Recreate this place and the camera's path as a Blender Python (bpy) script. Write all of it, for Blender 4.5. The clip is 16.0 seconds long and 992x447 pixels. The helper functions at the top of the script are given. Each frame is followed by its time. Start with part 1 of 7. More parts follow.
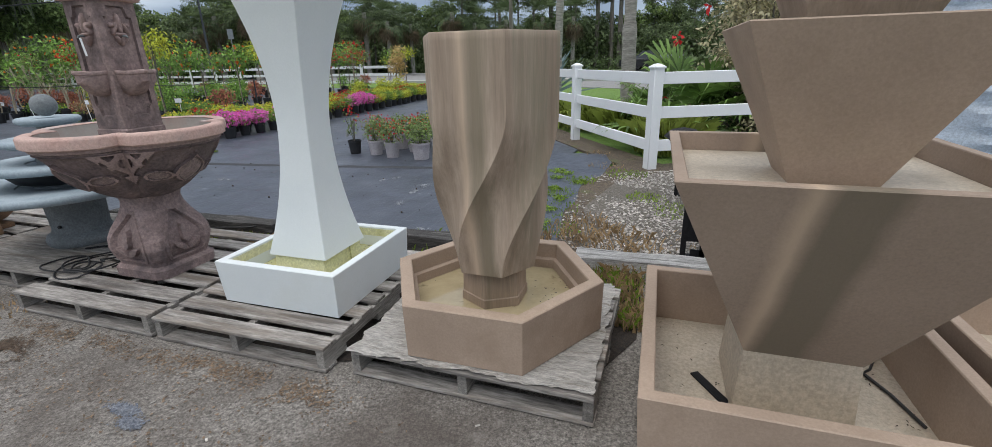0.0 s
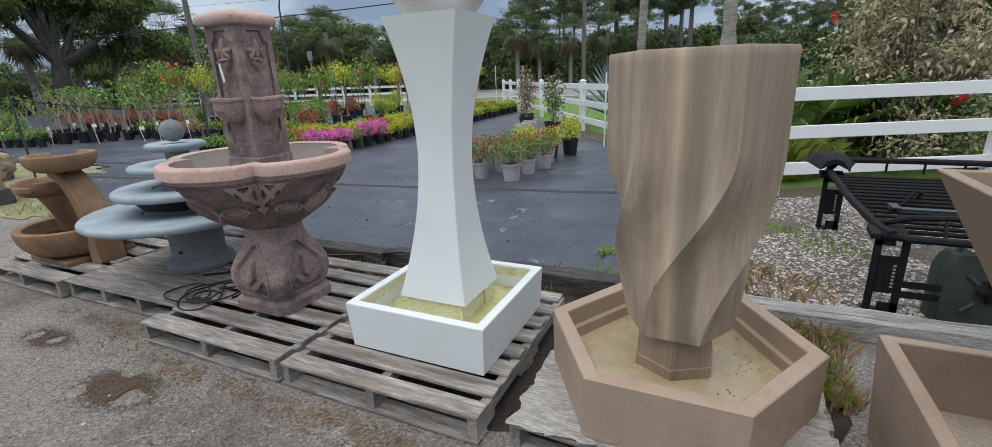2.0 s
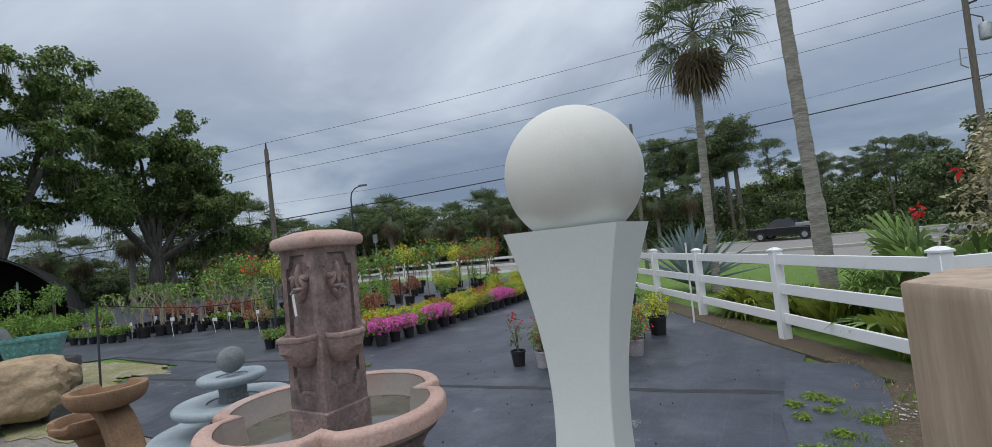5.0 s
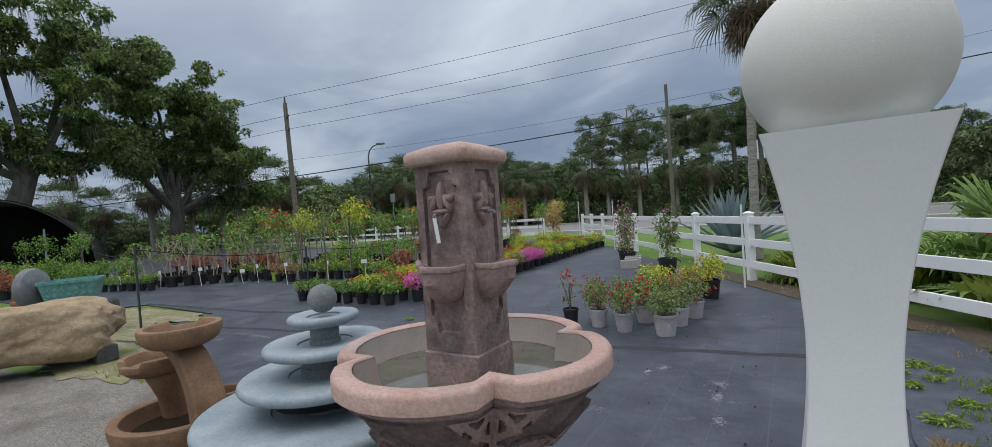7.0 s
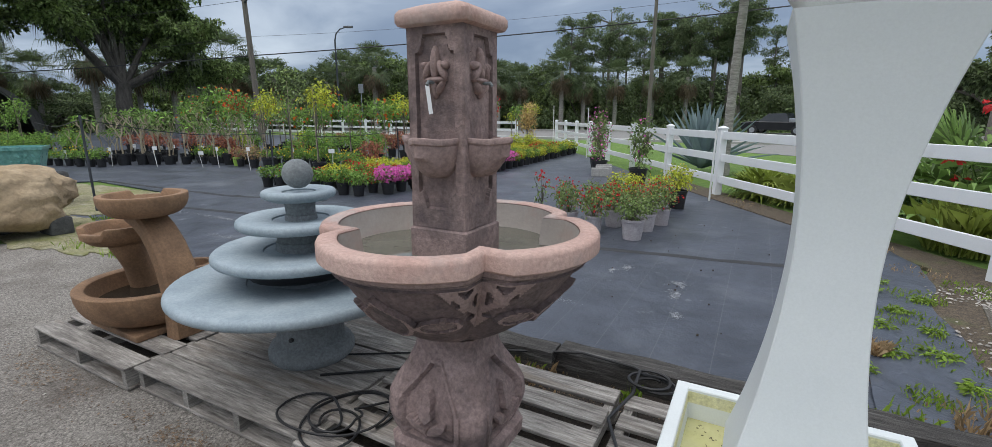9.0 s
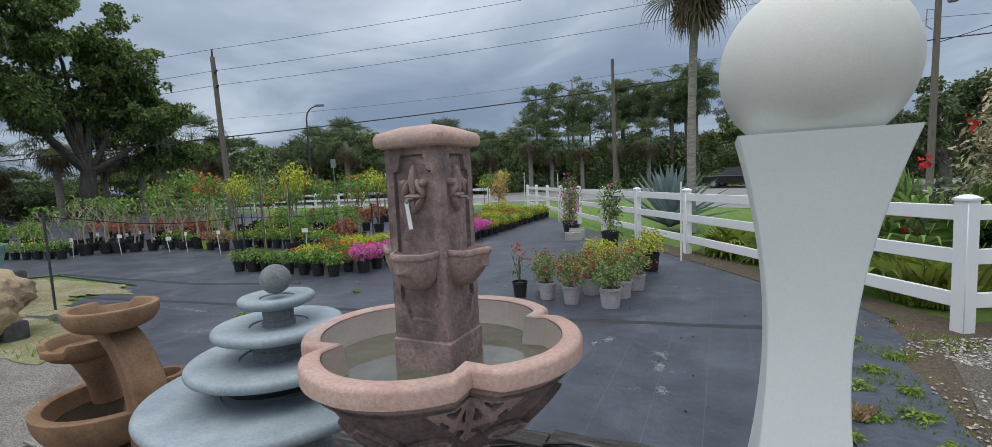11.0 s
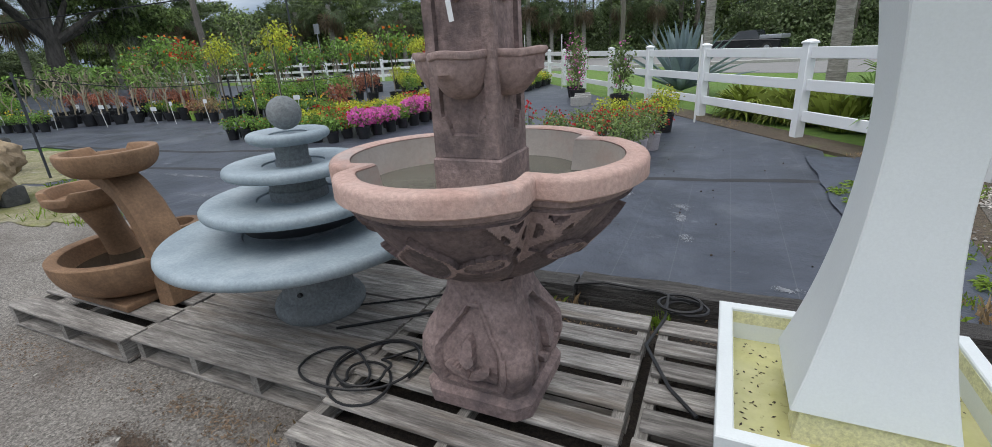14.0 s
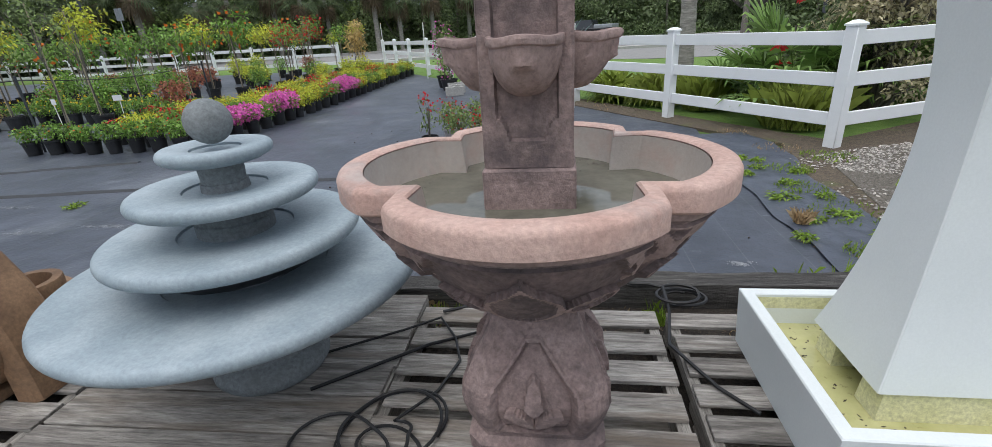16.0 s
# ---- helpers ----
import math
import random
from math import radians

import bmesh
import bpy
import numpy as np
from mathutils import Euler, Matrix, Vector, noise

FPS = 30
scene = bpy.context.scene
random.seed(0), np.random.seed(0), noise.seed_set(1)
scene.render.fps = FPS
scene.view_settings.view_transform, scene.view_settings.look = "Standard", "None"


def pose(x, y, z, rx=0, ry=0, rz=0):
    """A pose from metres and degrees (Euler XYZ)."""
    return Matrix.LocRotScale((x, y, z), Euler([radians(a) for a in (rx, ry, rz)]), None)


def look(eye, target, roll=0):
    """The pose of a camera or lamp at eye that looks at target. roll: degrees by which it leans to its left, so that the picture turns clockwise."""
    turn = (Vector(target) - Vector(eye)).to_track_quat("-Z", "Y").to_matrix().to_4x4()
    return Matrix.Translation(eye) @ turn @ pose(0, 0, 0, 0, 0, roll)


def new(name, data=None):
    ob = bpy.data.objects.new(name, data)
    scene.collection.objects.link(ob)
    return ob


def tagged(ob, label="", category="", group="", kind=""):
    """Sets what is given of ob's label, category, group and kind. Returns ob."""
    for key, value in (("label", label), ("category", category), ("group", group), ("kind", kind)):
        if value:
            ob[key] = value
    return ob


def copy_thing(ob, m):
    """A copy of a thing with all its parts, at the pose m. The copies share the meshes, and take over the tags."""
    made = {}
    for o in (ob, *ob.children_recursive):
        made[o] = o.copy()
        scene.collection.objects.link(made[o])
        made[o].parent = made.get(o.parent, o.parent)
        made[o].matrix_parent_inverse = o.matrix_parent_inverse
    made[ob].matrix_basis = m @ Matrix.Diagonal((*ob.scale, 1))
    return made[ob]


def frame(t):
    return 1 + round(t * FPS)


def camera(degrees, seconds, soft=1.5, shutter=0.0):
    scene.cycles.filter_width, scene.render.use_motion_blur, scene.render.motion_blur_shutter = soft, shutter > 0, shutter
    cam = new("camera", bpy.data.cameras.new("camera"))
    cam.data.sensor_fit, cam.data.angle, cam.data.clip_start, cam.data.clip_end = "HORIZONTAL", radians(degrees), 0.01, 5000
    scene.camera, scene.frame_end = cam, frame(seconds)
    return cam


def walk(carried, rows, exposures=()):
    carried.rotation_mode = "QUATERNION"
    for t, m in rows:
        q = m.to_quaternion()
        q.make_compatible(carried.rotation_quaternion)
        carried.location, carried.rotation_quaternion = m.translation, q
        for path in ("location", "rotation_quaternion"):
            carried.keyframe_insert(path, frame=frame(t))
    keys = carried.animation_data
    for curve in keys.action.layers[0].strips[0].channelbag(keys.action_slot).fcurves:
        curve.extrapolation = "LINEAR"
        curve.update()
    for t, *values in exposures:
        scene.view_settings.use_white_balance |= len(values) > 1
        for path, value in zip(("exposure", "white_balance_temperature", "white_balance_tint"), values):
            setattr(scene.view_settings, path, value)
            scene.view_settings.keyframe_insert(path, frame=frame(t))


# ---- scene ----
cam = camera(92.2, 16.0, soft=0.75)
PATH = [
    (0, (2.489, -1.531, 1.378), (1.884, 0.261, 0.726), -1.5),
    (0.5, (2.333, -1.55, 1.38), (1.629, 0.208, 0.735), 0.4),
    (1, (2.146, -1.419, 1.373), (1.352, 0.298, 0.723), 0.2),
    (1.5, (2.011, -1.384, 1.376), (1.19, 0.316, 0.716), -0.5),
    (2, (1.89, -1.369, 1.418), (1.064, 0.355, 0.832), -2.4),
    (2.5, (1.827, -1.273, 1.559), (1.006, 0.477, 1.047), -3.1),
    (3, (1.841, -1.187, 1.579), (1.037, 0.631, 1.361), -1.9),
    (3.5, (1.808, -1.104, 1.604), (1.007, 0.726, 1.506), -2.5),
    (4, (1.689, -1.024, 1.642), (1.022, 0.861, 1.692), -5.1),
    (4.5, (1.486, -0.963, 1.647), (0.799, 0.914, 1.73), -6.1),
    (5, (1.268, -0.887, 1.646), (0.253, 0.833, 1.753), -5.8),
    (5.2, (1.18, -0.88, 1.646), (0.117, 0.812, 1.729), -5.6),
    (7.5, (0.49, -0.932, 1.469), (-0.549, 0.771, 1.33), -2.6),
    (8, (0.474, -0.939, 1.42), (-0.518, 0.746, 1.002), -0.1),
    (10.3, (0.441, -0.898, 1.539), (-0.411, 0.864, 1.129), -2.0),
    (10.5, (0.443, -0.91, 1.561), (-0.413, 0.868, 1.237), -2.4),
    (11, (0.454, -0.946, 1.605), (-0.403, 0.852, 1.424), -2.7),
    (11.5, (0.466, -0.943, 1.629), (-0.395, 0.859, 1.529), -2.6),
    (12, (0.463, -0.951, 1.642), (-0.403, 0.852, 1.618), -2.6),
    (12.5, (0.454, -0.956, 1.645), (-0.414, 0.845, 1.683), -2.8),
    (13, (0.423, -0.975, 1.59), (-0.451, 0.824, 1.578), -2.9),
    (13.5, (0.351, -0.952, 1.454), (-0.522, 0.808, 1.079), -3.1),
    (14, (0.201, -0.873, 1.365), (-0.615, 0.821, 0.684), -3.4),
    (14.5, (0.068, -0.863, 1.329), (-0.548, 0.879, 0.564), -3.0),
    (15, (-0.143, -0.925, 1.37), (-0.556, 0.864, 0.578), -2.7),
    (15.5, (-0.273, -0.88, 1.359), (-0.583, 0.928, 0.563), -3.4),
    (16, (-0.435, -0.755, 1.383), (-0.71, 1.079, 0.633), -3.5),
]
EXPOSURE = [(0, 0.06), (2, 0.08), (3.2, -0.10), (4, -0.25), (5, -0.25), (7.5, -0.22), (8, 0.03), (10.5, -0.08), (12.5, -0.2), (13.5, -0.2), (14, 0.02), (14.5, 0.18), (16, 0.13)]
walk(cam, [(t, look(eye, target, roll)) for t, eye, target, roll in PATH], EXPOSURE)

# ---- sky, sun ----
world = bpy.data.worlds.new("overcast_sky")
scene.world = world
world.use_nodes = True
wn, wl = world.node_tree.nodes, world.node_tree.links
wn.clear()
SUN_EL, SUN_ROT = radians(62), radians(200)
sky = wn.new("ShaderNodeTexSky")
sky.sky_type, sky.sun_disc, sky.sun_elevation, sky.sun_rotation = "NISHITA", False, SUN_EL, SUN_ROT
tc = wn.new("ShaderNodeTexCoord")
sep = wn.new("ShaderNodeSeparateXYZ")
wl.new(tc.outputs["Generated"], sep.inputs[0])


def wmath(op, a, b, clamp=False):
    n = wn.new("ShaderNodeMath")
    n.operation, n.use_clamp = op, clamp
    for i, v in enumerate((a, b)):
        if isinstance(v, (int, float)):
            n.inputs[i].default_value = v
        else:
            wl.new(v, n.inputs[i])
    return n.outputs[0]


up = wmath("MAXIMUM", sep.outputs["Z"], 0.0)
den = wmath("ADD", up, 0.22)
comb = wn.new("ShaderNodeCombineXYZ")
wl.new(wmath("DIVIDE", sep.outputs["X"], den), comb.inputs[0])
wl.new(wmath("DIVIDE", sep.outputs["Y"], den), comb.inputs[1])
comb.inputs[2].default_value = 3.7
cloud = wn.new("ShaderNodeTexNoise")
cloud.inputs["Scale"].default_value, cloud.inputs["Detail"].default_value, cloud.inputs["Roughness"].default_value = 0.95, 7, 0.52
cloud.inputs["Distortion"].default_value = 0.45
wl.new(comb.outputs[0], cloud.inputs["Vector"])
ramp = wn.new("ShaderNodeValToRGB")
wl.new(cloud.outputs["Fac"], ramp.inputs[0])
els = ramp.color_ramp.elements
els[0].position, els[0].color = 0.36, (0.255, 0.35, 0.52, 1)
els[1].position, els[1].color = 0.68, (0.76, 0.88, 1.03, 1)
mid = els.new(0.5)
mid.color = (0.37, 0.475, 0.645, 1)
lift = wmath("ADD", wmath("MULTIPLY", up, 0.25), 0.74)
lit = wn.new("ShaderNodeVectorMath")
lit.operation = "SCALE"
wl.new(ramp.outputs[0], lit.inputs[0])
wl.new(lift, lit.inputs["Scale"])
zen = wn.new("ShaderNodeVectorMath")
zen.operation = "SCALE"
zen.inputs[0].default_value = (1.72, 1.66, 1.58)
wl.new(wmath("POWER", up, 2.0), zen.inputs["Scale"])
summ = wn.new("ShaderNodeVectorMath")
wl.new(lit.outputs[0], summ.inputs[0])
wl.new(zen.outputs[0], summ.inputs[1])
mixs = wn.new("ShaderNodeMixRGB")
mixs.inputs[0].default_value = 0.88
dim = wn.new("ShaderNodeVectorMath")
dim.operation = "SCALE"
dim.inputs["Scale"].default_value = 0.1
wl.new(sky.outputs[0], dim.inputs[0])
wl.new(dim.outputs[0], mixs.inputs[1])
wl.new(summ.outputs[0], mixs.inputs[2])
bg = wn.new("ShaderNodeBackground")
bg.inputs["Strength"].default_value = 1.0
wl.new(mixs.outputs[0], bg.inputs[0])
wout = wn.new("ShaderNodeOutputWorld")
wl.new(bg.outputs[0], wout.inputs[0])

sun = new("sun", bpy.data.lights.new("sun", "SUN"))
sun.data.energy, sun.data.angle, sun.data.color = 0.72, radians(40), (1.0, 0.94, 0.86)
sun.matrix_world = look((0, 0, 30), (0 - 8 * math.sin(SUN_ROT), 0 - 8 * math.cos(SUN_ROT), 15))


# ---- materials ----
def mat(name, a, b, scale=8.0, rough=0.8, bump=0.25, fine=60.0, metal=0.0, stain=None, stain_scale=1.5,
        stain_at=0.55, stain_max=0.7, stretch=(1, 1, 1), rnd=0.0, island=0.0, spec=0.5, translucent=0.0, rough_var=0.1, depth=0.01, streak=None, lines=None, grain=0.22, stain2=None):
    m = bpy.data.materials.new(name)
    m.use_nodes = True
    n, l = m.node_tree.nodes, m.node_tree.links
    p = n["Principled BSDF"]
    t = n.new("ShaderNodeTexCoord")
    mp = n.new("ShaderNodeMapping")
    mp.inputs["Scale"].default_value = stretch
    l.new(t.outputs["Object"], mp.inputs[0])
    info = n.new("ShaderNodeObjectInfo")
    shift = n.new("ShaderNodeVectorMath")
    shift.operation = "MULTIPLY_ADD"
    l.new(info.outputs["Random"], shift.inputs[0])
    shift.inputs[1].default_value = (13.0, 7.0, 5.0) if rnd else (0, 0, 0)
    l.new(mp.outputs[0], shift.inputs[2])
    vec = shift.outputs[0]

    def noise_tex(s, d=5, r=0.6):
        x = n.new("ShaderNodeTexNoise")
        x.inputs["Scale"].default_value, x.inputs["Detail"].default_value, x.inputs["Roughness"].default_value = s, d, r
        l.new(vec, x.inputs["Vector"])
        return x.outputs["Fac"]

    def ramped(fac, lo, hi):
        r = n.new("ShaderNodeMapRange")
        r.inputs["From Min"].default_value, r.inputs["From Max"].default_value = lo, hi
        l.new(fac, r.inputs["Value"])
        return r.outputs[0]

    def mix(f, c1, c2):
        x = n.new("ShaderNodeMixRGB")
        for i, v in enumerate((f, c1, c2)):
            if isinstance(v, tuple):
                x.inputs[i].default_value = (*v, 1)
            else:
                l.new(v, x.inputs[i])
        return x.outputs[0]

    g = noise_tex(scale)
    col = mix(ramped(g, 0.3, 0.7), a, b)
    f = noise_tex(fine, 4, 0.7)
    if grain and bump:
        gv = n.new("ShaderNodeMapRange")
        gv.inputs["From Min"].default_value, gv.inputs["From Max"].default_value = 0.32, 0.68
        gv.inputs["To Min"].default_value, gv.inputs["To Max"].default_value = 1 - grain, 1 + grain
        l.new(f, gv.inputs["Value"])
        gh = n.new("ShaderNodeHueSaturation")
        l.new(gv.outputs[0], gh.inputs["Value"])
        l.new(col, gh.inputs["Color"])
        col = gh.outputs[0]
    if stain:
        s = n.new("ShaderNodeMath")
        s.operation = "MULTIPLY"
        l.new(ramped(noise_tex(stain_scale, 7, 0.65), stain_at, stain_at + 0.16), s.inputs[0])
        s.inputs[1].default_value = stain_max
        col = mix(s.outputs[0], col, stain)
    if stain2:
        c2, sc2, at2, mx2 = stain2
        s2 = n.new("ShaderNodeMath")
        s2.operation = "MULTIPLY"
        l.new(ramped(noise_tex(sc2, 6, 0.7), at2, at2 + 0.12), s2.inputs[0])
        s2.inputs[1].default_value = mx2
        col = mix(s2.outputs[0], col, c2)
    if streak or lines:
        xyz = n.new("ShaderNodeSeparateXYZ")
        l.new(t.outputs["Object"], xyz.inputs[0])

        def calc(op, u, v):
            q = n.new("ShaderNodeMath")
            q.operation = op
            for i, w in enumerate((u, v)):
                if isinstance(w, (int, float)):
                    q.inputs[i].default_value = w
                else:
                    l.new(w, q.inputs[i])
            return q.outputs[0]

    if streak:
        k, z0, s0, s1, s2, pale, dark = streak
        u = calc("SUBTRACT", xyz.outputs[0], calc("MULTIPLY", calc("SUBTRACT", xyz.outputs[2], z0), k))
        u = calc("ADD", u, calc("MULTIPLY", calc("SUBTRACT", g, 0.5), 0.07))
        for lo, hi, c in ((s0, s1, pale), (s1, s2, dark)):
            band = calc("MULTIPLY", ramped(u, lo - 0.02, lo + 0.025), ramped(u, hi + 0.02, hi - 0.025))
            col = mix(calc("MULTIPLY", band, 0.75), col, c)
    if lines:
        step, wide, c = lines
        fr = calc("FRACT", calc("DIVIDE", xyz.outputs[0], step), 0)
        col = mix(calc("MULTIPLY", calc("LESS_THAN", fr, wide / step), 0.35), col, c)
    if rnd or island:
        hsv = n.new("ShaderNodeHueSaturation")
        val = n.new("ShaderNodeMapRange")
        amt = rnd or island
        val.inputs["To Min"].default_value, val.inputs["To Max"].default_value = 1 - amt, 1 + amt
        if island:
            geo = n.new("ShaderNodeNewGeometry")
            l.new(geo.outputs["Random Per Island"], val.inputs["Value"])
        else:
            l.new(info.outputs["Random"], val.inputs["Value"])
        l.new(val.outputs[0], hsv.inputs["Value"])
        l.new(col, hsv.inputs["Color"])
        col = hsv.outputs[0]
    l.new(col, p.inputs["Base Color"])
    rr = n.new("ShaderNodeMapRange")
    rr.inputs["To Min"].default_value, rr.inputs["To Max"].default_value = max(rough - rough_var, 0.02), min(rough + rough_var, 1)
    l.new(g, rr.inputs["Value"])
    l.new(rr.outputs[0], p.inputs["Roughness"])
    p.inputs["Metallic"].default_value = metal
    p.inputs["Specular IOR Level"].default_value = spec
    if bump:
        b1 = n.new("ShaderNodeBump")
        b1.inputs["Strength"].default_value, b1.inputs["Distance"].default_value = bump, depth
        l.new(f, b1.inputs["Height"])
        l.new(b1.outputs[0], p.inputs["Normal"])
    if translucent:
        tr = n.new("ShaderNodeBsdfTranslucent")
        l.new(col, tr.inputs[0])
        ms = n.new("ShaderNodeMixShader")
        ms.inputs[0].default_value = translucent
        l.new(p.outputs[0], ms.inputs[1])
        l.new(tr.outputs[0], ms.inputs[2])
        l.new(ms.outputs[0], n["Material Output"].inputs[0])
    return m


def leafmat(name, a, b, rough=0.55, island=0.45):
    return mat(name, a, b, scale=1.3, rough=rough, bump=0, island=island, translucent=0.32, spec=0.3)


M_ASPHALT = mat("asphalt", (0.12, 0.109, 0.096), (0.35, 0.32, 0.285), scale=60, rough=0.92, bump=1.0, fine=130, stain=(0.088, 0.069, 0.056), stain_scale=0.9, stain_at=0.5, stain_max=0.7, depth=0.010, grain=0.65, stain2=((0.36, 0.335, 0.30), 5.5, 0.56, 0.4))
# stain layers paint pale scuffs and also a patchy bluish sky sheen
M_FABRIC = mat("weed_fabric", (0.029, 0.035, 0.049), (0.066, 0.076, 0.101), scale=1.6, rough=0.45, bump=0.6, fine=4.5, stain=(0.165, 0.18, 0.205), stain_scale=0.85, stain_at=0.52, stain_max=0.42, depth=0.03, rough_var=0.2, spec=0.45, lines=(0.34, 0.006, (0.16, 0.165, 0.175)), grain=0.16, stain2=((0.33, 0.35, 0.38), 2.6, 0.63, 0.55))
M_FABRIC2 = mat("bluish_weed_fabric", (0.042, 0.052, 0.075), (0.066, 0.078, 0.105), scale=3, rough=0.45, bump=0.6, fine=7, stain=(0.12, 0.10, 0.07), stain_scale=2.2, stain_at=0.6, stain_max=0.5, depth=0.03, rough_var=0.15, grain=0.2)
M_SEAM = mat("dark_fabric_edge", (0.012, 0.013, 0.016), (0.025, 0.027, 0.032), scale=6, rough=0.6, bump=0.2)
M_DIRT = mat("dark_brown_dirt", (0.080, 0.054, 0.038), (0.155, 0.112, 0.08), scale=40, rough=0.95, bump=1, fine=120, depth=0.006)
# dark soil; base colour lowered further to hold the shade under the pallets
M_SHADEDSOIL = mat("shaded_dark_soil", (0.014, 0.011, 0.009), (0.055, 0.042, 0.032), scale=40, rough=0.95, bump=1, fine=90, depth=0.01, grain=0.4, stain=(0.15, 0.115, 0.08), stain_scale=9, stain_at=0.6, stain_max=0.6)
M_SCUFF = mat("pale_scuff", (0.12, 0.13, 0.15), (0.36, 0.375, 0.40), scale=16, rough=0.75, bump=0.1)
M_SOIL = mat("leaf_litter_soil", (0.07, 0.055, 0.04), (0.17, 0.13, 0.09), scale=30, rough=0.95, bump=1, fine=80, stain=(0.12, 0.16, 0.04), stain_scale=1.4, stain_at=0.55, depth=0.02, grain=0.5)
M_GRAVELBED = mat("gravel_bed", (0.10, 0.085, 0.065), (0.21, 0.19, 0.165), scale=45, rough=0.95, bump=1, fine=90, stain=(0.085, 0.065, 0.04), stain_scale=1.1, depth=0.02, grain=0.5)
M_PEBBLE = mat("pebble", (0.22, 0.20, 0.175), (0.50, 0.47, 0.43), scale=20, rough=0.85, island=0.6, bump=0)
M_GRASSGROUND = mat("mown_grass", (0.10, 0.19, 0.03), (0.17, 0.28, 0.05), scale=6, rough=0.9, bump=1, fine=90, stain=(0.22, 0.23, 0.09), stain_scale=0.25, depth=0.03)
M_DRYGRASS = mat("dry_grass", (0.22, 0.20, 0.10), (0.36, 0.33, 0.22), scale=5, rough=0.95, bump=1, fine=40, stain=(0.20, 0.22, 0.05), stain_scale=1.2, stain_at=0.48, depth=0.03, grain=0.4, stain2=((0.46, 0.43, 0.36), 2.2, 0.55, 0.8))
M_ROAD = mat("road_asphalt", (0.20, 0.195, 0.19), (0.25, 0.245, 0.235), scale=2, rough=0.85, bump=0.2)
M_PALLET = mat("weathered_pallet_wood", (0.155, 0.139, 0.125), (0.43, 0.40, 0.365), scale=4, rough=0.88, bump=0.9, fine=11, stretch=(1.0, 9, 9), rnd=0.28, stain=(0.068, 0.058, 0.053), stain_scale=0.9, stain_at=0.52, stain_max=0.75, depth=0.008, grain=0.38, stain2=((0.19, 0.145, 0.105), 0.55, 0.52, 0.6))
M_PALLETV = mat("weathered_pallet_stringer", (0.17, 0.155, 0.14), (0.33, 0.31, 0.28), scale=5, rough=0.88, bump=0.7, fine=16, stretch=(14, 1.2, 14), rnd=0.22, stain=(0.07, 0.065, 0.06), stain_scale=1.1, depth=0.006, grain=0.4)
M_TIE = mat("weathered_tie_dark", (0.03, 0.027, 0.025), (0.12, 0.112, 0.104), scale=4, rough=0.9, bump=1, fine=14, stretch=(1.2, 16, 16), stain=(0.34, 0.33, 0.31), stain_scale=1.5, stain_at=0.57, depth=0.015, grain=0.5)
M_TIELIGHT = mat("weathered_tie_grey", (0.28, 0.27, 0.26), (0.60, 0.59, 0.57), scale=4, rough=0.9, bump=1, fine=14, stretch=(1.2, 18, 18), stain=(0.06, 0.055, 0.05), stain_scale=1.6, stain_at=0.5, depth=0.015, grain=0.45)
M_PEEL = mat("peeling_plywood", (0.38, 0.355, 0.32), (0.62, 0.59, 0.55), scale=9, rough=0.9, bump=1, fine=30, stain=(0.20, 0.155, 0.11), stain_scale=3, depth=0.02, stretch=(1, 4, 1), grain=0.35)
M_WHITECAST = mat("white_painted_concrete", (0.67, 0.71, 0.715), (0.73, 0.765, 0.765), scale=2.5, rough=0.55, bump=0.12, fine=140, stain=(0.62, 0.65, 0.62), stain_scale=1.2, depth=0.003, grain=0.03)
M_BALL = mat("cream_sphere", (0.60, 0.605, 0.57), (0.66, 0.66, 0.625), scale=3, rough=0.6, bump=0.25, fine=200, stain=(0.54, 0.54, 0.49), stain_scale=1.6, depth=0.003, grain=0.05)
M_ALGAE = mat("algae_yellowed_white", (0.62, 0.61, 0.36), (0.74, 0.72, 0.50), scale=7, rough=0.6, bump=0.3, fine=80, stain=(0.45, 0.43, 0.17), stain_scale=4, depth=0.004)
M_ALGWATER = mat("yellow_green_pool_water", (0.42, 0.41, 0.18), (0.56, 0.54, 0.29), scale=5, rough=0.12, bump=0.1, fine=18, stain=(0.08, 0.065, 0.03), stain_scale=26, stain_at=0.60, stain_max=0.9, rough_var=0.05, grain=0.05)
M_TAN = mat("tan_cast_stone", (0.326, 0.241, 0.179), (0.430, 0.325, 0.246), scale=2.2, rough=0.75, bump=0.2, fine=110, stain=(0.263, 0.187, 0.130), stain_scale=1.6, depth=0.004, grain=0.1)
M_TANSTREAK = mat("streaked_tan_cast_stone", (0.247, 0.177, 0.125), (0.452, 0.340, 0.256), scale=4.2, rough=0.72, bump=0.2, fine=90, stretch=(1.5, 1.5, 0.10), stain=(0.131, 0.108, 0.068), stain_scale=2.0, stain_at=0.52, stain_max=0.8, depth=0.004, grain=0.12)
M_URN = mat("dark_streaked_tan_stone", (0.275, 0.205, 0.150), (0.50, 0.395, 0.305), scale=5.0, rough=0.72, bump=0.2, fine=60, stretch=(2.6, 2.6, 0.16), stain=(0.175, 0.145, 0.095), stain_scale=1.5, stain_at=0.54, stain_max=0.75, depth=0.004, streak=(0.0, 0.0, -0.055, -0.005, 0.075, (0.57, 0.43, 0.31), (0.20, 0.165, 0.11)), grain=0.10, stain2=((0.235, 0.215, 0.15), 2.3, 0.55, 0.6))
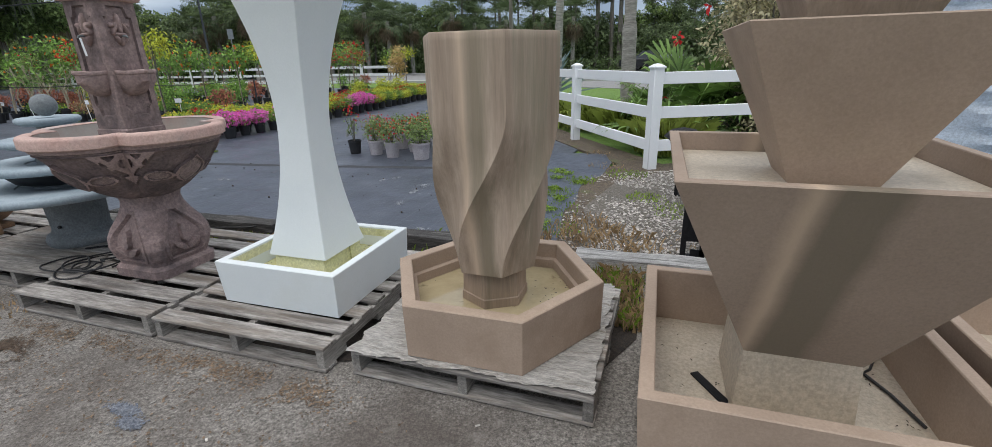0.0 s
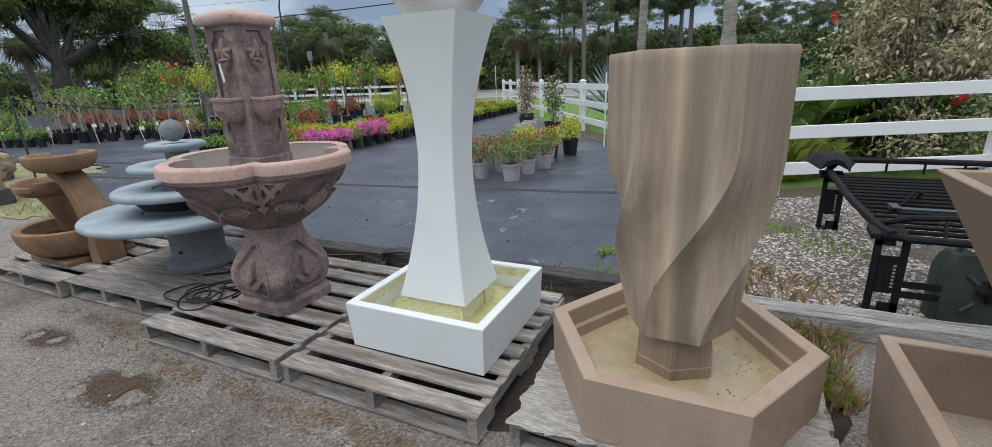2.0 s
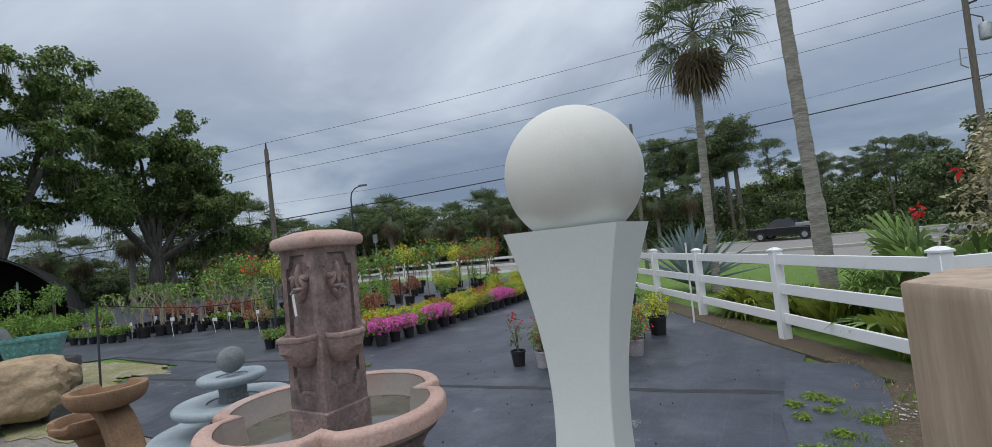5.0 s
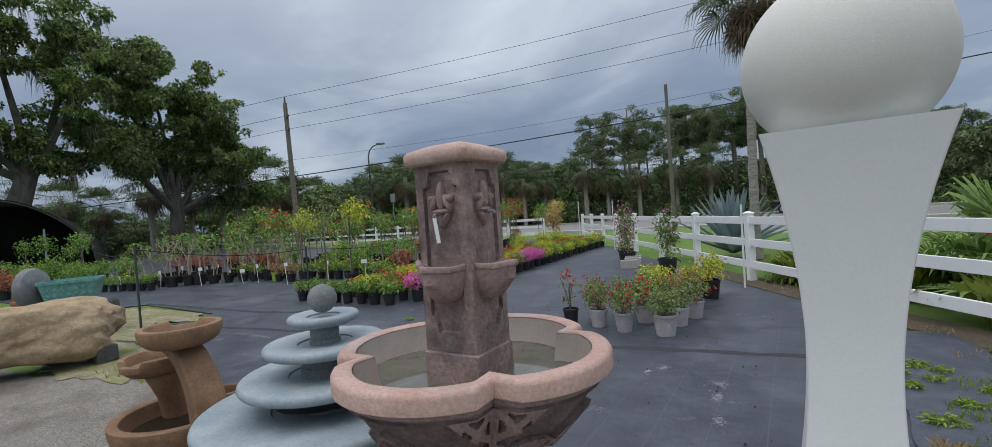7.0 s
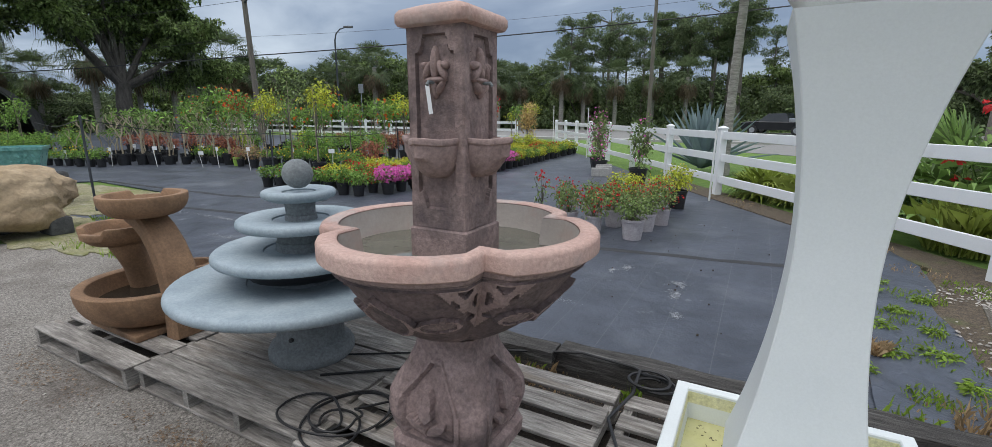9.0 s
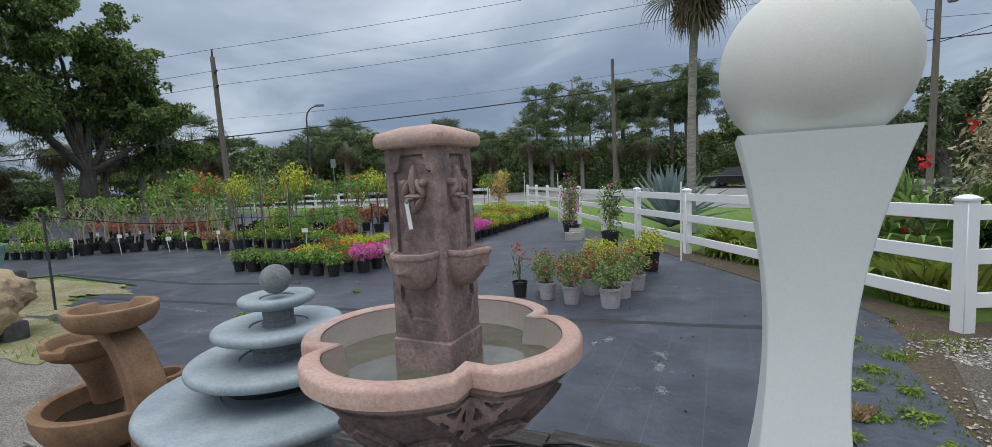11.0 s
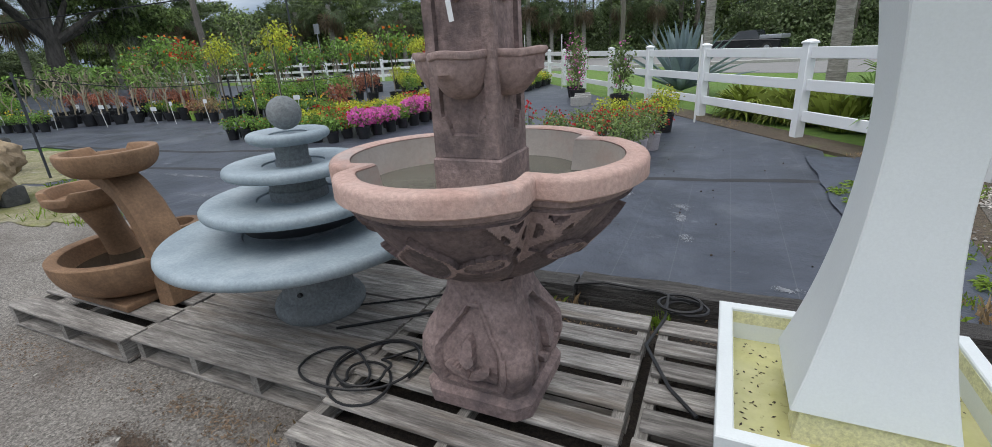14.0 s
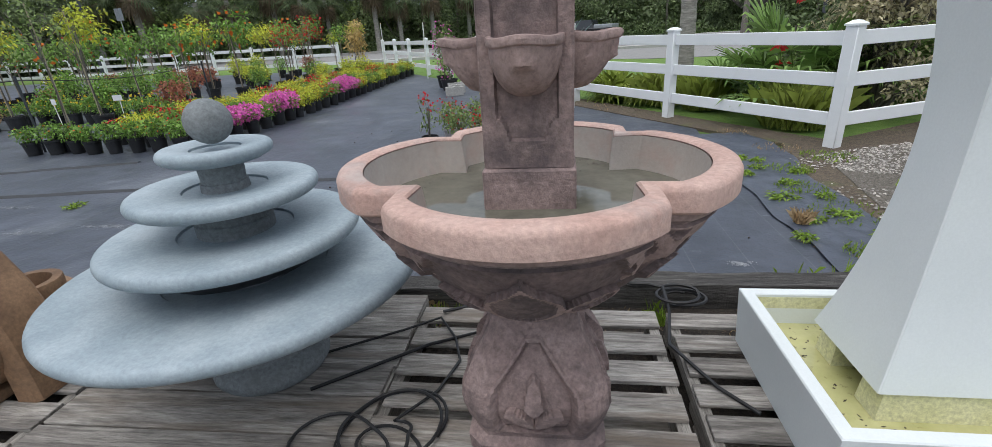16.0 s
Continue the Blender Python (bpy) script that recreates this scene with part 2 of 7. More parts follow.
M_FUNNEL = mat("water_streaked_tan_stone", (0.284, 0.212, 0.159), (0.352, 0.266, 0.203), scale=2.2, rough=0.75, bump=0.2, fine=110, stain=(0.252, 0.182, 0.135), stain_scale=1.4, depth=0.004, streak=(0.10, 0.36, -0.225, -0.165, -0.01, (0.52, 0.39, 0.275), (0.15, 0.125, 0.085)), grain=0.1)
M_TANWATER = mat("murky_tan_water", (0.33, 0.265, 0.155), (0.43, 0.36, 0.225), scale=6, rough=0.08, bump=0.08, fine=15, stain=(0.12, 0.09, 0.045), stain_scale=14, stain_at=0.60, stain_max=0.8, rough_var=0.04, grain=0.08)
M_TANFLOOR = mat("damp_tan_basin_floor", (0.40, 0.335, 0.25), (0.53, 0.46, 0.365), scale=3, rough=0.5, bump=0.25, fine=70, stain=(0.27, 0.22, 0.15), stain_scale=2.2, stain_at=0.53, depth=0.004)
M_PINK = mat("pink_mauve_cast_stone", (0.205, 0.145, 0.135), (0.36, 0.265, 0.245), scale=8, rough=0.88, bump=0.8, fine=55, stain=(0.085, 0.066, 0.068), stain_scale=3.6, stain_at=0.47, stain_max=0.8, depth=0.008, grain=0.3)
# darker variant for carved recesses, relief steps and the bowl core
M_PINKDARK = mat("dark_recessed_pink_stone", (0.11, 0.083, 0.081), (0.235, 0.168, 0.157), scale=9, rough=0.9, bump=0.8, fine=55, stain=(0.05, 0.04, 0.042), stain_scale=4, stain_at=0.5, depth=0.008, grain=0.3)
M_PINKRIM = mat("salmon_rim_stone", (0.43, 0.27, 0.225), (0.545, 0.39, 0.34), scale=5, rough=0.85, bump=0.6, fine=70, stain=(0.31, 0.265, 0.25), stain_scale=3.2, stain_at=0.5, depth=0.006, grain=0.16, stain2=((0.52, 0.44, 0.41), 3.4, 0.55, 0.55))
M_PINKSIDE = mat("weathered_mauve_bowl_side", (0.195, 0.143, 0.136), (0.385, 0.285, 0.265), scale=7, rough=0.88, bump=0.8, fine=60, stretch=(1.3, 1.3, 0.7), stain=(0.062, 0.050, 0.052), stain_scale=3.4, stain_at=0.47, stain_max=0.8, depth=0.008, grain=0.3, stain2=((0.40, 0.30, 0.28), 6.5, 0.6, 0.5))
M_PINKREL = mat("raised_pink_stone", (0.25, 0.175, 0.16), (0.40, 0.29, 0.265), scale=8, rough=0.88, bump=0.7, fine=55, stain=(0.13, 0.10, 0.098), stain_scale=4, stain_at=0.54, stain_max=0.6, depth=0.008, grain=0.25)
M_BLUEPAINT = mat("faded_blue_paint", (0.10, 0.115, 0.15), (0.24, 0.25, 0.27), scale=30, rough=0.9, bump=0.6, fine=120, grain=0.5)
M_CRUMB = mat("brown_leaf_crumbs", (0.09, 0.058, 0.036), (0.27, 0.19, 0.125), scale=20, rough=0.95, bump=0, island=0.5)
M_PINKIN = mat("bleached_bowl_inside", (0.38, 0.33, 0.29), (0.46, 0.42, 0.385), scale=4, rough=0.8, bump=0.3, fine=60, stain=(0.44, 0.29, 0.24), stain_scale=2.2, stain_at=0.5, depth=0.005, grain=0.06)
M_GREYWATER = mat("olive_bowl_water", (0.115, 0.11, 0.085), (0.155, 0.15, 0.12), scale=3, rough=0.03, bump=0.04, fine=10, rough_var=0.01)
M_BLUEGREY = mat("blue_grey_cast_stone", (0.215, 0.27, 0.305), (0.335, 0.39, 0.425), scale=5, rough=0.65, bump=0.4, fine=70, stain=(0.40, 0.45, 0.48), stain_scale=2.4, stain_at=0.54, stain_max=0.5, depth=0.005, grain=0.12)
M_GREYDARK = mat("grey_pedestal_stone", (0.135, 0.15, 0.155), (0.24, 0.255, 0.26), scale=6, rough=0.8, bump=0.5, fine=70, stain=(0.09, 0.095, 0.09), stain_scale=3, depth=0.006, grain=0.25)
M_BROWN = mat("rust_brown_cast_stone", (0.175, 0.098, 0.052), (0.30, 0.178, 0.10), scale=6, rough=0.75, bump=0.4, fine=70, stain=(0.10, 0.062, 0.04), stain_scale=2.5, depth=0.005)
M_DARKWATER = mat("dark_water", (0.02, 0.017, 0.013), (0.04, 0.033, 0.025), scale=4, rough=0.05, bump=0)
M_VINYL = mat("white_vinyl", (0.80, 0.82, 0.83), (0.85, 0.86, 0.87), scale=2, rough=0.4, bump=0.05, stain=(0.62, 0.63, 0.58), stain_scale=2.5, stain_at=0.62, stain_max=0.5, grain=0.02)
M_BLACKPOT = mat("black_plastic_pot", (0.012, 0.012, 0.013), (0.025, 0.025, 0.027), scale=9, rough=0.45, bump=0.1, rnd=0.3)
M_GREYPOT = mat("lavender_grey_pot", (0.33, 0.30, 0.315), (0.41, 0.385, 0.40), scale=9, rough=0.55, bump=0.1, rnd=0.12, stain=(0.52, 0.50, 0.51), stain_scale=9, stain_at=0.58)
M_GREENPOT = mat("lime_plastic_pot", (0.27, 0.45, 0.06), (0.33, 0.52, 0.09), scale=9, rough=0.5, bump=0.05)
M_POTSOIL = mat("potting_soil", (0.03, 0.022, 0.016), (0.07, 0.05, 0.035), scale=60, rough=0.95, bump=0.8)
M_TAG = mat("white_plant_tag", (0.78, 0.79, 0.80), (0.84, 0.84, 0.85), scale=3, rough=0.5, bump=0, grain=0.0)
M_TAGINK = mat("grey_tag_print", (0.25, 0.25, 0.27), (0.3, 0.3, 0.32), scale=3, rough=0.6, bump=0)
M_STAKE = mat("bamboo_stake", (0.30, 0.25, 0.17), (0.42, 0.36, 0.26), scale=8, rough=0.7, bump=0.2)
M_WHITEPOLE = mat("white_pole", (0.72, 0.72, 0.70), (0.8, 0.8, 0.78), scale=4, rough=0.45, bump=0)
M_BARK = mat("grey_bark", (0.09, 0.08, 0.068), (0.20, 0.18, 0.155), scale=6, rough=0.95, bump=1, fine=22, stretch=(1, 1, 0.35), depth=0.03)
M_PALMTRUNK = mat("palm_trunk_bark", (0.23, 0.215, 0.19), (0.36, 0.34, 0.305), scale=7, rough=0.95, bump=1, fine=14, stretch=(0.6, 0.6, 3.0), stain=(0.15, 0.135, 0.115), stain_scale=3, depth=0.02)
M_POLE = mat("utility_pole_wood", (0.11, 0.095, 0.08), (0.20, 0.18, 0.155), scale=5, rough=0.9, bump=0.5, stretch=(6, 6, 0.5))
M_WIRE = mat("power_line", (0.015, 0.015, 0.017), (0.03, 0.03, 0.033), scale=2, rough=0.6, bump=0)
M_STEELGREY = mat("galvanised_steel", (0.32, 0.34, 0.36), (0.42, 0.44, 0.46), scale=6, rough=0.45, metal=0.6, bump=0.05)
M_DARKSTEEL = mat("dark_bronze_steel", (0.035, 0.04, 0.05), (0.06, 0.065, 0.075), scale=6, rough=0.5, bump=0.05)
M_RACK = mat("black_powder_coat", (0.010, 0.010, 0.011), (0.02, 0.02, 0.022), scale=20, rough=0.65, bump=0.15, fine=200, spec=0.12)
M_CAN = mat("olive_plastic_can", (0.028, 0.042, 0.032), (0.045, 0.062, 0.048), scale=8, rough=0.5, bump=0.15)
M_CABLE = mat("black_rubber_cable", (0.01, 0.01, 0.011), (0.02, 0.02, 0.022), scale=10, rough=0.5, bump=0, grain=0.0)
M_ROCK = mat("tan_boulder", (0.30, 0.215, 0.125), (0.47, 0.36, 0.235), scale=2.5, rough=0.9, bump=0.8, fine=18, stain=(0.18, 0.13, 0.08), stain_scale=1.7, depth=0.03)
M_DARKROCK = mat("dark_grey_block", (0.05, 0.05, 0.05), (0.11, 0.11, 0.105), scale=9, rough=0.95, bump=1, fine=30)
M_TEAL = mat("teal_glazed_ceramic", (0.10, 0.27, 0.25), (0.17, 0.38, 0.35), scale=12, rough=0.3, bump=0.4, fine=25, depth=0.01)
M_TERRA = mat("terracotta", (0.30, 0.12, 0.07), (0.40, 0.18, 0.11), scale=6, rough=0.8, bump=0.2)
M_SHADE = mat("black_shade_cloth", (0.025, 0.027, 0.026), (0.05, 0.053, 0.05), scale=8, rough=0.8, bump=0.4, fine=20)
M_BLOCK = mat("concrete_block_grey", (0.33, 0.32, 0.30), (0.45, 0.44, 0.42), scale=20, rough=0.95, bump=0.6)
M_SHEET = mat("pale_blue_rippled_sheet", (0.55, 0.62, 0.70), (0.66, 0.72, 0.79), scale=3, rough=0.35, bump=0.2)
M_CARPAINT = mat("black_car_paint", (0.012, 0.013, 0.016), (0.018, 0.019, 0.022), scale=2, rough=0.15, bump=0, rough_var=0.03)
M_CARGLASS = mat("tinted_car_glass", (0.02, 0.024, 0.028), (0.03, 0.034, 0.038), scale=2, rough=0.05, bump=0)
M_TYRE = mat("tyre_rubber", (0.015, 0.015, 0.015), (0.025, 0.025, 0.025), scale=8, rough=0.8, bump=0.1)
L_OAK = leafmat("oak_leaves", (0.058, 0.095, 0.035), (0.27, 0.355, 0.12), island=0.7)
L_DARK = leafmat("dark_tree_leaves", (0.075, 0.110, 0.054), (0.205, 0.26, 0.118), island=0.6)
L_PINE = leafmat("pine_needles", (0.080, 0.118, 0.060), (0.205, 0.26, 0.12), island=0.55)
L_PALM = leafmat("palm_fronds", (0.060, 0.090, 0.042), (0.150, 0.195, 0.088))
L_DEADPALM = leafmat("dead_palm_fronds", (0.115, 0.085, 0.055), (0.24, 0.18, 0.115))
L_PALMETTO = leafmat("palmetto_blades", (0.105, 0.187, 0.053), (0.239, 0.359, 0.098))
L_SAGO = leafmat("yellow_green_blades", (0.17, 0.22, 0.035), (0.28, 0.33, 0.07))
L_AGAVE = leafmat("agave_blades", (0.17, 0.23, 0.24), (0.28, 0.36, 0.37), island=0.2)
L_VARIEG = leafmat("variegated_cream_leaves", (0.24, 0.235, 0.12), (0.62, 0.54, 0.37), island=0.55)
L_GREEN = leafmat("fresh_green_leaves", (0.095, 0.195, 0.04), (0.29, 0.46, 0.10), island=0.6)
L_LIME = leafmat("lime_yellow_leaves", (0.30, 0.37, 0.04), (0.66, 0.66, 0.09), island=0.5)
L_ROSE = leafmat("rose_leaves", (0.105, 0.17, 0.055), (0.29, 0.37, 0.125), island=0.6)
L_RUST = leafmat("russet_leaves", (0.276, 0.092, 0.061), (0.460, 0.199, 0.123))
L_PEACH = leafmat("peach_yellow_leaves", (0.42, 0.28, 0.11), (0.60, 0.46, 0.20))
L_MAGENTA = leafmat("magenta_bracts", (0.68, 0.09, 0.42), (0.86, 0.27, 0.64), island=0.25)
L_RED = leafmat("red_petals", (0.52, 0.015, 0.02), (0.66, 0.05, 0.05), island=0.2)
L_ORANGE = leafmat("orange_petals", (0.70, 0.12, 0.02), (0.80, 0.24, 0.05), island=0.2)
L_YELLOW = leafmat("yellow_petals", (0.75, 0.50, 0.03), (0.85, 0.62, 0.08), island=0.2)
L_WEED = leafmat("bright_weeds", (0.15, 0.25, 0.025), (0.27, 0.38, 0.06))
M_OAKBARK = mat("oak_bark", (0.055, 0.049, 0.043), (0.125, 0.112, 0.098), scale=3, rough=0.95, bump=1, fine=9, stretch=(1, 1, 0.3), stain=(0.05, 0.045, 0.038), stain_scale=1.2, depth=0.06, grain=0.35)
L_MOSS = leafmat("grey_hanging_moss", (0.13, 0.14, 0.11), (0.24, 0.25, 0.20))
L_STRAW = leafmat("straw_grass", (0.30, 0.195, 0.095), (0.46, 0.34, 0.20))


# ---- building helpers ----
def mesh_of(name, bm, material, smooth=True, angle=0.7):
    me = bpy.data.meshes.new(name)
    bmesh.ops.recalc_face_normals(bm, faces=bm.faces[:])
    for f in bm.faces:
        f.smooth = smooth
    if smooth:
        for e in bm.edges:
            if len(e.link_faces) == 2 and e.calc_face_angle(0) > angle:
                e.smooth = False
    bm.to_mesh(me)
    bm.free()
    me.materials.append(material)
    return me


def part(name, bm, material, parent, label="", smooth=True):
    me = bm if isinstance(bm, bpy.types.Mesh) else mesh_of(name, bm, material, smooth)
    ob = new(name, me)
    ob.parent = parent
    if label:
        ob["label"] = label
    return ob


def thing(name, loc, label, category, group="", kind="", rz=0.0):
    ob = new(name)
    ob.empty_display_size = 0.1
    ob.matrix_basis = pose(loc[0], loc[1], loc[2], 0, 0, rz)
    return tagged(ob, label, category, group, kind)


def single(name, bm, material, label, category="", kind="", loc=(0, 0, 0), smooth=True, group=""):
    me = bm if isinstance(bm, bpy.types.Mesh) else mesh_of(name, bm, material, smooth)
    ob = new(name, me)
    ob.location = loc
    return tagged(ob, label, category, group, kind)


def BM():
    return bmesh.new()


def box(bm, c, s, bev=0.0, m=None, seg=2):
    mm = Matrix.Translation(c) @ (m or Matrix()) @ Matrix.Diagonal((*s, 1))
    r = bmesh.ops.create_cube(bm, size=1, matrix=mm)
    if bev:
        es = list({e for v in r["verts"] for e in v.link_edges})
        bmesh.ops.bevel(bm, geom=es, offset=bev, segments=seg, affect="EDGES", profile=0.5)
    return bm


def loft(bm, rings, cap0=True, cap1=True, closed=True):
    vs = [[bm.verts.new(p) for p in r] for r in rings]
    n = len(vs[0])
    for a, b in zip(vs, vs[1:]):
        for i in range(n if closed else n - 1):
            j = (i + 1) % n
            bm.faces.new((a[i], a[j], b[j], b[i]))
    if cap0:
        bm.faces.new(vs[0][::-1])
    if cap1:
        bm.faces.new(vs[-1])
    return bm


def ring(r, z, n=40, cx=0.0, cy=0.0, a0=0.0):
    return [(cx + r * math.cos(a0 + 2 * math.pi * i / n), cy + r * math.sin(a0 + 2 * math.pi * i / n), z) for i in range(n)]


def lathe(bm, prof, n=48, cx=0.0, cy=0.0, cap0=True, cap1=True):
    return loft(bm, [ring(max(r, 0.0005), z, n, cx, cy) for r, z in prof], cap0, cap1)


def tube(bm, pts, r, n=8, caps=True):
    pts = [Vector(p) for p in pts]
    rs = r if isinstance(r, (list, tuple)) else [r] * len(pts)
    rings = []
    side = None
    for i, p in enumerate(pts):
        d = (pts[min(i + 1, len(pts) - 1)] - pts[max(i - 1, 0)]).normalized()
        if side is None:
            side = d.orthogonal().normalized()
        side = (side - d * side.dot(d)).normalized()
        other = d.cross(side)
        rings.append([p + rs[i] * (math.cos(2 * math.pi * k / n) * side + math.sin(2 * math.pi * k / n) * other) for k in range(n)])
    return loft(bm, rings, caps, caps)


def sq(h, z, cx=0.0, cy=0.0, ch=0.0):
    if not ch:
        return [(cx - h, cy - h, z), (cx + h, cy - h, z), (cx + h, cy + h, z), (cx - h, cy + h, z)]
    k = h - ch
    return [(cx + x, cy + y, z) for x, y in ((-k, -h), (k, -h), (h, -k), (h, k), (k, h), (-k, h), (-h, k), (-h, -k))]


def poly_sheet(bm, pts, z, thick=0.0):
    vs = [bm.verts.new((x, y, z)) for x, y in pts]
    f = bm.faces.new(vs)
    if thick:
        r = bmesh.ops.extrude_face_region(bm, geom=[f])
        for v in r["geom"]:
            if isinstance(v, bmesh.types.BMVert):
                v.co.z -= thick
    return bm


def leaf_mesh(name, blobs, n, size, material, seed, aspect=0.5, shell=0.5, droop=0.25, flat=0.0, sizes=0.5):
    """Many small bent leaves in the given ellipsoids (centre, radii)."""
    rng = np.random.RandomState(seed)
    c = np.array([b[0] for b in blobs], float)
    r = np.array([b[1] if isinstance(b[1], (list, tuple)) else (b[1],) * 3 for b in blobs], float)
    w = np.prod(r, axis=1) ** 0.67
    k = rng.choice(len(blobs), n, p=w / w.sum())
    d = rng.normal(size=(n, 3))
    d /= np.linalg.norm(d, axis=1)[:, None]
    rad = shell + (1 - shell) * rng.rand(n) ** 0.6
    p = c[k] + d * r[k] * (rad * (1 + 0.12 * rng.normal(size=n)))[:, None]
    u = rng.normal(size=(n, 3)) + d * 0.8
    u[:, 2] *= 1 - flat
    u /= np.linalg.norm(u, axis=1)[:, None]
    v = np.cross(u, rng.normal(size=(n, 3)) * (1 - flat) + np.array([0, 0, 1.0]))
    v /= np.linalg.norm(v, axis=1)[:, None] + 1e-9
    s = size * (1 - sizes / 2 + sizes * rng.rand(n))[:, None]
    tip = p + u * s
    tip[:, 2] -= droop * s[:, 0]
    m = p + u * s * 0.5
    co = np.stack([p, m + v * s * aspect / 2, tip, m - v * s * aspect / 2], axis=1).reshape(-1, 3)
    me = bpy.data.meshes.new(name)
    me.vertices.add(4 * n)
    me.vertices.foreach_set("co", co.ravel())
    me.loops.add(4 * n)
    me.loops.foreach_set("vertex_index", np.arange(4 * n, dtype=np.int32))
    me.polygons.add(n)
    me.polygons.foreach_set("loop_start", np.arange(0, 4 * n, 4, dtype=np.int32))
    me.polygons.foreach_set("loop_total", np.full(n, 4, dtype=np.int32))
    me.update(calc_edges=True)
    me.materials.append(material)
    return me


def blade(bm, base, yaw, pitch, length, width, droop=0.3, seg=4, fold=0.15):
    """One long tapered leaf that starts at base."""
    d = Vector((math.cos(yaw) * math.cos(pitch), math.sin(yaw) * math.cos(pitch), math.sin(pitch)))
    side = Vector((-math.sin(yaw), math.cos(yaw), 0))
    upv = side.cross(d) * -1
    rows = []
    for i in range(seg + 1):
        t = i / seg
        p = Vector(base) + d * length * t + Vector((0, 0, -droop * length * t * t))
        w = width * (0.55 + 0.9 * t - 1.42 * t * t) if t < 1 else 0.002
        rows.append((bm.verts.new(p - side * w / 2 + upv * w * fold), bm.verts.new(p), bm.verts.new(p + side * w / 2 + upv * w * fold)))
    for a, b in zip(rows, rows[1:]):
        bm.faces.new((a[0], a[1], b[1], b[0]))
        bm.faces.new((a[1], a[2], b[2], b[1]))


def fan(bm, base, yaw, pitch, stalk, r, n=18, w=0.06, rng=random, hang=0.22, fold=0.12):
    """A fan-palm leaf: an arched stalk and a folded fan of split blades with drooping ends."""
    d = Vector((math.cos(yaw) * math.cos(pitch), math.sin(yaw) * math.cos(pitch), math.sin(pitch)))
    hub = Vector(base) + d * stalk + Vector((0, 0, -0.10 * stalk))
    tube(bm, [base, Vector(base) + d * stalk * 0.5 + Vector((0, 0, 0.03 * stalk)), hub], [0.014, 0.011, 0.008], 4)
    d = (d + Vector((0, 0, -0.25))).normalized()
    side = Vector((-math.sin(yaw), math.cos(yaw), 0))
    upv = side.cross(d)
    for i in range(n):
        a = (i / (n - 1) - 0.5) * 3.9
        q = d * math.cos(a) + side * math.sin(a)
        q = (q - upv * fold * (0.3 + abs(a) * 0.5)).normalized()
        l = r * (1.0 - 0.22 * abs(a) / 2) * rng.uniform(0.82, 1.08)
        s = q.cross(upv).normalized() * w * r
        m1 = hub + q * l * 0.5
        m2 = hub + q * l * 0.78 + Vector((0, 0, -0.25 * hang * l))
        tip = hub + q * l * 0.95 + Vector((0, 0, -hang * l * rng.uniform(0.7, 1.5)))
        v = [bm.verts.new(x) for x in (hub, m1 + s, m2 + s * 0.5, tip, m2 - s * 0.5, m1 - s)]
        bm.faces.new((v[0], v[1], v[5]))
        bm.faces.new((v[1], v[2], v[4], v[5]))
        bm.faces.new((v[2], v[3], v[4]))


# ---- ground ----
bm = BM()
bmesh.ops.create_grid(bm, x_segments=60, y_segments=60, size=900, matrix=Matrix.Translation((0, 0, -0.03)))
single("ground", bm, M_GRASSGROUND, "mown green grass reaching the tree line", "ground", "structure")
bm = BM()
poly_sheet(bm, [(-14, -14), (12, -14), (12, 1.62), (-6.3, 1.62), (-7.2, 0.9), (-14, 0.5)], -0.004, 0.04)
single("asphalt_lot", bm, M_ASPHALT, "worn grey asphalt car park with brown stains", "pavement", "structure")
# woven ground cover, laid in wide strips with raised overlaps
FENCE = [(2.449, 4.745), (1.161, 6.85), (-0.163, 8.94), (-1.38, 10.81), (-2.66, 12.86), (-3.95, 14.93), (-5.23, 17.0), (-6.5, 19.05), (-7.75, 21.05), (-8.95, 22.9)]
bm = BM()
poly_sheet(bm, [(-60, 3.2), (-13.4, 3.2), (-12.6, 4.2), (-9.2, 4.0), (-8.6, 2.1), (-6.2, 1.64), (1.22, 1.64), (1.15, 3.2), (1.22, 4.4), (1.35, 5.95), (1.0, 6.55), (-0.35, 8.68), (-1.6, 10.6), (-5.4, 16.8), (-9.2, 22.6), (-60, 26)], 0.0, 0.02)
fabric = single("ground_cover_fabric", bm, M_FABRIC, "black woven weed fabric with pale scuffs, painted sheen and wrinkles", "ground", "structure")
for seam_pts in ([(-9.0, 3.1), (-3.1, 3.88), (-1.0, 4.14), (0.8, 4.41), (1.25, 4.46)], [(-12.6, 4.25), (-8.0, 4.35), (-5.9, 4.9)], [(-16, 8.9), (-9, 7.2)]):
    bm = BM()
    rows = []
    for (x0, y0), (x1, y1) in zip(seam_pts, seam_pts[1:]):
        for k in range(12):
            t = k / 12
            w = 0.014 + 0.014 * noise.noise(Vector((x0 + (x1 - x0) * t, 3, 1)) * 3)
            rows.append((x0 + (x1 - x0) * t, y0 + (y1 - y0) * t + 0.025 * noise.noise(Vector((x0 + (x1 - x0) * t, y0, 0)) * 2), max(w, 0.003)))
    loft(bm, [[(x, y - 0.05, 0.0015), (x, y - 0.012, h + 0.004), (x, y + 0.012, h + 0.002), (x, y + 0.03, 0.0015)] for x, y, h in rows], closed=False, cap0=False, cap1=False)
    single("fabric_seam", bm, M_SEAM, "wrinkled overlap of black weed fabric", "fabric seam", "structure")
# soil sheet whose colour carries the shade seen between the deck boards
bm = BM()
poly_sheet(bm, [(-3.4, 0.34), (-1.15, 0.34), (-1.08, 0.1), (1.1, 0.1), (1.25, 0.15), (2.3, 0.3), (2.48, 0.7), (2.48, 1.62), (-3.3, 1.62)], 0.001)
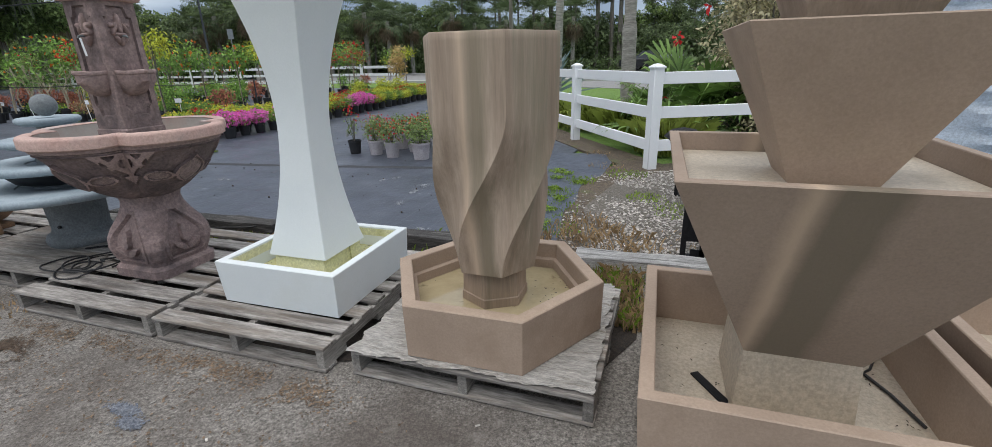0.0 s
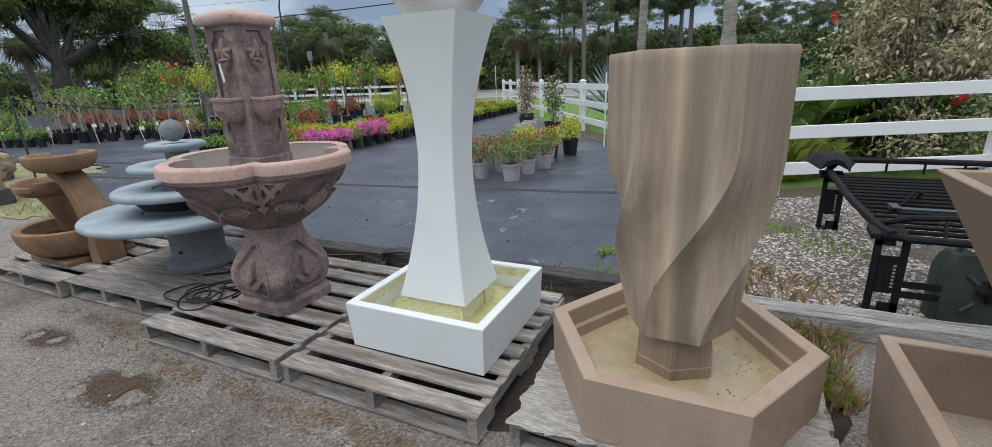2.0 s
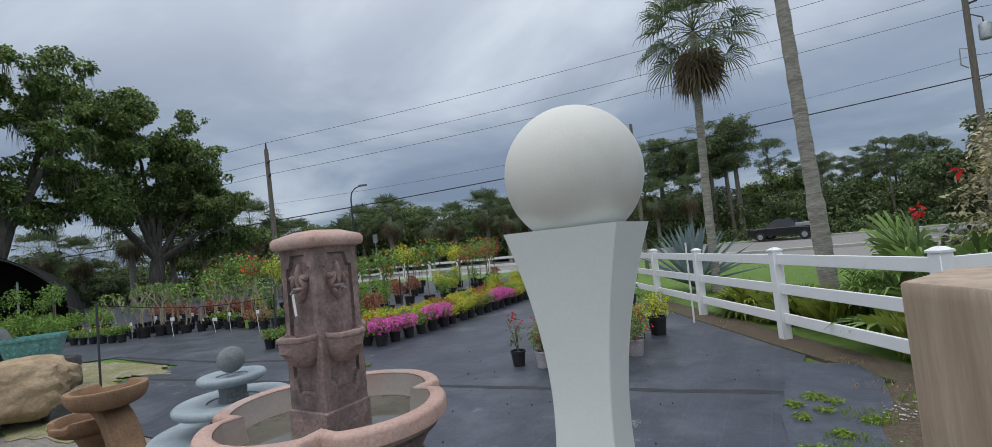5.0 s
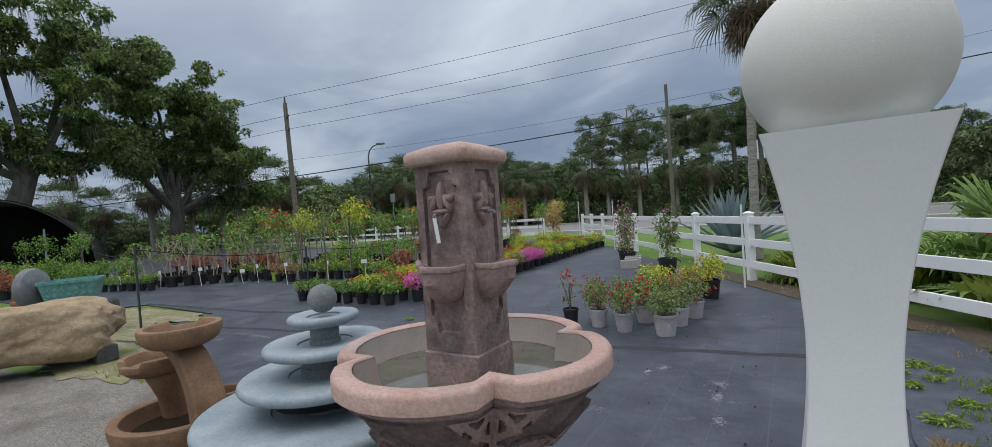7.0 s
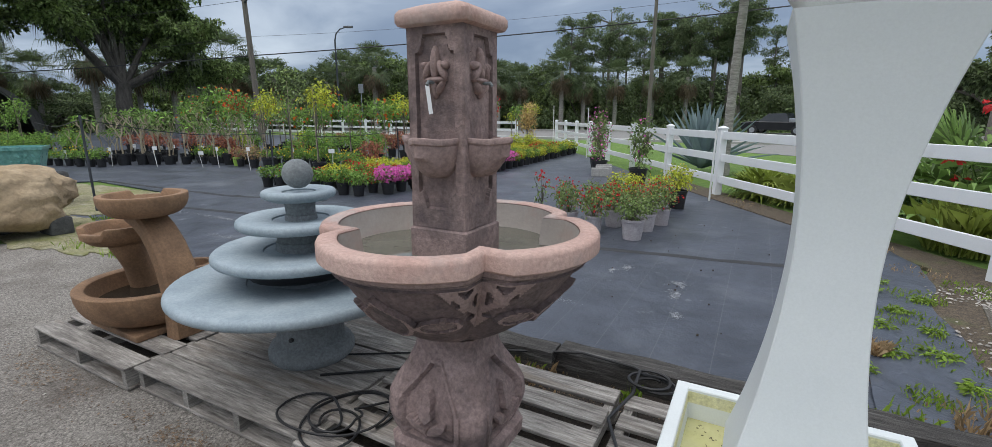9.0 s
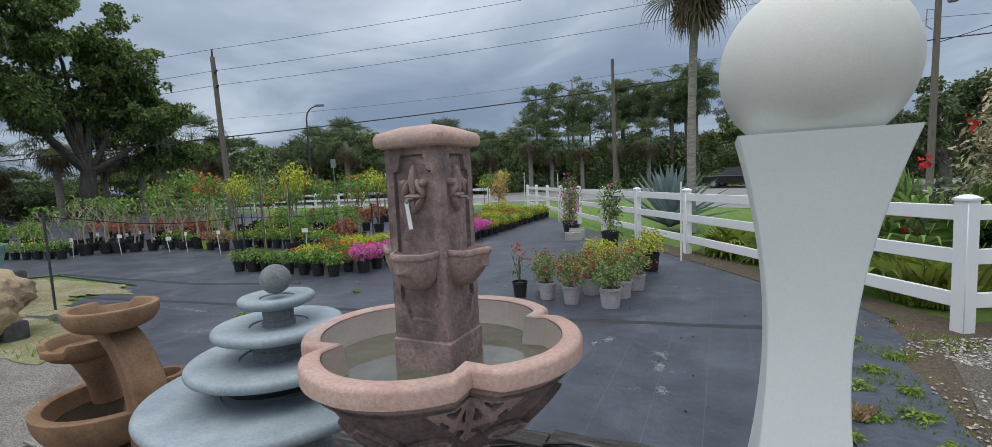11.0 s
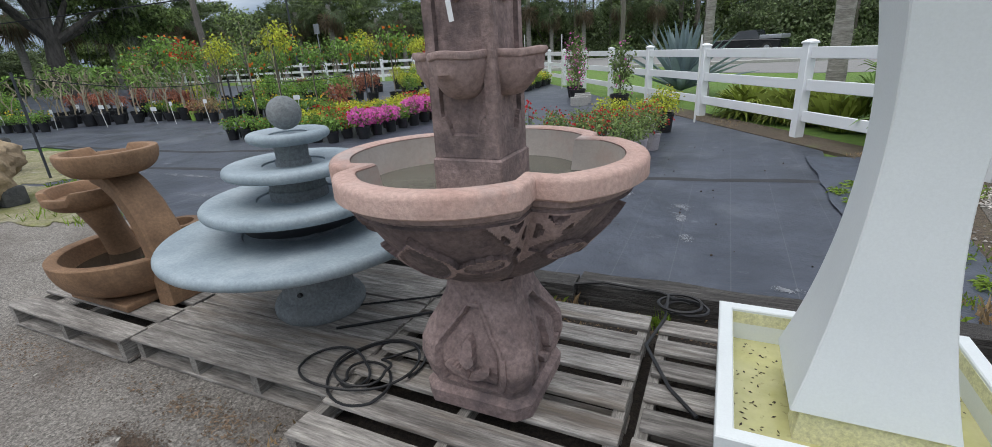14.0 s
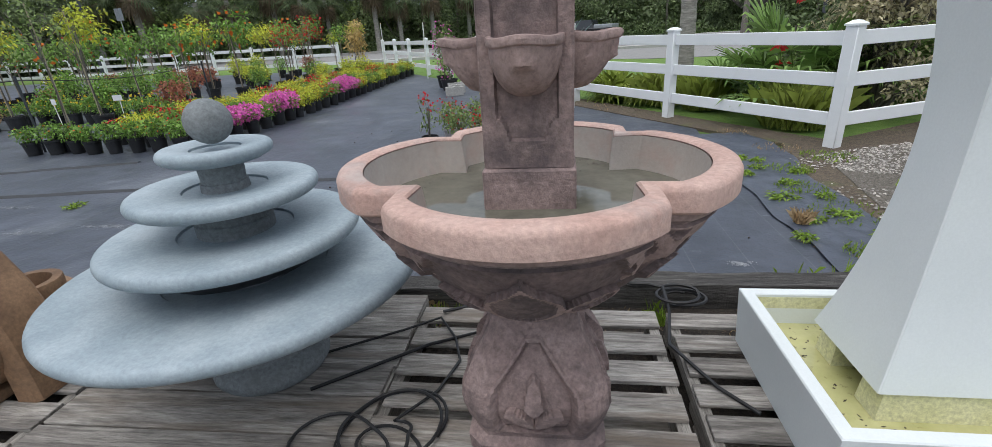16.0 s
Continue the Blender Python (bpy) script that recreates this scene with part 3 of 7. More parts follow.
single("soil_bed", bm, M_SHADEDSOIL, "dark soil under the pallets, darkened further for their shade", "soil", "structure")
bm = BM()
poly_sheet(bm, [(1.7, 1.63), (9, 1.63), (9, 9.0), (2.6, 5.05), (1.25, 7.1), (-0.05, 9.2), (-1.3, 11.1), (-1.6, 10.6), (-0.35, 8.62), (1.0, 6.5), (2.05, 4.95), (1.7, 4.2), (1.66, 3.2)], 0.012, 0.04)
single("leaf_litter_strip", bm, M_SOIL, "brown leaf litter and soil along the fence", "ground", "structure")
bm = BM()
poly_sheet(bm, [(2.0, 1.9), (8.5, 1.9), (8.5, 7.2), (4.5, 5.2), (2.65, 4.55), (2.1, 3.9), (1.9, 2.9)], 0.018, 0.03)
single("gravel_bed", bm, M_GRAVELBED, "pale grey and white gravel bed with weeds", "gravel", "structure")
bm = BM()
bmesh.ops.create_grid(bm, x_segments=40, y_segments=110, size=0.5)
for v in bm.verts:
    u, w = v.co.x + 0.5, v.co.y + 0.5
    y = 1.66 + 3.9 * w
    x0 = 1.12 + 0.04 * noise.noise(Vector((y * 2, 0, 4)))
    x1 = 1.78 + 0.12 * noise.noise(Vector((y * 1.3, 3, 4))) + max(0, y - 4.0) * 0.25 - max(0, y - 5.0) * 0.7
    fold = 0.010 * noise.noise(Vector((u * 4 + y * 2.2, y * 0.8 - u * 3, 1))) + 0.006 * noise.noise(Vector((u * 9 - y * 3, y * 4, 2)))
    v.co = (x0 + (x1 - x0) * u, y, 0.016 + max(fold, -0.006))
single("fabric_strip", bm, M_FABRIC2, "bluish wrinkled strip of weed fabric with weeds", "ground", "structure")
bm = BM()
for cx, cy, rx, ry, z in ((-10.7, 3.45, 1.9, 0.5, 0.006), (-7.4, 1.58, 2.0, 0.52, 0.008), (-11.0, 2.2, 2.7, 0.95, 0.010)):
    edge_ = []
    for i in range(140):
        a = 2 * math.pi * i / 140
        q = 1 + 0.30 * noise.noise(Vector((math.cos(a) * 2, math.sin(a) * 2, cx))) + 0.20 * noise.noise(Vector((math.cos(a) * 9, math.sin(a) * 9, cx)))
        edge_.append((cx + rx * q * math.cos(a), cy + ry * q * math.sin(a)))
    poly_sheet(bm, edge_, z, 0.01)
single("dry_grass_patch", bm, M_DRYGRASS, "patch of dry yellow grass and sand", "grass", "structure")
bm = BM()
poly_sheet(bm, [(-260, 31), (260, 27), (260, 43), (-260, 50)], -0.01, 0.02)
single("road", bm, M_ROAD, "pale grey asphalt road beyond the fence", "road", "structure")
bm = BM()
poly_sheet(bm, [(-2, 23), (3, 20), (14, 18), (60, 19), (60, 27.5), (-2, 28.6)], -0.012, 0.01)
single("driveway", bm, M_ROAD, "pale grey paved driveway joining the road", "road", "structure")
for y0, y1 in ((30.7, 27.2), (49.6, 43.2)):
    bm = BM()
    loft(bm, [[(x, y0 + (y1 - y0) * (x + 260) / 520 + dy, z) for dy, z in ((-0.25, -0.03), (-0.25, 0.12), (0.1, 0.14), (0.25, -0.03))] for x in range(-260, 261, 20)], closed=True)
    single("kerb", bm, M_BLOCK, "pale concrete road kerb", "kerb", "structure")

rng = random.Random(4)
# loose gravel, one joined mesh
tmpl = [(1, 0, 0), (-1, 0, 0), (0, 1, 0), (0, -1, 0), (0, 0, 1), (0, 0, -0.4)]
tfaces = [(0, 2, 4), (2, 1, 4), (1, 3, 4), (3, 0, 4), (2, 0, 5), (1, 2, 5), (3, 1, 5), (0, 3, 5)]
verts, faces = [], []
for i in range(30000):
    x, y = rng.uniform(1.35, 5.6), 1.8 + 4.2 * rng.random() ** 1.3
    if noise.noise(Vector((x, y, 0)) * 1.3) < -0.3 or x < 1.75 or (x < 2.1 and rng.random() < 0.8) or y > 4.5 + (x - 2.4) * 0.4:
        continue
    s = rng.uniform(0.006, 0.017)
    a = rng.uniform(0, 6.3)
    sx, sy, sz = s * rng.uniform(0.7, 1.5), s * rng.uniform(0.6, 1.1), s * rng.uniform(0.4, 0.8)
    b = len(verts)
    for vx, vy, vz in tmpl:
        px, py = vx * sx, vy * sy
        verts.append((x + px * math.cos(a) - py * math.sin(a), y + px * math.sin(a) + py * math.cos(a), 0.022 + vz * sz))
    faces += [tuple(b + k for k in f) for f in tfaces]
me = bpy.data.meshes.new("loose_gravel")
me.from_pydata(verts, [], faces)
me.materials.append(M_PEBBLE)
single("loose_gravel", me, M_PEBBLE, "loose pale gravel stones", "gravel", "stuff")


def grass_tufts(name, spots, n, h, material, label, seed):
    r = random.Random(seed)
    vs, fs = [], []
    for cx, cy, rad, cz in spots:
        for _ in range(n):
            a, d = r.uniform(0, 6.28), rad * math.sqrt(r.random())
            x, y = cx + d * math.cos(a), cy + d * math.sin(a)
            hh, la, ln = h * r.uniform(0.4, 1.15), r.uniform(0, 6.28), r.uniform(0.1, 0.8)
            w = 0.004 + 0.004 * r.random()
            b = len(vs)
            dx, dy = math.cos(la), math.sin(la)
            vs += [(x - dy * w, y + dx * w, cz), (x + dy * w, y - dx * w, cz), (x + dx * hh * ln * 0.5, y + dy * hh * ln * 0.5, cz + hh * 0.7), (x + dx * hh * ln, y + dy * hh * ln, cz + hh * (1 - 0.3 * ln))]
            fs += [(b, b + 1, b + 2), (b + 2, b + 1, b + 3)]
    me2 = bpy.data.meshes.new(name)
    me2.from_pydata(vs, [], fs)
    me2.materials.append(material)
    return single(name, me2, material, label, "grass", "stuff")


grass_tufts("weeds", [(1.62, 2.75, 0.28, 0.01), (1.55, 3.35, 0.2, 0.01), (1.75, 2.2, 0.22, 0.01), (1.7, 3.9, 0.2, 0.01), (1.38, 2.1, 0.12, 0.01), (2.75, 2.9, 0.25, 0.02), (3.4, 3.6, 0.3, 0.02), (2.2, 4.3, 0.25, 0.02), (2.45, 3.3, 0.2, 0.02)], 150, 0.045, L_WEED, "bright green weeds in the gravel edge", 1)
grass_tufts("verge_grass", [(2.38, 1.1, 0.16, 0), (2.42, 1.35, 0.16, 0), (2.3, 1.42, 0.14, 0), (2.45, 0.85, 0.08, 0), (-1.05, 1.33, 0.1, 0.0), (-1.35, 1.36, 0.13, 0.0), (0.02, 1.34, 0.06, 0), (-0.6, 1.38, 0.1, 0), (0.9, 1.62, 0.2, 0.01), (1.2, 1.75, 0.15, 0.01), (-6.2, 1.5, 0.3, 0), (-5.4, 1.55, 0.25, 0), (-7.6, 2.3, 0.2, 0)], 70, 0.09, L_WEED, "rough grass growing between pallets and ties", 2)
grass_tufts("dry_tufts", [(2.38, 1.1, 0.16, 0), (2.42, 1.35, 0.18, 0), (2.3, 1.42, 0.14, 0), (2.45, 0.85, 0.1, 0), (-1.2, 1.33, 0.2, 0), (-0.6, 1.36, 0.2, 0), (1.22, 2.57, 0.05, 0.02), (1.6, 1.85, 0.2, 0.02), (2.0, 2.2, 0.3, 0.02), (2.3, 1.95, 0.3, 0.02), (-1.6, 1.36, 0.15, 0)], 150, 0.10, L_STRAW, "dry yellow-brown grass between pallets and ties", 7)
grass_tufts("straw", [(1.45, 1.95, 0.2, 0.01), (2.1, 1.95, 0.3, 0.02), (2.6, 2.1, 0.25, 0.02), (1.9, 1.85, 0.2, 0.01), (-1.2, 0.0, 0.2, 0), (-0.3, 1.3, 0.25, 0), (0.5, 1.35, 0.3, 0), (1.9, 4.75, 0.25, 0.02), (1.7, 5.6, 0.2, 0.02), (2.45, 1.25, 0.15, 0), (0.3, 7.9, 0.3, 0.02)], 60, 0.035, L_STRAW, "dry straw and pine needles on the ground", 3)
# creeping weeds on the fabric
WEEDS = ((1.3, 3.1), (1.25, 3.75), (1.42, 3.95), (1.2, 4.05), (1.3, 2.6), (1.5, 3.45), (1.5, 4.2), (1.62, 3.1), (1.35, 4.3), (1.55, 2.7), (1.6, 2.3), (1.72, 3.8), (-5.2, 3.1), (-4.6, 4.6), (1.12, 2.3))
wm = leaf_mesh("creeping_weed", [((0, 0, 0.018), (0.085, 0.085, 0.014))], 90, 0.045, L_WEED, 5, aspect=0.35, shell=0.1, flat=0.6)
for i, (x, y) in enumerate(WEEDS):
    ob = single("creeping_weed", wm, L_WEED, "small bright green weed creeping over fabric", "weed", loc=(x, y, 0.02 if x > 1.1 else 0.004), group="creeping weeds")
    ob.rotation_euler[2] = i * 1.7
    ob.scale = (0.7 + 0.5 * rng.random(),) * 2 + (1,)


# ---- timbers ----
def timber(x0, x1, y, w, h, material, label, rz=0.0):
    bm = BM()
    n = 40
    rows = []
    for i in range(n + 1):
        x = (x0 + (x1 - x0) * i / n) - (x0 + x1) / 2
        q = lambda a, b: 0.012 * noise.noise(Vector((x * 3, a, b)))
        rows.append([(x, -w / 2 + q(0, 1), 0), (x, -w / 2 + q(2, 1), h * 0.5), (x, -w / 2 + 0.012 + q(0, 3), h + q(5, 5)), (x, 0, h + q(6, 9) * 0.7), (x, w / 2 - 0.012 + q(7, 3), h + q(8, 2)), (x, w / 2 + q(9, 1), h * 0.5), (x, w / 2, 0)])
    loft(bm, rows)
    ob = single("railroad_tie", bm, material, label, "timber", loc=((x0 + x1) / 2, y, 0.0), group="edging timbers")
    ob.rotation_euler[2] = radians(rz)


timber(-2.3, -0.45, 1.46, 0.17, 0.13, M_TIE, "dark split railroad tie edging the fabric", 1)
timber(-0.44, 1.55, 1.54, 0.17, 0.13, M_TIE, "dark split railroad tie edging the fabric", 0.5)
timber(2.03, 4.4, 1.56, 0.19, 0.105, M_TIELIGHT, "silver-grey weathered railroad tie beside gravel", 1)


# ---- pallets ----
def pallet(cx, y0, width, depth, boards, bw, label, stringers=3, rz=0.0, top=0.135):
    th = thing("pallet", (cx, y0, 0), label, "pallet", "pallets in a row", rz=rz)
    r = random.Random(int(cx * 100))
    gap = (depth - boards * bw) / (boards - 1)
    for i in range(boards):
        bm = BM()
        box(bm, (r.uniform(-0.006, 0.006), bw / 2 + i * (bw + gap) + r.uniform(-0.006, 0.006), top - 0.009 + r.uniform(-0.002, 0.002)), (width + r.uniform(-0.02, 0.01), bw, 0.018), 0.003, m=pose(0, 0, 0, 0, 0, r.uniform(-0.4, 0.4)), seg=1)
        part("deck_board", bm, M_PALLET, th)
    for i in range(stringers):
        x = -width / 2 + 0.025 + (width - 0.05) * i / (stringers - 1)
        bm = BM()
        for ya, yb, za in ((0.01, 0.18, 0.02), (0.18, depth * 0.4, 0.06), (depth * 0.4, depth * 0.6, 0.02), (depth * 0.6, depth - 0.18, 0.06), (depth - 0.18, depth - 0.01, 0.02)):
            box(bm, (x, (ya + yb) / 2, (za + top - 0.02) / 2), (0.042, yb - ya + 0.001, top - 0.02 - za))
        part("stringer", bm, M_PALLETV, th, smooth=False)
    for y in (0.05, depth / 2, depth - 0.05):
        bm = BM()
        box(bm, (0, y, 0.010), (width, 0.09, 0.018), 0.003, seg=1)
        part("bottom_board", bm, M_PALLET, th)
    return th


pallet(0.57, 0.0, 1.08, 1.2, 8, 0.105, "weathered grey wooden pallet under the white fountain")
pallet(-0.56, 0.0, 1.10, 1.22, 7, 0.125, "weathered grey wooden pallet under the pink fountain")
pallet(-1.72, 0.2, 1.24, 1.12, 6, 0.183, "grey close-boarded wooden pallet under the tiered fountain", 4, rz=1.0)
pallet(-2.92, 0.14, 1.10, 1.1, 6, 0.135, "grey wooden pallet under the brown fountain", 3, rz=0.5)
hexp = pallet(1.79, 0.02, 1.12, 0.98, 7, 0.11, "grey pallet covered with peeling plywood", 3, rz=-1.5)
bm = BM()
g = bmesh.ops.create_grid(bm, x_segments=46, y_segments=40, size=0.5)["verts"]
for v in g:
    x, y = v.co.x * 1.10, v.co.y * 0.96
    rag = 0.025 * noise.noise(Vector((x * 9, y * 9, 2))) + 0.02 * noise.noise(Vector((x * 25, y * 25, 2)))
    edge = max(abs(x) / 0.58, abs(y) / 0.5)
    v.co = (x + (rag if edge > 0.93 else 0), y + (rag if edge > 0.93 else 0), 0.012 + 0.006 * noise.noise(Vector((x * 6, y * 14, 5))) + 0.004 * noise.noise(Vector((x * 30, y * 40, 5))) - (0.012 * noise.noise(Vector((x * 8, y * 8, 8))) if edge > 0.93 else 0))
single("plywood_sheet", bm, M_PEEL, "peeling delaminated grey plywood sheet on a pallet", "plywood", loc=(1.79, 0.5, 0.135))

# ---- white column fountain ----
WX, WY, PT = 0.645, 0.635, 0.136
fw = thing("column_fountain", (WX, WY, PT), "white painted concrete fountain with flared column and ball", "fountain")


def open_basin(bm, ho, hi, h, floor, flare=0.0):
    loft(bm, [sq(ho - flare, 0), sq(ho, h - 0.004), sq(ho - 0.004, h), sq(hi + 0.004, h), sq(hi, h - 0.004), sq(hi - flare, floor)], True, True)
    return bm


part("basin", open_basin(BM(), 0.382, 0.335, 0.24, 0.05, 0.012), M_WHITECAST, fw, smooth=False)
bm = BM()
loft(bm, [sq(0.330, 0.055), sq(0.334, 0.228), sq(0.3325, 0.228), sq(0.3285, 0.055)], False, False)
part("basin_lining", bm, M_ALGAE, fw, "yellow algae-stained inside walls", smooth=False)
bm = BM()
loft(bm, [sq(0.3285, 0.06), sq(0.3285, 0.115)], True, True)
part("water", bm, M_ALGWATER, fw, "shallow yellow-green water with debris", smooth=False)
for dy in (-0.125, 0.125):
    bm = BM()
    loft(bm, [[(x * k, dy + y * k2, z) for x, y in ((-0.165, -0.05), (0.165, -0.05), (0.165, 0.05), (-0.165, 0.05))] for z, k, k2 in ((0.055, 1.06, 1.1), (0.222, 0.98, 0.95))])
    part("foot_block", bm, M_ALGAE, fw, "yellowed concrete foot", smooth=False)
bm = BM()
box(bm, (0.125, 0, 0.137), (0.066, 0.15, 0.164), 0.003, seg=1)
part("foot_block", bm, M_ALGAE, fw, "yellowed concrete foot", smooth=False)
bm = BM()
rings = []
for i in range(33):
    t = i / 32
    s = (t - 0.53) / (0.53 if t < 0.53 else 0.47)
    h = 0.098 + (0.092 if t < 0.53 else 0.093) * abs(s) ** 1.9
    rings.append(sq(h, 0.224 + 1.33 * t, 0.037 * t, 0.02 * t, ch=0.004))
loft(bm, rings)
part("column", bm, M_WHITECAST, fw)
bm = BM()
prof = [(0.0, 0)]
for i in range(29):
    a = -math.pi / 2 + 0.70 + (math.pi - 0.70) * i / 28
    prof.append((0.235 * math.cos(a), 0.180 + 0.235 * math.sin(a)))
lathe(bm, [(max(r_, 0.001), z_ + 1.556) for r_, z_ in prof], 64, 0.036, 0.022)
part("ball", bm, M_BALL, fw, "cream-white matt sphere")

# ---- hexagonal twisted urn fountain ----
HX, HY = 1.79, 0.505
fh = thing("hexagonal_urn_fountain", (HX, HY, 0.150), "tan cast-stone fountain with twisted hexagonal urn", "fountain")


def hexr(r, z, a=0.0, n=6):
    return [(r * math.cos(radians(a + 60 * i)), r * math.sin(radians(a + 60 * i)), z) for i in range(n)]


bm = BM()
loft(bm, [hexr(0.522, 0), hexr(0.528, 0.246), hexr(0.523, 0.25), hexr(0.462, 0.25), hexr(0.457, 0.245), hexr(0.452, 0.17), hexr(0.435, 0.16), hexr(0.43, 0.05)])
part("basin", bm, M_TAN, fh, smooth=False)
bm = BM()
loft(bm, [hexr(0.432, 0.052), hexr(0.433, 0.112)])
part("water", bm, M_TANWATER, fh, "murky tan water with floating debris", smooth=False)
bm = BM()
loft(bm, [hexr(0.165, 0.055, 30), hexr(0.165, 0.155, 30), hexr(0.160, 0.16, 30), hexr(0.155, 0.31, 30)])
part("plinth", bm, M_TANSTREAK, fh, smooth=False)


def urn_ring(z, t):
    tw = max(0.0, min(1.0, (0.72 - t) / 0.72))
    tw = tw * tw * (3 - 2 * tw)
    r = 0.305 - 0.105 * max(0.0, (0.66 - t) / 0.66) ** 1.25
    out = []
    for k in range(6):
        a0, a1 = radians(60 * k - 62 * tw), radians(60 * (k + 1) - 62 * tw)
        for j in range(8):
            q = j / 8
            x = (1 - q) * math.cos(a0) + q * math.cos(a1)
            y = (1 - q) * math.sin(a0) + q * math.sin(a1)
            dent = 1 - 0.05 * math.sin(math.pi * q) * math.sin(math.pi * tw)
            out.append((r * x * dent, r * y * dent, z))
    return out


bm = BM()
rings = []
for i in range(37):
    t = i / 36
    rings.append(urn_ring(0.292 + 1.032 * t, t))
inner = [[(x * k, y * k, z) for x, y, _ in urn_ring(1.324, 1)] for k, z in ((0.985, 1.330),)]
rim = [[(0.105 * math.cos(math.atan2(y, x)), 0.105 * math.sin(math.atan2(y, x)), zz) for x, y, _ in urn_ring(0, 1)] for zz in (1.330, 1.322)]
floor_r = [[(0.085 * math.cos(math.atan2(y, x)), 0.085 * math.sin(math.atan2(y, x)), 1.30) for x, y, _ in urn_ring(0, 1)]]
loft(bm, rings + inner + rim + floor_r)
part("urn", bm, M_URN, fh, "twisted tan urn with dark water streaks")


# ---- square tiered tan fountain ----
TX, TY = 3.0, 0.205
ft = thing("square_tiered_fountain", (TX, TY, 0.0), "tan cast-stone fountain of stacked square funnels", "fountain")
bm = BM()
loft(bm, [sq(0.475, 0.0), sq(0.500, 0.416), sq(0.496, 0.42), sq(0.455, 0.42), sq(0.451, 0.416), sq(0.44, 0.165)])
part("basin", bm, M_TAN, ft, smooth=False)
bm = BM()
loft(bm, [sq(0.4395, 0.168), sq(0.44, 0.176)])
part("basin_floor", bm, M_TANFLOOR, ft, "damp pale basin floor with dirt", smooth=False)
bm = BM()
loft(bm, [sq(0.185, 0.17), sq(0.172, 0.43)])
part("plinth", bm, M_TANFLOOR, ft, smooth=False)


def funnel(z0, z1, h0, h1, t=0.035, depth=0.12):
    bm = BM()
    k = (h1 - h0) / (z1 - z0)
    loft(bm, [sq(h0, z0), sq(h1, z1 - 0.004), sq(h1 - 0.003, z1), sq(h1 - t, z1), sq(h1 - t - 0.003, z1 - 0.004), sq(h1 - t - k * depth * 0.5, z1 - depth)])
    return bm


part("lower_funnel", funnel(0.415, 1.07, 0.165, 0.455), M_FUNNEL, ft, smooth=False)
bm = BM()
loft(bm, [sq(0.395, 0.955), sq(0.40, 1.0)])
part("water", bm, M_TANFLOOR, ft, "shallow clear water over tan stone", smooth=False)
part("middle_funnel", funnel(0.99, 1.455, 0.115, 0.31), M_TAN, ft, smooth=False)
part("upper_funnel", funnel(1.40, 1.9, 0.125, 0.30), M_TANSTREAK, ft, smooth=False)
bm = BM()
box(bm, (-0.24, -0.06, 0.181), (0.035, 0.19, 0.008), 0.002, m=pose(0, 0, 0, 0, 0, 32))
single("plastic_strip", bm, M_RACK, "short black plastic strip lying in the basin", "strip", loc=(TX, TY, 0.0))
bm = BM()
tube(bm, [(3.18, 0.42, 0.185), (3.25, 0.45, 0.20), (3.33, 0.40, 0.184), (3.38, 0.28, 0.184), (3.42, 0.12, 0.184)], 0.006)
tube(bm, [(3.18, 0.38, 0.185), (3.28, 0.34, 0.195), (3.36, 0.42, 0.19), (3.40, 0.5, 0.185)], 0.005)
single("pump_cable", bm, M_CABLE, "thin black pump cable in the basin", "cable")
# second basin beside it
ft2 = thing("square_basin", (4.05, 0.32, 0.0), "tan cast-stone square basin, empty", "fountain")
bm = BM()
loft(bm, [sq(0.475, 0.0), sq(0.500, 0.446), sq(0.496, 0.45), sq(0.455, 0.45), sq(0.451, 0.446), sq(0.44, 0.22)])
part("basin", bm, M_TAN, ft2, smooth=False)
bm = BM()
loft(bm, [sq(0.439, 0.225), sq(0.4395, 0.232)])
part("basin_floor", bm, M_TANFLOOR, ft2, "damp pale basin floor", smooth=False)

# ---- pink quatrefoil fountain ----
PX, PY = -0.52, 0.552
fp = thing("wall_style_fountain", (PX, PY, PT), "pink mauve cast-stone fountain with quatrefoil bowl", "fountain")
NT = 400


def quat(th):
    """Outline of the four-lobed bowl, one at the lobes."""
    a = (th + math.pi / 4) % (math.pi / 2) - math.pi / 4
    d, rr = 0.30, 0.70
    r = d * math.cos(a) + math.sqrt(max(rr * rr - (d * math.sin(a)) ** 2, 0))
    c = abs(abs(a) - math.pi / 4)
    return min(r, 0.553 / math.sin(math.pi / 4 - c)) if c < 0.3 else r


def seg_dist(px, py, ax, ay, bx, by):
    dx, dy = bx - ax, by - ay
    t = max(0.0, min(1.0, ((px - ax) * dx + (py - ay) * dy) / (dx * dx + dy * dy)))
    return math.hypot(px - ax - t * dx, py - ay - t * dy)


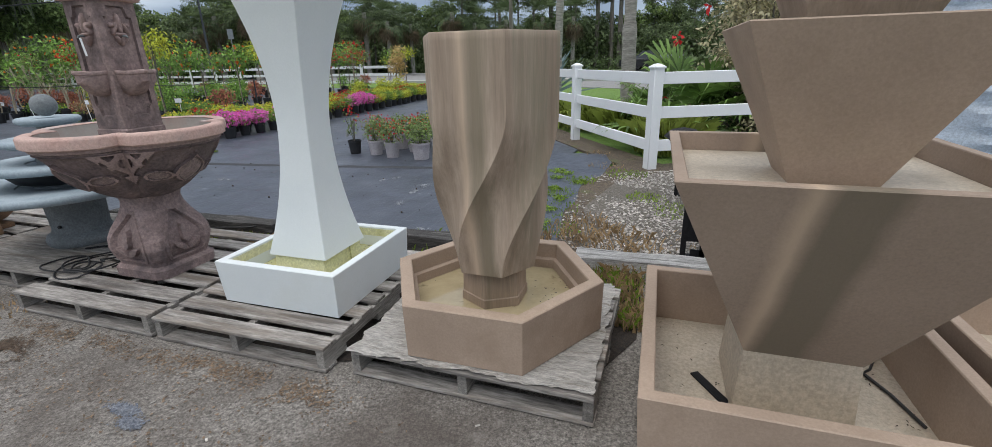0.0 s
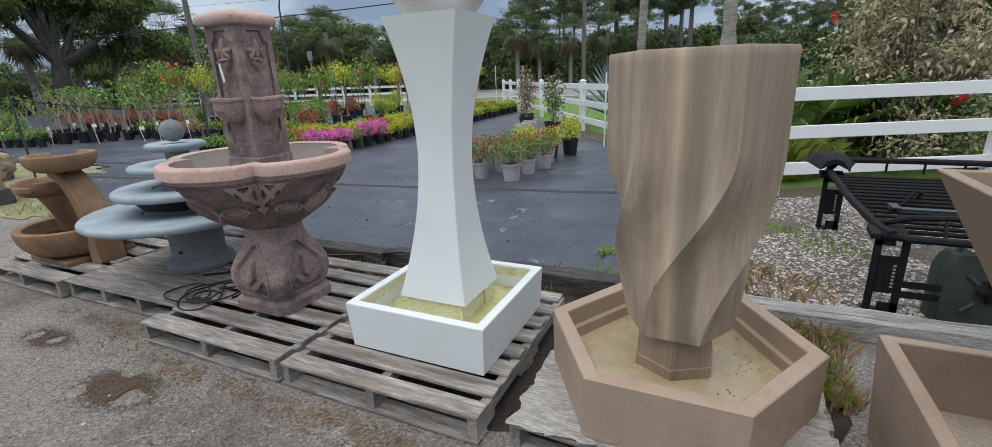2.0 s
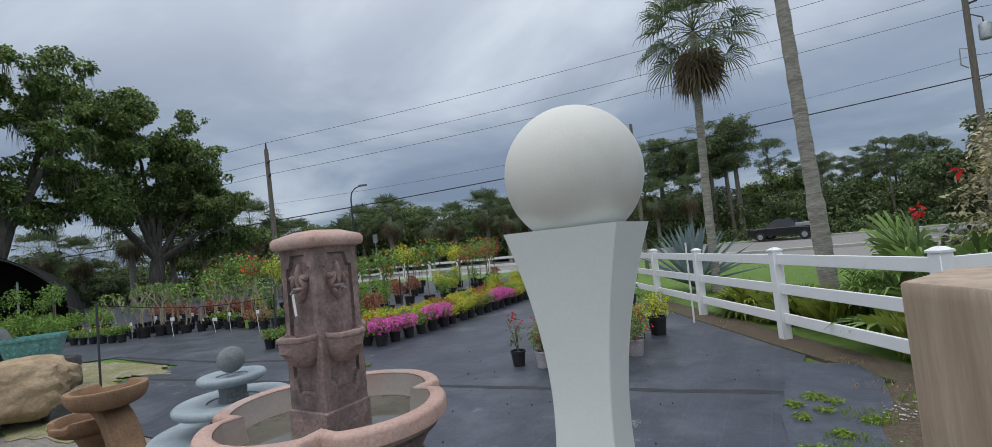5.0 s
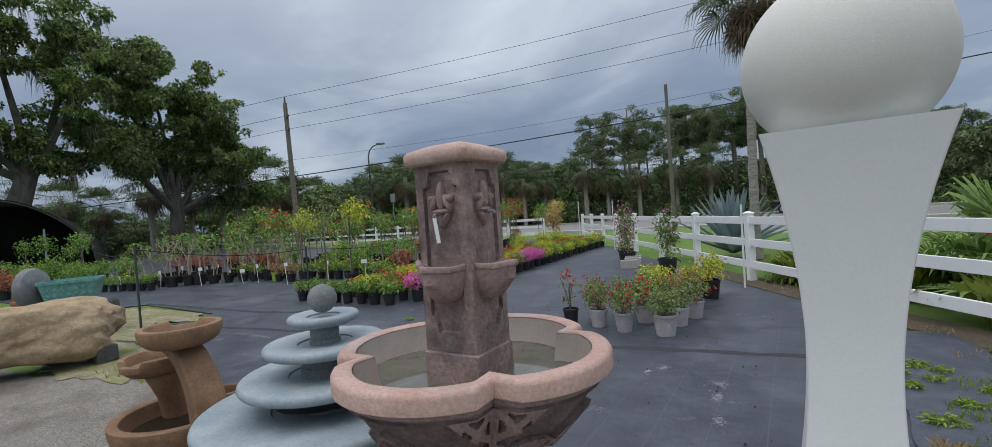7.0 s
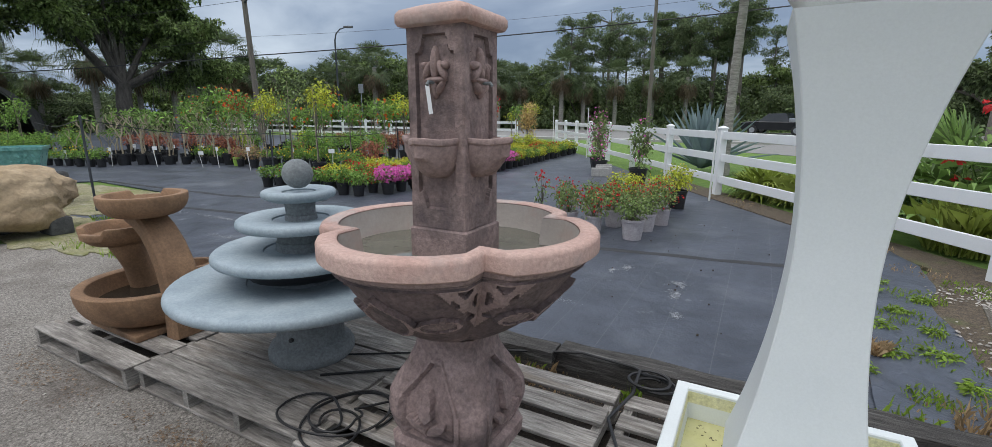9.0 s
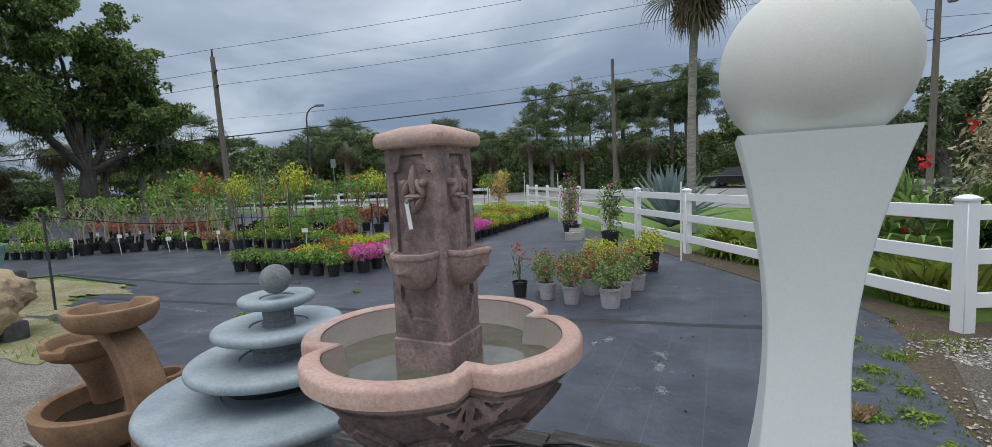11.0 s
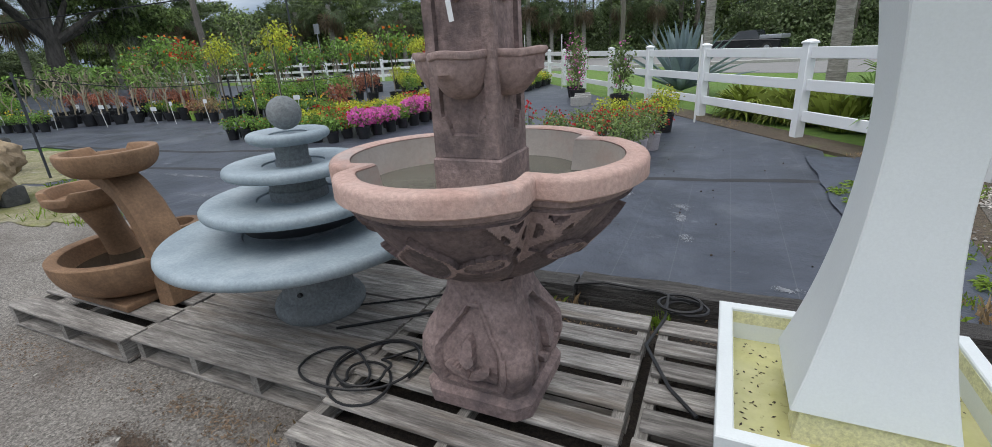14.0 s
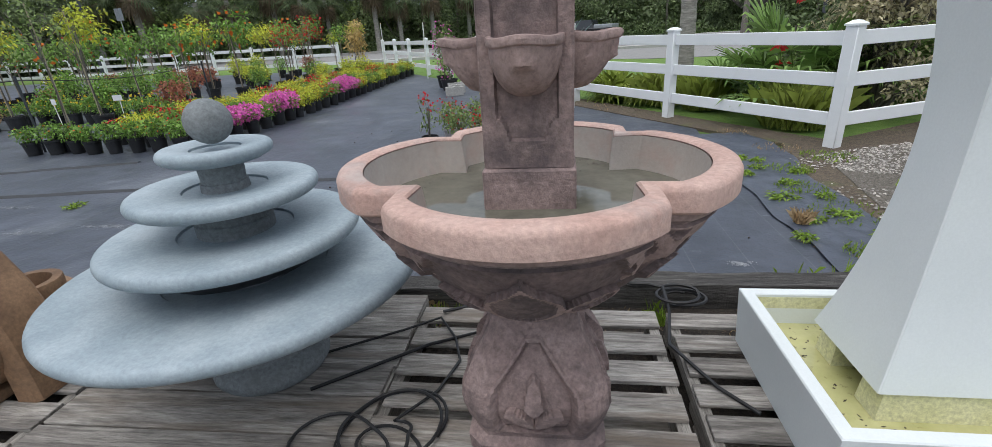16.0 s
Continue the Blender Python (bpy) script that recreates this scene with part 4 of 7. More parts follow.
def relief(th, s):
    """Carved leaves, frame and corner lattice of one lobe; s runs from neck to rim."""
    a = abs((th + math.pi / 4) % (math.pi / 2) - math.pi / 4) / (math.pi / 4)
    s = max(0.0, (s - 0.38) / 0.62)
    x = a * (0.45 + 0.55 * s)
    # recessed field between a low frame and the corner lattice
    field = min(0.84 - s, 0.60 - x - 0.22 * abs(s - 0.5))
    h = 0.014 - 0.022 * max(0.0, min(1.0, field / 0.03))
    # middle pointed leaf with a sunk heart
    half = 0.19 * max(0.0, math.sin(math.pi * max(0.0, min(1.0, (s - 0.02) / 0.68)))) ** 0.75 * (1.0 if s < 0.42 else max(0.0, 1 - ((s - 0.42) / 0.30) ** 1.6))
    d = half - x
    if d > 0:
        h = 0.020 - (0.009 if d > 0.045 else 0.0)
    # leaf lying beside it
    u, v = (x - 0.34) * 0.82 + (s - 0.30) * 0.42, -(x - 0.34) * 0.42 + (s - 0.30) * 0.82
    e = (u / 0.17) ** 2 + (v / 0.10) ** 2
    if e < 1 and d <= 0:
        h = max(h, 0.017 - (0.011 if e < 0.5 else 0.0))
    # triangles cut out of the corner band
    if x > 0.52 or field < 0:
        edge = min(seg_dist(a, s, 0.66, 0.86, 0.98, 0.42), seg_dist(a, s, 0.98, 0.86, 0.74, 0.50), abs(s - 0.86), abs(a - 0.99))
        if 0.36 < s < 0.86 and a > 0.70 and edge > 0.05:
            h = -0.008
    if s > 0.90:
        h = 0.014
    if 0.86 < s < 0.885:
        h = 0.004
    return h


R0 = 0.542


def bowl_point(th, sv, lift):
    base = 0.13 + (0.515 - 0.13) * (0.55 * sv + 0.45 * math.sin(sv * math.pi / 2) ** 0.9)
    z = 0.486 + 0.374 * (0.45 * sv + 0.55 * (1 - math.cos(sv * math.pi / 2)))
    r = base * (1 + (quat(th) - 1) * min(1, sv * 1.6 + 0.15)) + lift
    return (r * math.cos(th), r * math.sin(th), z)


bm = BM()
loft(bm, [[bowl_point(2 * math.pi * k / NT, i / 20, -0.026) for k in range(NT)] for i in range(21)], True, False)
part("bowl", bm, M_PINKDARK, fp, "dark bowl core behind the carved sides")
for lobe in range(4):
    bm = BM()
    nu, nv = 130, 80
    grid, hs = [], []
    for j_ in range(nv + 1):
        for i_ in range(nu + 1):
            th = lobe * math.pi / 2 - math.pi / 4 + math.pi / 2 * i_ / nu
            sv = 0.02 + 0.98 * j_ / nv
            chip = 0.002 * noise.noise(Vector((th * 9, sv * 9, 2))) + 0.0012 * noise.noise(Vector((th * 40, sv * 30, 5)))
            hs.append(relief(th, sv))
            grid.append(bm.verts.new(bowl_point(th, sv, -0.008 + hs[-1] + chip)))
    for j_ in range(nv):
        for i_ in range(nu):
            q = j_ * (nu + 1) + i_
            corner = (q, q + 1, q + nu + 2, q + nu + 1)
            f = bm.faces.new([grid[k] for k in corner])
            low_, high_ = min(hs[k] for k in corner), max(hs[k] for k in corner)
            # sunk and steep faces take the darker stone, raised ones the lighter
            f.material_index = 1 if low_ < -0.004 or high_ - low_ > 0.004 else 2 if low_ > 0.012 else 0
    side_ = part("carved_side", bm, M_PINKSIDE, fp, "stained carved leaf and lattice panel, darker in its recesses")
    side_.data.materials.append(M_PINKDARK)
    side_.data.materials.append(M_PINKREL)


def qring(r, z, shift=0.0):
    return [((r * quat(2 * math.pi * k / NT) + shift) * math.cos(2 * math.pi * k / NT), (r * quat(2 * math.pi * k / NT) + shift) * math.sin(2 * math.pi * k / NT), z) for k in range(NT)]


bm = BM()
loft(bm, [qring(R0, 0.850, -0.012), qring(R0, 0.857), qring(R0, 0.902), qring(R0, 0.913, -0.006), qring(R0, 0.918, -0.018), qring(R0, 0.918, -0.062), qring(R0, 0.912, -0.071), qring(R0, 0.905, -0.068), qring(R0, 0.850, -0.060)], False, False)
part("rim", bm, M_PINKRIM, fp, "smooth salmon-pink rim")
bm = BM()
loft(bm, [qring(R0, 0.909, -0.0735), qring(R0, 0.800, -0.088), qring(R0, 0.730, -0.14)], False, True)
part("bowl_lining", bm, M_PINKIN, fp, "bleached buff inside of the bowl")
bm = BM()
loft(bm, [qring(R0, 0.770, -0.12), qring(R0, 0.802, -0.0885)])
part("water", bm, M_GREYWATER, fp, "still grey-brown water")
# pedestal with panels on its four faces
bm = BM()
rings = []
NP = 320
DENT = {}


def squircle(th, ch=0.885):
    c, s = abs(math.cos(th)), abs(math.sin(th))
    return min(1 / max(c, s), 1 / ((c + s) * 0.5) * ch)


BELLY = [(0.085, 0.190), (0.13, 0.208), (0.19, 0.222), (0.25, 0.217), (0.31, 0.193), (0.37, 0.158), (0.43, 0.133), (0.47, 0.127), (0.505, 0.135)]


def belly(z):
    for (za, ha), (zb, hb) in zip(BELLY, BELLY[1:]):
        if z <= zb:
            q = (z - za) / (zb - za)
            return ha + (hb - ha) * q
    return BELLY[-1][1]


PED = [(0.0, 0.212), (0.055, 0.215), (0.062, 0.205), (0.075, 0.190), (0.085, 0.192)]
for z, h in PED:
    rings.append([(h * squircle(2 * math.pi * k / NP) * math.cos(2 * math.pi * k / NP), h * squircle(2 * math.pi * k / NP) * math.sin(2 * math.pi * k / NP), z) for k in range(NP)])
for i in range(1, 81):
    t = i / 80
    z = 0.085 + 0.42 * t
    h = belly(z)
    row = []
    for k in range(NP):
        th = 2 * math.pi * k / NP
        a = (th + math.pi / 4) % (math.pi / 2) - math.pi / 4
        u = math.tan(a)
        d = 0.0
        arch = 0.56 - 0.42 * max(0, (t - 0.38) / 0.36) ** 1.3 - 0.5 * max(0, 0.16 - t)
        gap_ = min(arch - abs(u), (t - 0.07) * 2.4, (0.74 - t) * 2.0)
        if gap_ > 0:
            d = -0.016
            for cu, ct, ru, rt, rot in ((0, 0.40, 0.11, 0.13, 0), (0, 0.34, 0.13, 0.08, 0), (0.19, 0.21, 0.20, 0.05, 0.30), (-0.19, 0.21, 0.20, 0.05, -0.30)):
                x, y = u - cu, (t - ct)
                xr, yr = x * math.cos(rot) + y * math.sin(rot), -x * math.sin(rot) + y * math.cos(rot)
                if (xr / ru) ** 2 + (yr / rt) ** 2 < 1:
                    d = 0.013
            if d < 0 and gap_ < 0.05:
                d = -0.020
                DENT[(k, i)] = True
        elif gap_ > -0.09:
            d = 0.009
        r = h * squircle(th) + d
        row.append((r * math.cos(th), r * math.sin(th), z))
    rings.append(row)
loft(bm, rings)
bm.faces.ensure_lookup_table()
# the sunk outline of each pedestal panel takes the darker stone
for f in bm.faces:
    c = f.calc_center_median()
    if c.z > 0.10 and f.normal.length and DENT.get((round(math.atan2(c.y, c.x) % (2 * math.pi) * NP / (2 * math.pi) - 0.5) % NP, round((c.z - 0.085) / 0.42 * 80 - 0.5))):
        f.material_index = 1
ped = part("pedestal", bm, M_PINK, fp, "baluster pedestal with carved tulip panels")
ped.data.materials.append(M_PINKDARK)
bm = BM()
loft(bm, [sq(0.122, 0.72, ch=0.006), sq(0.122, 0.905, ch=0.006), sq(0.116, 0.912, ch=0.006)])
part("column_base", bm, M_PINK, fp)
# column with notched panels
CH = 0.115
bm = BM()
box(bm, (0, 0, 1.255), (2 * CH - 0.032, 2 * CH - 0.032, 0.69))
part("column_core", bm, M_PINK, fp, smooth=False)
cz0, cz1 = 0.914, 1.602
for k in range(4):
    m = Matrix.Rotation(k * math.pi / 2, 4, "Z")
    bm = BM()
    nu, nv = 44, 110
    vs, deep = [], []
    for j in range(nv + 1):
        z = cz0 + (cz1 - cz0) * j / nv
        for i in range(nu + 1):
            u = -1 + 2 * i / nu
            v = (z - cz0) / (cz1 - cz0)
            d = 0.0
            inside = abs(u) < 0.66 and 0.10 < v < 0.95
            for cu, cv in ((0.66, 0.95), (-0.66, 0.95), (0.66, 0.10), (-0.66, 0.10)):
                if ((u - cu) / 0.26) ** 2 + ((v - cv) * 3.0 / 0.26) ** 2 < 1:
                    inside = False
            if inside:
                d = 0.014
            rad = 0.004 * max(0, (abs(u) - 0.94) / 0.06) ** 2
            wob = 0.0012 * noise.noise(Vector((u * 4, v * 12, k * 3)))
            deep.append(d > 0.01)
            vs.append(bm.verts.new(m @ Vector((u * CH, -CH + d + rad + wob, z))))
    for j in range(nv):
        for i in range(nu):
            a = j * (nu + 1) + i
            f = bm.faces.new((vs[a], vs[a + 1], vs[a + nu + 2], vs[a + nu + 1]))
            # only the step around the panel takes the darker stone
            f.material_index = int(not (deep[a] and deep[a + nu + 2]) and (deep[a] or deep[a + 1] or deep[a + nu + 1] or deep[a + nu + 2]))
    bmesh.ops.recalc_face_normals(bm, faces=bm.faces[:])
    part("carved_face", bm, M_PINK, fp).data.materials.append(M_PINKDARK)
    # fleur-de-lis
    bm = BM()
    for x, z, sx, sz, rot in ((0, 0.035, 0.011, 0.045, 0), (0.024, 0.02, 0.009, 0.026, -25), (-0.024, 0.02, 0.009, 0.026, 25), (0.034, 0.034, 0.010, 0.010, 0), (-0.034, 0.034, 0.010, 0.010, 0), (0, -0.005, 0.034, 0.008, 0), (0, -0.030, 0.009, 0.022, 0), (0.018, -0.026, 0.007, 0.018, 28), (-0.018, -0.026, 0.007, 0.018, -28)):
        bmesh.ops.create_uvsphere(bm, u_segments=12, v_segments=8, radius=1, matrix=m @ Matrix.Translation((x * 1.2, -CH + 0.010, 1.43 + z * 1.2)) @ Matrix.Rotation(radians(rot), 4, "Y") @ Matrix.Diagonal((sx * 1.4, 0.026, sz * 1.4, 1)))
    part("fleur_de_lis", bm, M_PINKREL, fp, "raised carved fleur-de-lis")
    bm = BM()
    tube(bm, [m @ Vector((0, -CH + 0.01, 1.415)), m @ Vector((0, -CH - 0.035, 1.415)), m @ Vector((0, -CH - 0.042, 1.405))], 0.006)
    part("spout", bm, M_GREYDARK, fp, "small dark spout")
    # half bowl with a lip
    bm = BM()
    rings = []
    for i in range(13):
        s = i / 12
        r = 0.022 + 0.066 * math.sin(s * math.pi / 2) ** 0.8
        zz = 1.095 + 0.115 * (1 - math.cos(s * math.pi / 2)) ** 0.85
        row = []
        for q in range(25):
            a = math.pi + math.pi * q / 24
            rr = r * (1 + 0.06 * abs(math.sin(3 * a)) * s + (0.11 * math.exp(-((a - 1.5 * math.pi) / 0.22) ** 2) if s > 0.7 else 0))
            if s < 0.9:
                e = ((a - 1.5 * math.pi) / 0.55) ** 2 + ((s - 0.45) / 0.3) ** 2
                rr += 0.004 * math.exp(-((e - 1) / 0.4) ** 2)
            row.append(m @ Vector((rr * 1.0 * math.cos(a), -CH + 0.032 + rr * 1.42 * math.sin(a), zz + (0.003 * math.cos(4 * a) if i == 12 else 0))))
        rings.append(row)
    top = [(m.inverted() @ Vector(p)) for p in rings[-1]]
    for f, dz in ((1.05, 0.004), (1.07, 0.014), (1.04, 0.022), (0.92, 0.024), (0.84, 0.012), (0.5, -0.012)):
        rings.append([m @ Vector((p.x * f, -CH + 0.032 + (p.y + CH - 0.032) * f, p.z + dz)) for p in top])
    loft(bm, rings, True, True, closed=True)
    part("spout_bowl", bm, M_PINKREL, fp, "small carved half bowl with poured lip")
bm = BM()
loft(bm, [sq(0.122, 1.595, ch=0.012), sq(0.140, 1.60, ch=0.014), sq(0.147, 1.612, ch=0.016), sq(0.147, 1.635, ch=0.016), sq(0.138, 1.648, ch=0.015), sq(0.075, 1.672, ch=0.012), sq(0.03, 1.676, ch=0.006)])
part("cap", bm, M_PINKRIM, fp, "pink low pyramid cap")
bm = BM()
box(bm, (-0.008, -CH - 0.022, 1.36), (0.016, 0.0015, 0.095), m=pose(0, 0, 0, 0, -8, 0))
for i in range(4):
    box(bm, (-0.008, -CH - 0.0232, 1.335 + 0.014 * i), (0.009, 0.0006, 0.003), m=pose(0, 0, 0, 0, -8, 0))
single("price_tag", bm, M_TAG, "narrow white paper price tag hanging from a spout", "tag", loc=(PX, PY, PT), smooth=False)

# ---- blue-grey tiered disc fountain ----
GX, GY = -1.645, 0.765
fg = thing("tiered_disc_fountain", (GX, GY, PT), "blue-grey cast-stone fountain of stacked discs with ball", "fountain")


def disc(r, z, t=0.05):
    k = t * 0.5
    prof = [(r * 0.25, z - 0.02), (r * 0.8, z - 0.01)]
    for i in range(9):
        a = -math.pi / 2 + math.pi * i / 8
        prof.append((r - k + k * math.cos(a), z + k + k * math.sin(a)))
    prof += [(r * 0.72, z + t - 0.002), (r * 0.45, z + t - 0.012), (r * 0.44, z + t - 0.02), (0.02, z + t - 0.02)]
    return lathe(BM(), prof, 72)


bm = BM()
lathe(bm, [(0.215, 0.0), (0.228, 0.02), (0.23, 0.05), (0.215, 0.08), (0.185, 0.10), (0.178, 0.13), (0.185, 0.30), (0.21, 0.42)], 56)
part("pedestal", bm, M_GREYDARK, fg, "darker grey drum pedestal")
bm = BM()
tube(bm, [(0.06, -0.172, 0.16), (0.063, -0.186, 0.16)], 0.012, 12)
part("pipe_hole", bm, M_CABLE, fg, "small black pipe hole")
part("disc", disc(0.66, 0.415, 0.055), M_BLUEGREY, fg, "large rounded stone disc")
bm = BM()
lathe(bm, [(0.20, 0.44), (0.195, 0.47), (0.215, 0.55), (0.16, 0.60)], 48)
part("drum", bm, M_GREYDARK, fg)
bm = BM()
loft(bm, [[((r0_ + 0.02 * noise.noise(Vector((math.cos(a_) * 3, math.sin(a_) * 3, z_)))) * math.cos(a_), (r0_ + 0.02 * noise.noise(Vector((math.cos(a_) * 3, math.sin(a_) * 3, z_)))) * math.sin(a_), z_ + 0.008 * noise.noise(Vector((math.cos(a_) * 5, math.sin(a_) * 5, 1)))) for a_ in [2 * math.pi * k / 60 for k in range(60)]] for r0_, z_ in ((0.215, 0.475), (0.29, 0.50), (0.345, 0.565), (0.335, 0.57), (0.28, 0.515), (0.21, 0.485))], False, False)
part("pump_liner", bm, M_CABLE, fg, "black plastic liner showing below the disc")
part("disc", disc(0.445, 0.578, 0.055), M_BLUEGREY, fg)
bm = BM()
lathe(bm, [(0.135, 0.61), (0.135, 0.66), (0.128, 0.665), (0.13, 0.73)], 48)
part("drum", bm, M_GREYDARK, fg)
part("disc", disc(0.318, 0.742, 0.05), M_BLUEGREY, fg)
bm = BM()
lathe(bm, [(0.082, 0.77), (0.08, 0.80), (0.074, 0.803), (0.078, 0.87)], 40)
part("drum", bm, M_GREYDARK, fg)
part("disc", disc(0.187, 0.888, 0.045), M_BLUEGREY, fg)
bm = BM()
bmesh.ops.create_uvsphere(bm, u_segments=32, v_segments=20, radius=0.077, matrix=Matrix.Translation((0, 0, 1.012)))
part("ball", bm, M_GREYDARK, fg, "pitted grey stone ball")

# ---- brown bowl fountain ----
BX, BY = -2.88, 0.60
fb = thing("spilling_bowl_fountain", (BX, BY, PT), "rust-brown cast-stone fountain of spilling bowls", "fountain")


def bowl(cx, cy, z, r, h, spill=None, n=56, thick=0.035):
    bm = BM()
    rings = []
    for i in range(9):
        s = i / 8
        rings.append(ring(r * (0.42 + 0.58 * math.sin(s * math.pi / 2) ** 0.8), z + h * (1 - math.cos(s * math.pi / 2)), n, cx, cy))
    for f, dz in ((1.0, 0.012), (0.985, 0.018), (1 - thick / r, 0.018), (0.97 - thick / r, 0.01), (0.9 - thick / r, -h * 0.4), (0.4, -h * 0.55)):
        rings.append(ring(r * f, z + h + dz, n, cx, cy))
    if spill is not None:
        for rg in rings[7:13]:
            for k in range(n):
                a = 2 * math.pi * k / n
                d = abs((a - spill + math.pi) % (2 * math.pi) - math.pi)
                if d < 0.42:
                    x, y, zz = rg[k]
                    rg[k] = (x, y, zz - 0.032)
    loft(bm, rings)
    return bm


bm = BM()
box(bm, (-0.02, -0.02, 0.02), (0.56, 0.5, 0.04), 0.008)
part("base_slab", bm, M_BROWN, fb, smooth=False)
part("pool_bowl", bowl(-0.03, 0.0, 0.04, 0.41, 0.22, thick=0.05), M_BROWN, fb, "large lower pool bowl")
bm = BM()
lathe(bm, [(0.31, 0.15), (0.315, 0.175)], 48, -0.03, 0.0)
part("water", bm, M_DARKWATER, fb, "dark shallow water")
part("top_bowl", bowl(0.14, -0.06, 0.72, 0.23, 0.115, spill=2.6), M_BROWN, fb, "upper bowl with a spill lip")
part("middle_bowl", bowl(-0.23, -0.05, 0.50, 0.215, 0.11, spill=5.0), M_BROWN, fb, "middle bowl with a spill lip")
part("small_bowl", bowl(0.20, 0.14, 0.24, 0.13, 0.12, spill=4.0), M_BROWN, fb, "small low bowl")
bm = BM()
arch_ = [(0.0, 0.715, 0.05), (0.09, 0.69, 0.05), (0.18, 0.63, 0.048), (0.26, 0.54, 0.048), (0.32, 0.42, 0.05), (0.352, 0.28, 0.052), (0.362, 0.12, 0.056), (0.365, 0.0, 0.06)]
rows = []
for i, (x, z, t) in enumerate(arch_):
    xa, za, _ = arch_[max(i - 1, 0)]
    xb, zb, _ = arch_[min(i + 1, len(arch_) - 1)]
    l_ = math.hypot(xb - xa, zb - za)
    nx, nz = -(zb - za) / l_, (xb - xa) / l_
    w_ = 0.085 + 0.02 * i / 7
    rows.append([(x + nx * t * a_, -0.03 + w_ * b_, z + nz * t * a_) for a_, b_ in ((1, -0.85), (1, 0.85), (0.7, 1), (-0.7, 1), (-1, 0.85), (-1, -0.85), (-0.7, -1), (0.7, -1))])
loft(bm, rows)
part("arched_support", bm, M_BROWN, fb, "curved arched support")
bm = BM()
tube(bm, [(-0.19, -0.05, 0.52), (-0.19, -0.03, 0.44), (-0.25, 0.02, 0.34), (-0.28, 0.06, 0.18), (-0.27, 0.08, 0.06)], [0.10, 0.085, 0.08, 0.085, 0.09], 12)
part("middle_support", bm, M_BROWN, fb)

# ---- cables ----
bm = BM()
r = random.Random(9)
pts = []
for i in range(150):
    a = i / 150 * 2 * math.pi * 4.3
    rad = 0.135 + 0.075 * math.sin(a * 0.37 + 1) + 0.03 * math.sin(a * 1.7)
    pts.append((-1.06 + 0.07 * math.sin(a * 0.31) + rad * math.cos(a) * 1.05, 0.37 + 0.04 * math.cos(a * 0.3) + rad * 0.95 * math.sin(a), 0.142 + 0.006 * (i // 30) + 0.006 * math.sin(a * 2.3)))
tail = [(-0.9, 0.62, 0.145), (-0.85, 0.8, 0.145), (-0.9, 0.95, 0.146), (-1.0, 1.1, 0.15), (-1.15, 1.0, 0.145), (-1.45, 0.82, 0.142)]
tube(bm, pts + tail, 0.006, 6)
single("coiled_hose", bm, M_CABLE, "coiled black pump cable lying on pallets", "cable")
bm = BM()
pts = []
for i in range(70):
    a = i / 70 * 2 * math.pi * 2.4
    pts.append((0.12 + 0.10 * math.cos(a) + 0.02 * math.sin(a * .4), 1.30 + 0.075 * math.sin(a), 0.15 + 0.012 * (i // 20)))
tube(bm, pts + [(0.05, 1.2, 0.145), (0.0, 0.95, 0.145), (0.12, 0.7, 0.145), (0.22, 0.58, 0.143)], 0.0075, 6)
single("coiled_hose", bm, M_CABLE, "coiled black pump cable behind the white fountain", "cable")
bm = BM()
tube(bm, [(-1.0, 1.15, 0.15), (-0.7, 1.38, 0.1), (-0.3, 1.47, 0.145), (0.0, 1.45, 0.145), (0.15, 1.36, 0.15)], 0.0075, 6)
tube(bm, [(-1.4, 0.6, 0.142), (-1.0, 0.9, 0.146), (-0.8, 1.0, 0.146), (-0.72, 0.7, 0.143)], 0.0075, 6)
single("loose_cable", bm, M_CABLE, "black cable trailing over the pallets", "cable")

# ---- roof cargo rack and can ----
rk = thing("cargo_rack", (2.76, 1.79, 0.02), "black steel vehicle cargo rack standing on gravel", "cargo rack")
L = 1.68


def bar(name, pts, r_=0.011, n=8, lab=""):
    part(name, tube(BM(), pts, r_, n), M_RACK, rk, lab)


for y in (0.0, L):
    # one plate with two slots, leaning slightly outwards
    bm = BM()
    for bx, bz, sx, sz in ((-0.062, 0.235, 0.036, 0.47), (0.062, 0.235, 0.036, 0.47), (0, 0.04, 0.09, 0.08), (0, 0.25, 0.09, 0.22), (0, 0.445, 0.09, 0.05)):
        box(bm, (0.04 + bx - 0.06 * (bz / 0.4) + 0.03, y, bz), (sx, 0.012, sz), m=None)
    part("bracket_plate", bm, M_RACK, rk, "black steel leg plate with two slots", smooth=False)
    bm = BM()
    for k in range(7):
        box(bm, (0.065, y - 0.0075, 0.18 + 0.021 * k), (0.014, 0.002, 0.012))
    part("plate_lettering", bm, M_STEELGREY, rk, "small pale lettering on the plate", smooth=False)
    bm = BM()
    loft(bm, [[(x, y - 0.01 + dy, z) for x, z in ((-0.035, 0.0), (0.115, 0.0), (0.115, 0.012), (-0.035, 0.012))] for dy in (0, 0.10)])
    part("foot_plate", bm, M_RACK, rk, smooth=False)
    bm = BM()
    loft(bm, [[(x, y + dy, z + dz) for x, z in ((-0.07, 0.0), (0.10, 0.0), (0.10, 0.03), (-0.07, 0.03))] for dy, dz in ((-0.012, 0.455), (0.03, 0.465), (0.10, 0.475))])
    part("leg_bracket", bm, M_RACK, rk, "folded black steel bracket", smooth=False)
bar("outer_rail", [(0.02, -0.02, 0.49), (-0.02, 0.1, 0.50), (-0.03, 0.8, 0.50), (-0.02, L, 0.53), (0.08, L + 0.1, 0.60), (0.6, L + 0.12, 0.60), (1.1, L + 0.1, 0.60)], 0.024)
